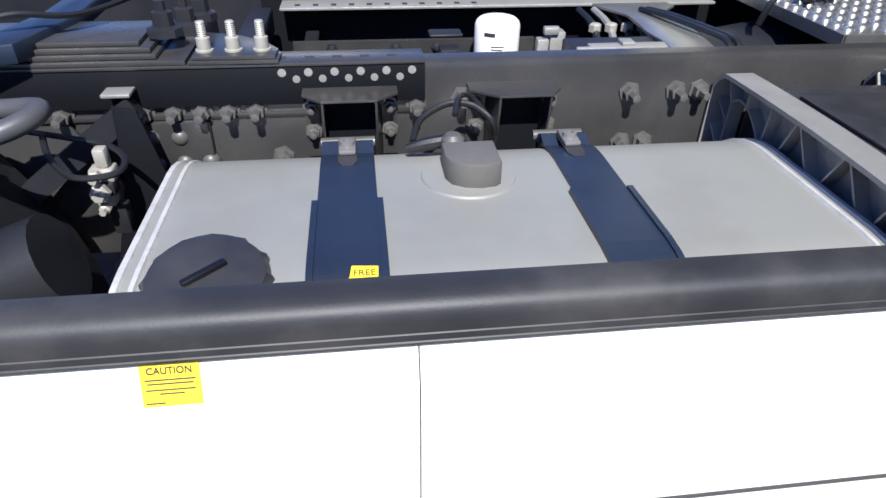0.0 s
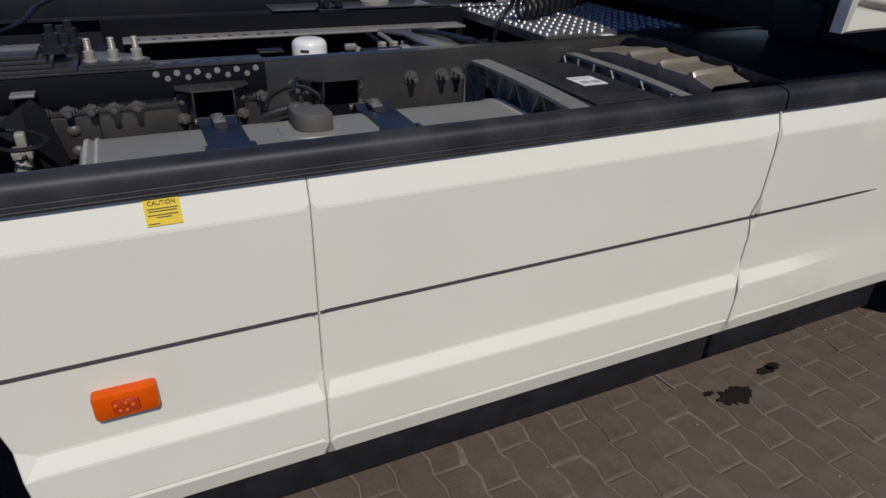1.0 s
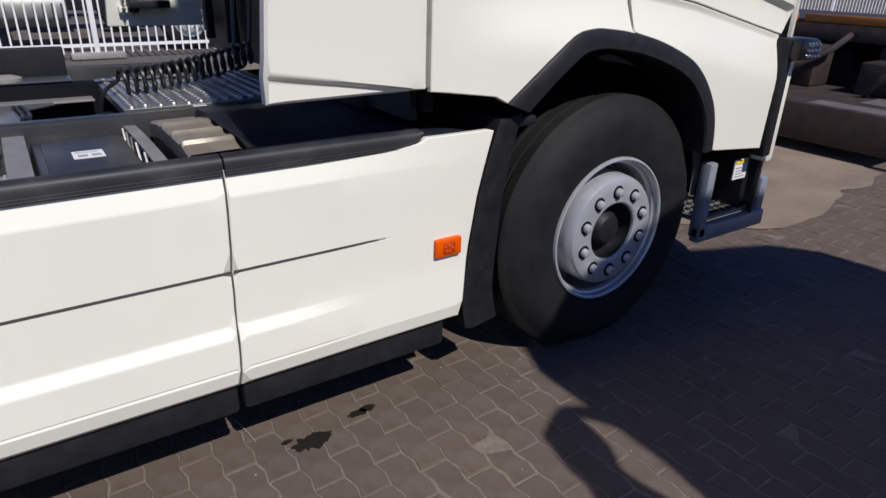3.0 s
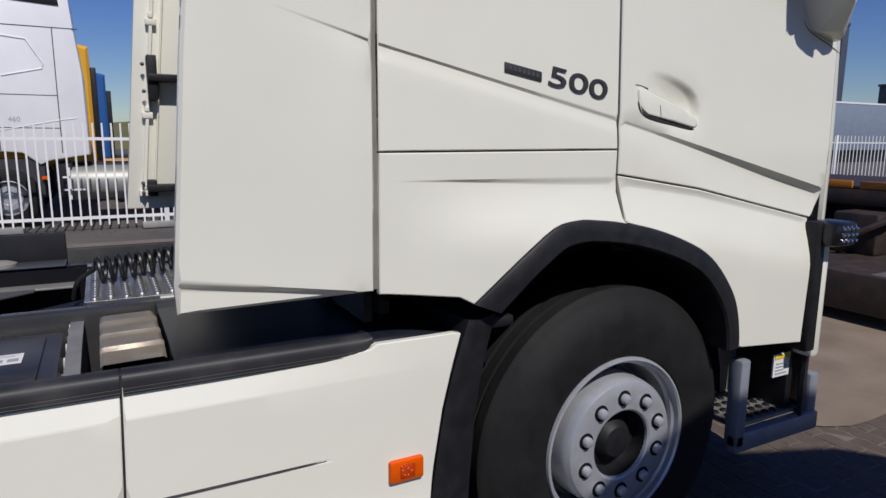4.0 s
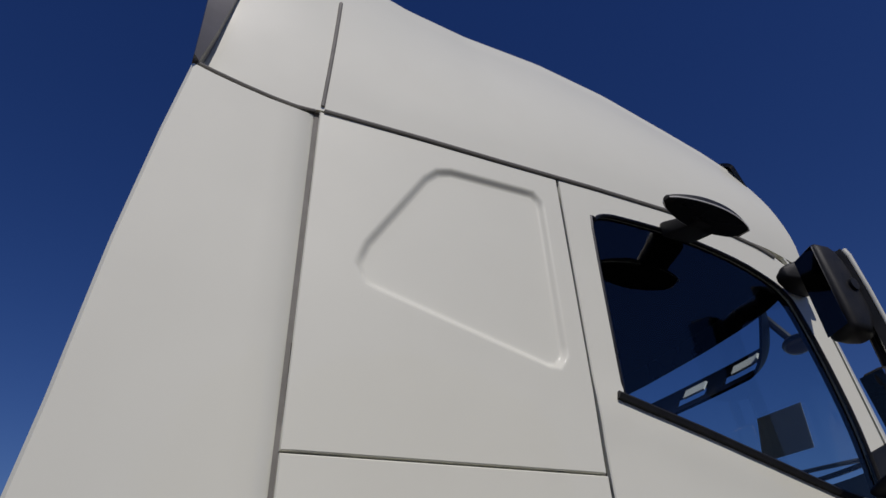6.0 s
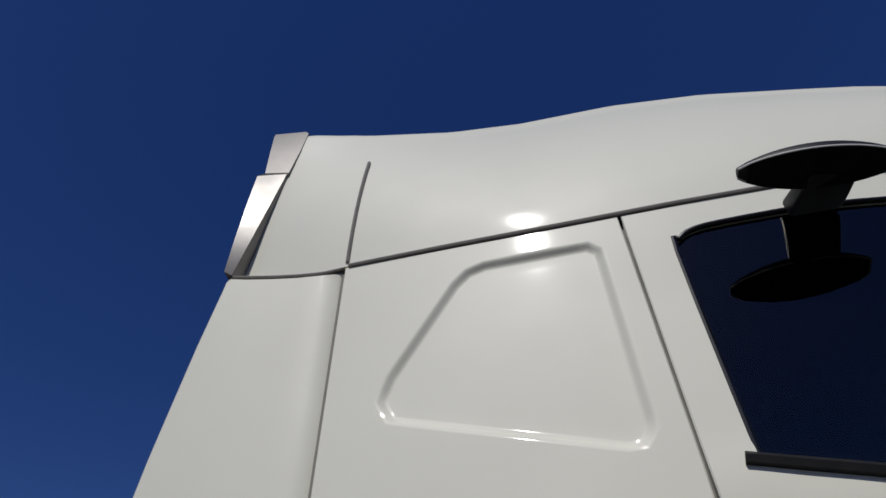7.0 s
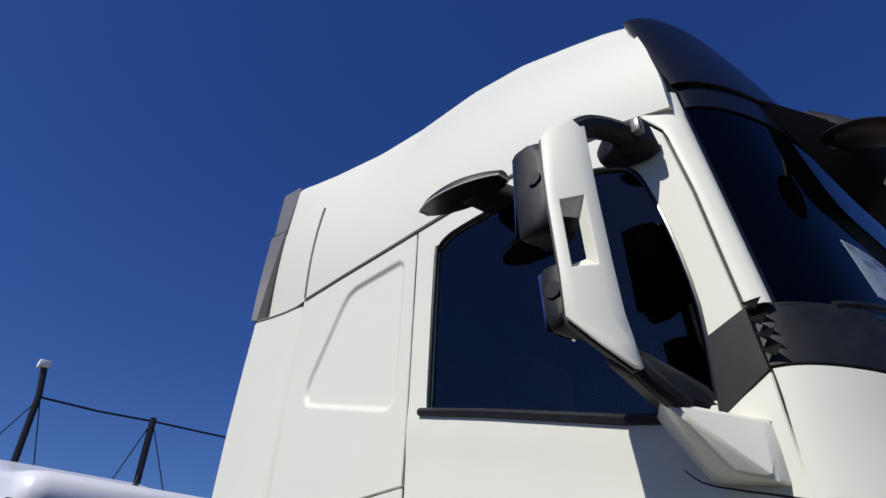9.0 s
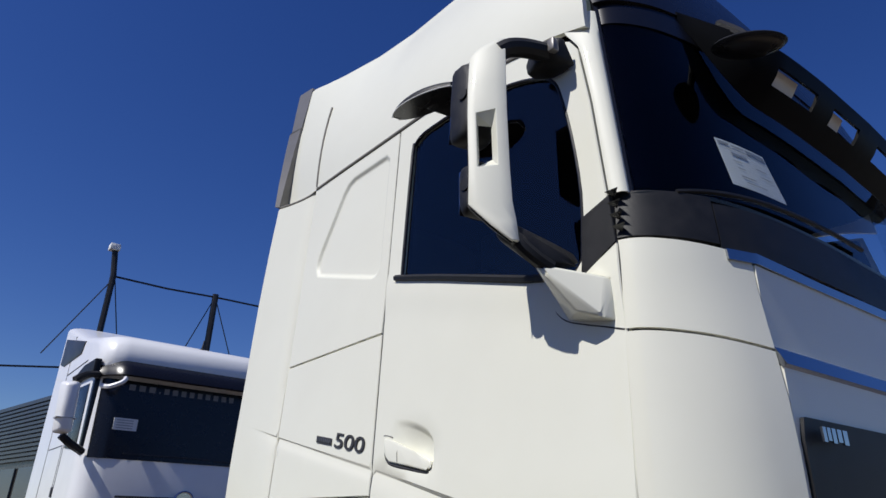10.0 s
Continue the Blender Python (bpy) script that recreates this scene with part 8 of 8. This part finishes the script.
    tube(bm, [(-0.53, -2.69, 2.775), (-0.45, -2.72, 2.775), (-0.36, -2.86, 2.76)], 0.032, 8)
    tube(bm, [(-0.57, -2.69, 2.16), (-0.50, -2.72, 2.12), (-0.40, -2.86, 2.06)], 0.030, 8)
    part("mirror_arm", bm, BLACK, nm)
    wheel_simple("wheel", 0.85, -2.87, -1, t)
    part("chassis_block", boxes((-0.1, 6.3, -4.8, -3.5, 0.5, 1.0), bev=0.03), FRAME_DARK, t)


def far_things():
    # low-loader ahead
    t = thing("flatbed_trailer", (6.9, 5.0, 0), "dark flatbed trailer chassis with an orange side band", "trailer")
    om = mat("orange_band", (0.52, 0.19, 0.02), 0.5, 0, 0.15, 6)
    dm = mat("rusty_dark_steel", (0.03, 0.026, 0.025), 0.6, 0.2, 0.3, 8, bump=0.2, color2=(0.06, 0.04, 0.03))
    part("side_beam", boxes((5.70, 5.82, 0.4, 12.0, 0.86, 1.02), (8.0, 8.12, 0.4, 12.0, 0.86, 1.02), bev=0.01), dm, t)
    part("deck_board", boxes((5.72, 8.1, 0.4, 12.0, 1.02, 1.06)), dm, t)
    for k in range(6):
        part("side_band", boxes((5.675, 5.70, 0.6 + 1.9 * k, 2.42 + 1.9 * k, 1.04, 1.12), bev=0.005), om, t)
    for k in range(9):
        part("cross_bearer", boxes((5.75, 8.05, 0.8 + 1.3 * k, 0.9 + 1.3 * k, 0.72, 0.86)), dm, t)
    part("main_beam", boxes((6.3, 6.42, 0.4, 12, 0.45, 0.86), (7.4, 7.52, 0.4, 12, 0.45, 0.86)), dm, t)
    for y in (2.2, 3.5, 4.8):
        bm = bmesh.new()
        lathe(bm, [(0.0, 0.0), (0.26, 0.0), (0.40, 0.02), (0.44, -0.05), (0.44, -0.30), (0.0, -0.30)], Matrix.Translation((5.75, y, 0.44)) @ Euler((0, radians(-90), 0)).to_matrix().to_4x4(), 28)
        part("wheel", bm, RUBBER, t)
    low = part("low_deck", boxes((4.15, 5.70, 0.55, 9.0, 0.22, 0.40), (4.10, 4.18, 0.5, 9.0, 0.10, 0.44), bev=0.02), dm, t, "dark low deck with pale gleam patches")
    # pale grey plates paint the gleams on the dark deck
    worn = mat("worn_grey_steel", (0.30, 0.28, 0.26), 0.4, 0.5, 0.3, 8)
    for x0, x1, y0, y1 in ((4.3, 4.6, 0.8, 1.5), (4.8, 5.2, 1.0, 1.25), (4.4, 4.7, 2.1, 2.9), (5.0, 5.5, 2.6, 2.8), (4.3, 4.5, 3.6, 4.3), (4.9, 5.3, 3.9, 4.2)):
        part("worn_plate", boxes((x0, x1, y0, y1, 0.40, 0.408)), worn, low, smooth=False)
    for k in range(5):
        bm = bmesh.new()
        tube(bm, spline([(5.5, 0.9 + 0.9 * k, 0.95), (5.3, 1.0 + 0.9 * k, 0.78), (5.15, 1.25 + 0.9 * k, 0.60), (5.2, 1.4 + 0.9 * k, 0.42)], 5), 0.035, 8)
        part("gear_arm", bm, dm, t)
        part("gear_box", boxes((5.30, 5.68, 1.1 + 0.9 * k, 1.55 + 0.9 * k, 0.40, 0.72 + 0.1 * (k % 2)), bev=0.03), dm, t)
    part("tool_box", boxes((5.75, 6.2, 6.0, 7.2, 0.4, 0.84), (5.78, 6.2, 1.0, 1.6, 0.5, 0.84), bev=0.02), dm, t)
    # box trailer, tower and block far off
    t = thing("box_trailer", (46, 27, 0), "grey box trailer parked beyond the fence", "trailer")
    wallm = mat("grey_trailer_wall", (0.20, 0.24, 0.30), 0.5, 0, 0.1, 2)
    part("box_wall", boxes((40, 66, 27, 30, 0.9, 4.3), bev=0.05), wallm, t)
    part("box_roof", boxes((40, 66, 26.98, 30.02, 4.3, 4.42)), WHITE_COLD, t)
    part("underframe", boxes((40, 66, 27.3, 29.7, -0.02, 0.9)), FRAME_DARK, t)
    t = thing("small_truck", (36, 24, 0), "blue truck standing beside the grey trailer", "truck", "parked trucks")
    part("cab_body", hull([(34.0, 22.6, 0.8), (36.0, 22.6, 0.8), (34.0, 24.9, 0.8), (36.0, 24.9, 0.8), (34.2, 22.7, 3.6), (35.6, 22.7, 3.6), (34.2, 24.8, 3.6), (35.6, 24.8, 3.6)], 0.15), mat("blue_far_paint", (0.02, 0.06, 0.22), 0.4, 0, 0.1, 3), t)
    part("underframe", boxes((33.9, 38.0, 22.8, 24.7, -0.02, 0.9)), FRAME_DARK, t)
    tower_m = mat("tower_cladding", (0.075, 0.085, 0.11), 0.45, 0.1, 0.2, 0.4)
    wm = mat("dark_window_glass", (0.05, 0.06, 0.08), 0.15, 0, 0.2, 1)
    for nm, cx, cy, w, d, h, fl, lab in (("office_tower", 126.5, 77.4, 3.6, 2.0, 23.6, 8, "slim grey office tower on the horizon"), ("office_block", 150.0, 73.5, 14.0, 12.0, 13.4, 4, "low dark office block on the horizon")):
        t = thing(nm, (cx, cy, 0), lab, "building")
        part("wall", boxes((cx, cx + d, cy - w / 2, cy + w / 2, 0, h), bev=0.05), tower_m, t)
        part("roof", boxes((cx - 0.2, cx + d, cy - w / 2 - 0.2, cy + w / 2 + 0.2, h, h + 0.5)), tower_m, t)
        win = None
        nx = int(w / 1.3)
        for i in range(nx):
            for j in range(fl):
                m = Matrix.Translation((cx - 0.02, cy - w / 2 + 0.4 + (w - 0.8) * (i + 0.5) / nx, h * (j + 0.6) / (fl + 0.3)))
                if win is None:
                    win = part("window", boxes((-0.04, 0.03, -0.45, 0.45, -0.8, 0.8)), wm, t, smooth=False)
                    win.matrix_basis = m
                else:
                    again(win, m)
    # lattice mast
    t = thing("lattice_mast", (-5.7, 60, 0), "slim steel lattice mast far behind", "mast")
    bm = bmesh.new()
    w = 0.5
    for sx in (-w, w):
        for sy in (-w, w):
            tube(bm, [(-5.7 + sx, 60 + sy, 0), (-5.7 + sx * 0.8, 60 + sy * 0.8, 18.0)], 0.06, 4)
    for k in range(18):
        for sy in (-w, w):
            tube(bm, [(-5.7 - w, 60 + sy, k), (-5.7 + w, 60 + sy, k + 1)], 0.03, 4)
            tube(bm, [(-5.7 + w, 60 + sy, k), (-5.7 - w, 60 + sy, k + 1)], 0.03, 4)
    part("lattice", bm, FRAME, t, smooth=False)
    # poles with a wire and a camera box
    t = thing("wire_pole", (-12, 1.1, 0), "tall dark pole with a camera box on top", "pole", "wire poles")
    bm = bmesh.new()
    tube(bm, [(-12, 1.1, 0), (-12, 1.1, 6.0), (-12, 1.02, 6.55)], 0.06, 8)
    part("mast", bm, FRAME_DARK, t)
    part("camera_box", boxes((-12.1, -11.9, 0.90, 1.10, 6.52, 6.66), bev=0.02), PAPER, t)
    t2 = thing("wire_pole", (-12, 3.25, 0), "tall dark pole carrying a wire", "pole", "wire poles")
    bm = bmesh.new()
    tube(bm, [(-12, 3.25, 0), (-12, 3.25, 6.08)], 0.07, 8)
    part("mast", bm, FRAME_DARK, t2)
    w = thing("overhead_wire", (-12, 2, 0), "thin dark wires strung between the poles", "wire")
    bm = bmesh.new()
    tube(bm, [(-12, 1.1, 5.98), (-12, 2.2, 5.97), (-12, 3.25, 6.02), (-12, 9, 6.1)], 0.022, 5)
    part("wire", bm, CABLE, w)
    for a, b in (((-12, -9.0, 2.8), (-12, 1.1, 4.06)), ((-12, 1.1, 5.9), (-12, 0.2, 4.2)), ((-12, 1.15, 5.9), (-12, 1.6, 4.0)), ((-12, 3.3, 5.9), (-12, 4.1, 4.0)), ((-12, 3.2, 5.9), (-12, 2.5, 4.0))):
        bm = bmesh.new()
        tube(bm, [a, b], 0.012 if a[2] > 5 else 0.02, 5)
        part("stay_wire", bm, CABLE, w)
    # slatted hall
    t = thing("slatted_hall", (-36, -2, 0), "grey hall with slatted cladding and dark windows", "building")
    bm = bmesh.new()
    base = [Vector((-26, 2.6, 0)), Vector((-60, -3.0, 0))]
    d = (base[1] - base[0])
    n = Vector((-d.y, d.x, 0)).normalized()
    if n.y < 0:
        n = -n
    prism(bm, [(p.x, p.y) for p in (base[0], base[1], base[1] + n * 10, base[0] + n * 10)], 0.0, 5.6, "z")
    part("wall", bm, FRAME, t, smooth=False)
    sl = None
    u = d.normalized()
    rot = Euler((0, 0, math.atan2(u.y, u.x))).to_matrix().to_4x4()
    for k in range(14):
        m = Matrix.Translation(base[0] + d * 0.5 - n * 0.06 + Vector((0, 0, 3.3 + 0.165 * k))) @ rot
        if sl is None:
            sl = part("slat", boxes((-d.length / 2, d.length / 2, -0.05, 0.05, -0.05, 0.05)), FRAME, t, smooth=False)
            sl.matrix_basis = m
        else:
            again(sl, m)
    wn_ = None
    for k in range(16):
        m = Matrix.Translation(base[0] + d * ((k + 0.5) / 16) - n * 0.05 + Vector((0, 0, 1.7))) @ rot
        if wn_ is None:
            wn_ = part("window", boxes((-0.85, 0.85, -0.03, 0.03, -1.3, 1.3)), wm, t, smooth=False)
            wn_.matrix_basis = m
        else:
            again(wn_, m)
    # low green rise behind the row
    gm = mat("dry_grass", (0.10, 0.11, 0.04), 0.9, 0, 0.3, 0.2, bump=0.5, bscale=3, color2=(0.16, 0.13, 0.05))
    bm = bmesh.new()
    rows = []
    for i in range(41):
        x = -80 + 6 * i
        h = 3.5 + 1.2 * noise.noise((x * 0.05, 0, 0))
        rows.append([(x, 90, -0.05), (x, 96, h * 0.6), (x, 104, h), (x, 130, h), (x, 140, -0.05)])
    loft(bm, rows)
    o = part("grass_bank", bm, gm, None)
    tagged(o, "low dry green bank along the horizon", "bank", kind="structure")


fence(10.5, -13.0, 9)
fence(0, 0, 8, -28.0, (16.5, 16.6, 0))
far_trucks()
far_things()


# ---- exterior paving ----
PAVER = mat("brown_paver", (0.098, 0.070, 0.050), 0.85, 0, 0.3, 14, bump=0.5, bscale=140, color2=(0.112, 0.088, 0.070), stain=0.55, stain_scale=7.0, stain_color=(0.135, 0.106, 0.080))
SAND = mat("joint_sand", (0.20, 0.163, 0.125), 0.95, 0, 0.3, 30, bump=0.5, bscale=200, stain=0.6, stain_scale=2.0, stain_color=(0.09, 0.075, 0.055))


def vary(m):
    """Lets each piece differ a little in tone."""
    n, l = m.node_tree.nodes, m.node_tree.links
    b = n["Principled BSDF"]
    src = b.inputs["Base Color"].links[0].from_socket
    info, geo = n.new("ShaderNodeObjectInfo"), n.new("ShaderNodeNewGeometry")
    add = n.new("ShaderNodeMath")
    add.operation = "ADD"
    l.new(info.outputs["Random"], add.inputs[0])
    l.new(geo.outputs["Random Per Island"], add.inputs[1])
    fr = n.new("ShaderNodeMath")
    fr.operation = "FRACT"
    l.new(add.outputs[0], fr.inputs[0])
    mr = n.new("ShaderNodeMapRange")
    mr.inputs["To Min"].default_value, mr.inputs["To Max"].default_value = 0.92, 1.07
    l.new(fr.outputs[0], mr.inputs["Value"])
    hsv = n.new("ShaderNodeHueSaturation")
    l.new(src, hsv.inputs["Color"])
    l.new(mr.outputs["Result"], hsv.inputs["Value"])
    l.new(hsv.outputs["Color"], b.inputs["Base Color"])


vary(PAVER)
BL, BW, BH = 0.216, 0.1035, 0.010


def paver_mesh():
    """A block with zigzag flanks, its length along y."""
    bm = bmesh.new()
    w = 0.0055
    ys = [-0.5, -0.25, 0.0, 0.25, 0.5]

    def ring(g, z):
        k = (BL - 2 * g) / BL
        right = [(BW / 2 - g + (w if i % 2 else -w), y * BL * k, z) for i, y in enumerate(ys)]
        left = [(-BW / 2 + g + (w if i % 2 else -w), y * BL * k, z) for i, y in enumerate(ys)][::-1]
        return [bm.verts.new(p) for p in right + left]
    lo, mi, up = ring(0.0028, -BH), ring(0.0028, -0.0025), ring(0.0075, 0.0)
    bm.faces.new(up)
    n = len(up)
    for i in range(n):
        j = (i + 1) % n
        bm.faces.new((lo[i], lo[j], mi[j], mi[i]))
        bm.faces.new((mi[i], mi[j], up[j], up[i]))
    me = bpy.data.meshes.new("paver")
    bm.to_mesh(me)
    bm.free()
    me.materials.append(PAVER)
    return me


def paving():
    bm = bmesh.new()
    box(bm, -9, 9, -9, 9, -0.03, -0.0024)
    bed = part("pavement", bm, SAND, None, smooth=False)
    tagged(bed, "brown block paving with sandy joints", "pavement", kind="structure")
    me = paver_mesh()
    rng = random.Random(5)
    base = np.array([v.co[:] for v in me.vertices])
    faces = [tuple(p.vertices) for p in me.polygons]
    V, F = [], []
    near = 0
    ang = radians(1.5)
    ca, sa = math.cos(ang), math.sin(ang)
    for i in range(-78, 79):
        for j in range(-38, 39):
            u = i * BW
            v = (j + (0.5 if i % 2 else 0.0)) * BL
            x, y = -0.669 + u * ca - v * sa, 0.168 + u * sa + v * ca
            if abs(x) > 8 or abs(y) > 8:
                continue
            tilt = Euler((rng.gauss(0, 0.006), rng.gauss(0, 0.010), ang + rng.gauss(0, 0.010)))
            m = Matrix.Translation((x, y, rng.gauss(0.0003, 0.0010))) @ tilt.to_matrix().to_4x4()
            if -2.2 < x < -0.30 and -0.95 < y < 0.28 and near < 300:
                near += 1
                o = new("paver", me)
                o.parent = bed
                o.matrix_basis = m
            else:
                k = len(V)
                V.extend((m @ Vector(p))[:] for p in base)
                F.extend(tuple(q + k for q in f) for f in faces)
    rest = bpy.data.meshes.new("paver_field")
    rest.from_pydata(V, [], F)
    rest.materials.append(PAVER)
    o = new("paver_field", rest)
    o.parent = bed
    tagged(o, kind="stuff")
    # oil spot and small litter
    sp = mat("oil_stain", (0.018, 0.014, 0.012), 0.5, 0, 0.3, 20)
    bm = bmesh.new()
    for cx, cy, r in ((-1.255, 0.032, 1.0), (-1.06, 0.086, 0.55), (-1.02, 0.094, 0.45), (-1.33, 0.075, 0.3)):
        pts = [(cx + r * (0.036 + 0.026 * rng.random()) * math.cos(a) * 1.35, cy + r * (0.024 + 0.022 * rng.random()) * math.sin(a), 0.0042) for a in np.linspace(0, 2 * math.pi, 34)[:-1]]
        bm = bmesh.new()
        bm.faces.new([bm.verts.new(p) for p in pts])
        part("oil_spot", bm, sp, bed, "dark oil spot on the paving")
    drift = mat("dry_sand_film", (0.25, 0.195, 0.14), 0.95, 0, 0.3, 2.5, bump=0.5, bscale=160, color2=(0.19, 0.145, 0.105), stain=0.6, stain_scale=1.2, stain_color=(0.13, 0.10, 0.075))
    bm = bmesh.new()
    ring = []
    for k in range(90):
        a = 2 * math.pi * k / 90
        q = 1 + 0.10 * noise.noise((2.2 * math.cos(a), 2.2 * math.sin(a), 0.3)) + 0.04 * noise.noise((9 * math.cos(a), 9 * math.sin(a), 4.0))
        ring.append(bm.verts.new((2.75 + 2.1 * q * math.cos(a), 2.35 + 2.0 * q * math.sin(a), 0.0055)))
    bm.faces.new(ring)
    part("sand_film", bm, drift, bed, "thin film of dry sand over the blocks", smooth=False)
    # pebbles and crumbs in the joints
    bm = bmesh.new()
    for k in range(70):
        x, y = rng.uniform(-2.0, 0.9), rng.uniform(-1.3, 0.35)
        d = rng.uniform(0.0015, 0.004)
        bmesh.ops.create_icosphere(bm, subdivisions=1, radius=d, matrix=Matrix.Translation((x, y, 0.002)) @ Matrix.Diagonal((1.2, 1, 0.6, 1)))
    o = part("grit", bm, CONCRETE, bed)
    tagged(o, kind="stuff")
    # a dry twig
    bm = bmesh.new()
    tube(bm, spline([(-1.442, 0.275, 0.004), (-1.436, 0.235, 0.010), (-1.426, 0.185, 0.006), (-1.418, 0.132, 0.004)], 5), 0.0022, 5)
    part("twig", bm, CONCRETE, bed, "pale dry twig")


paving()
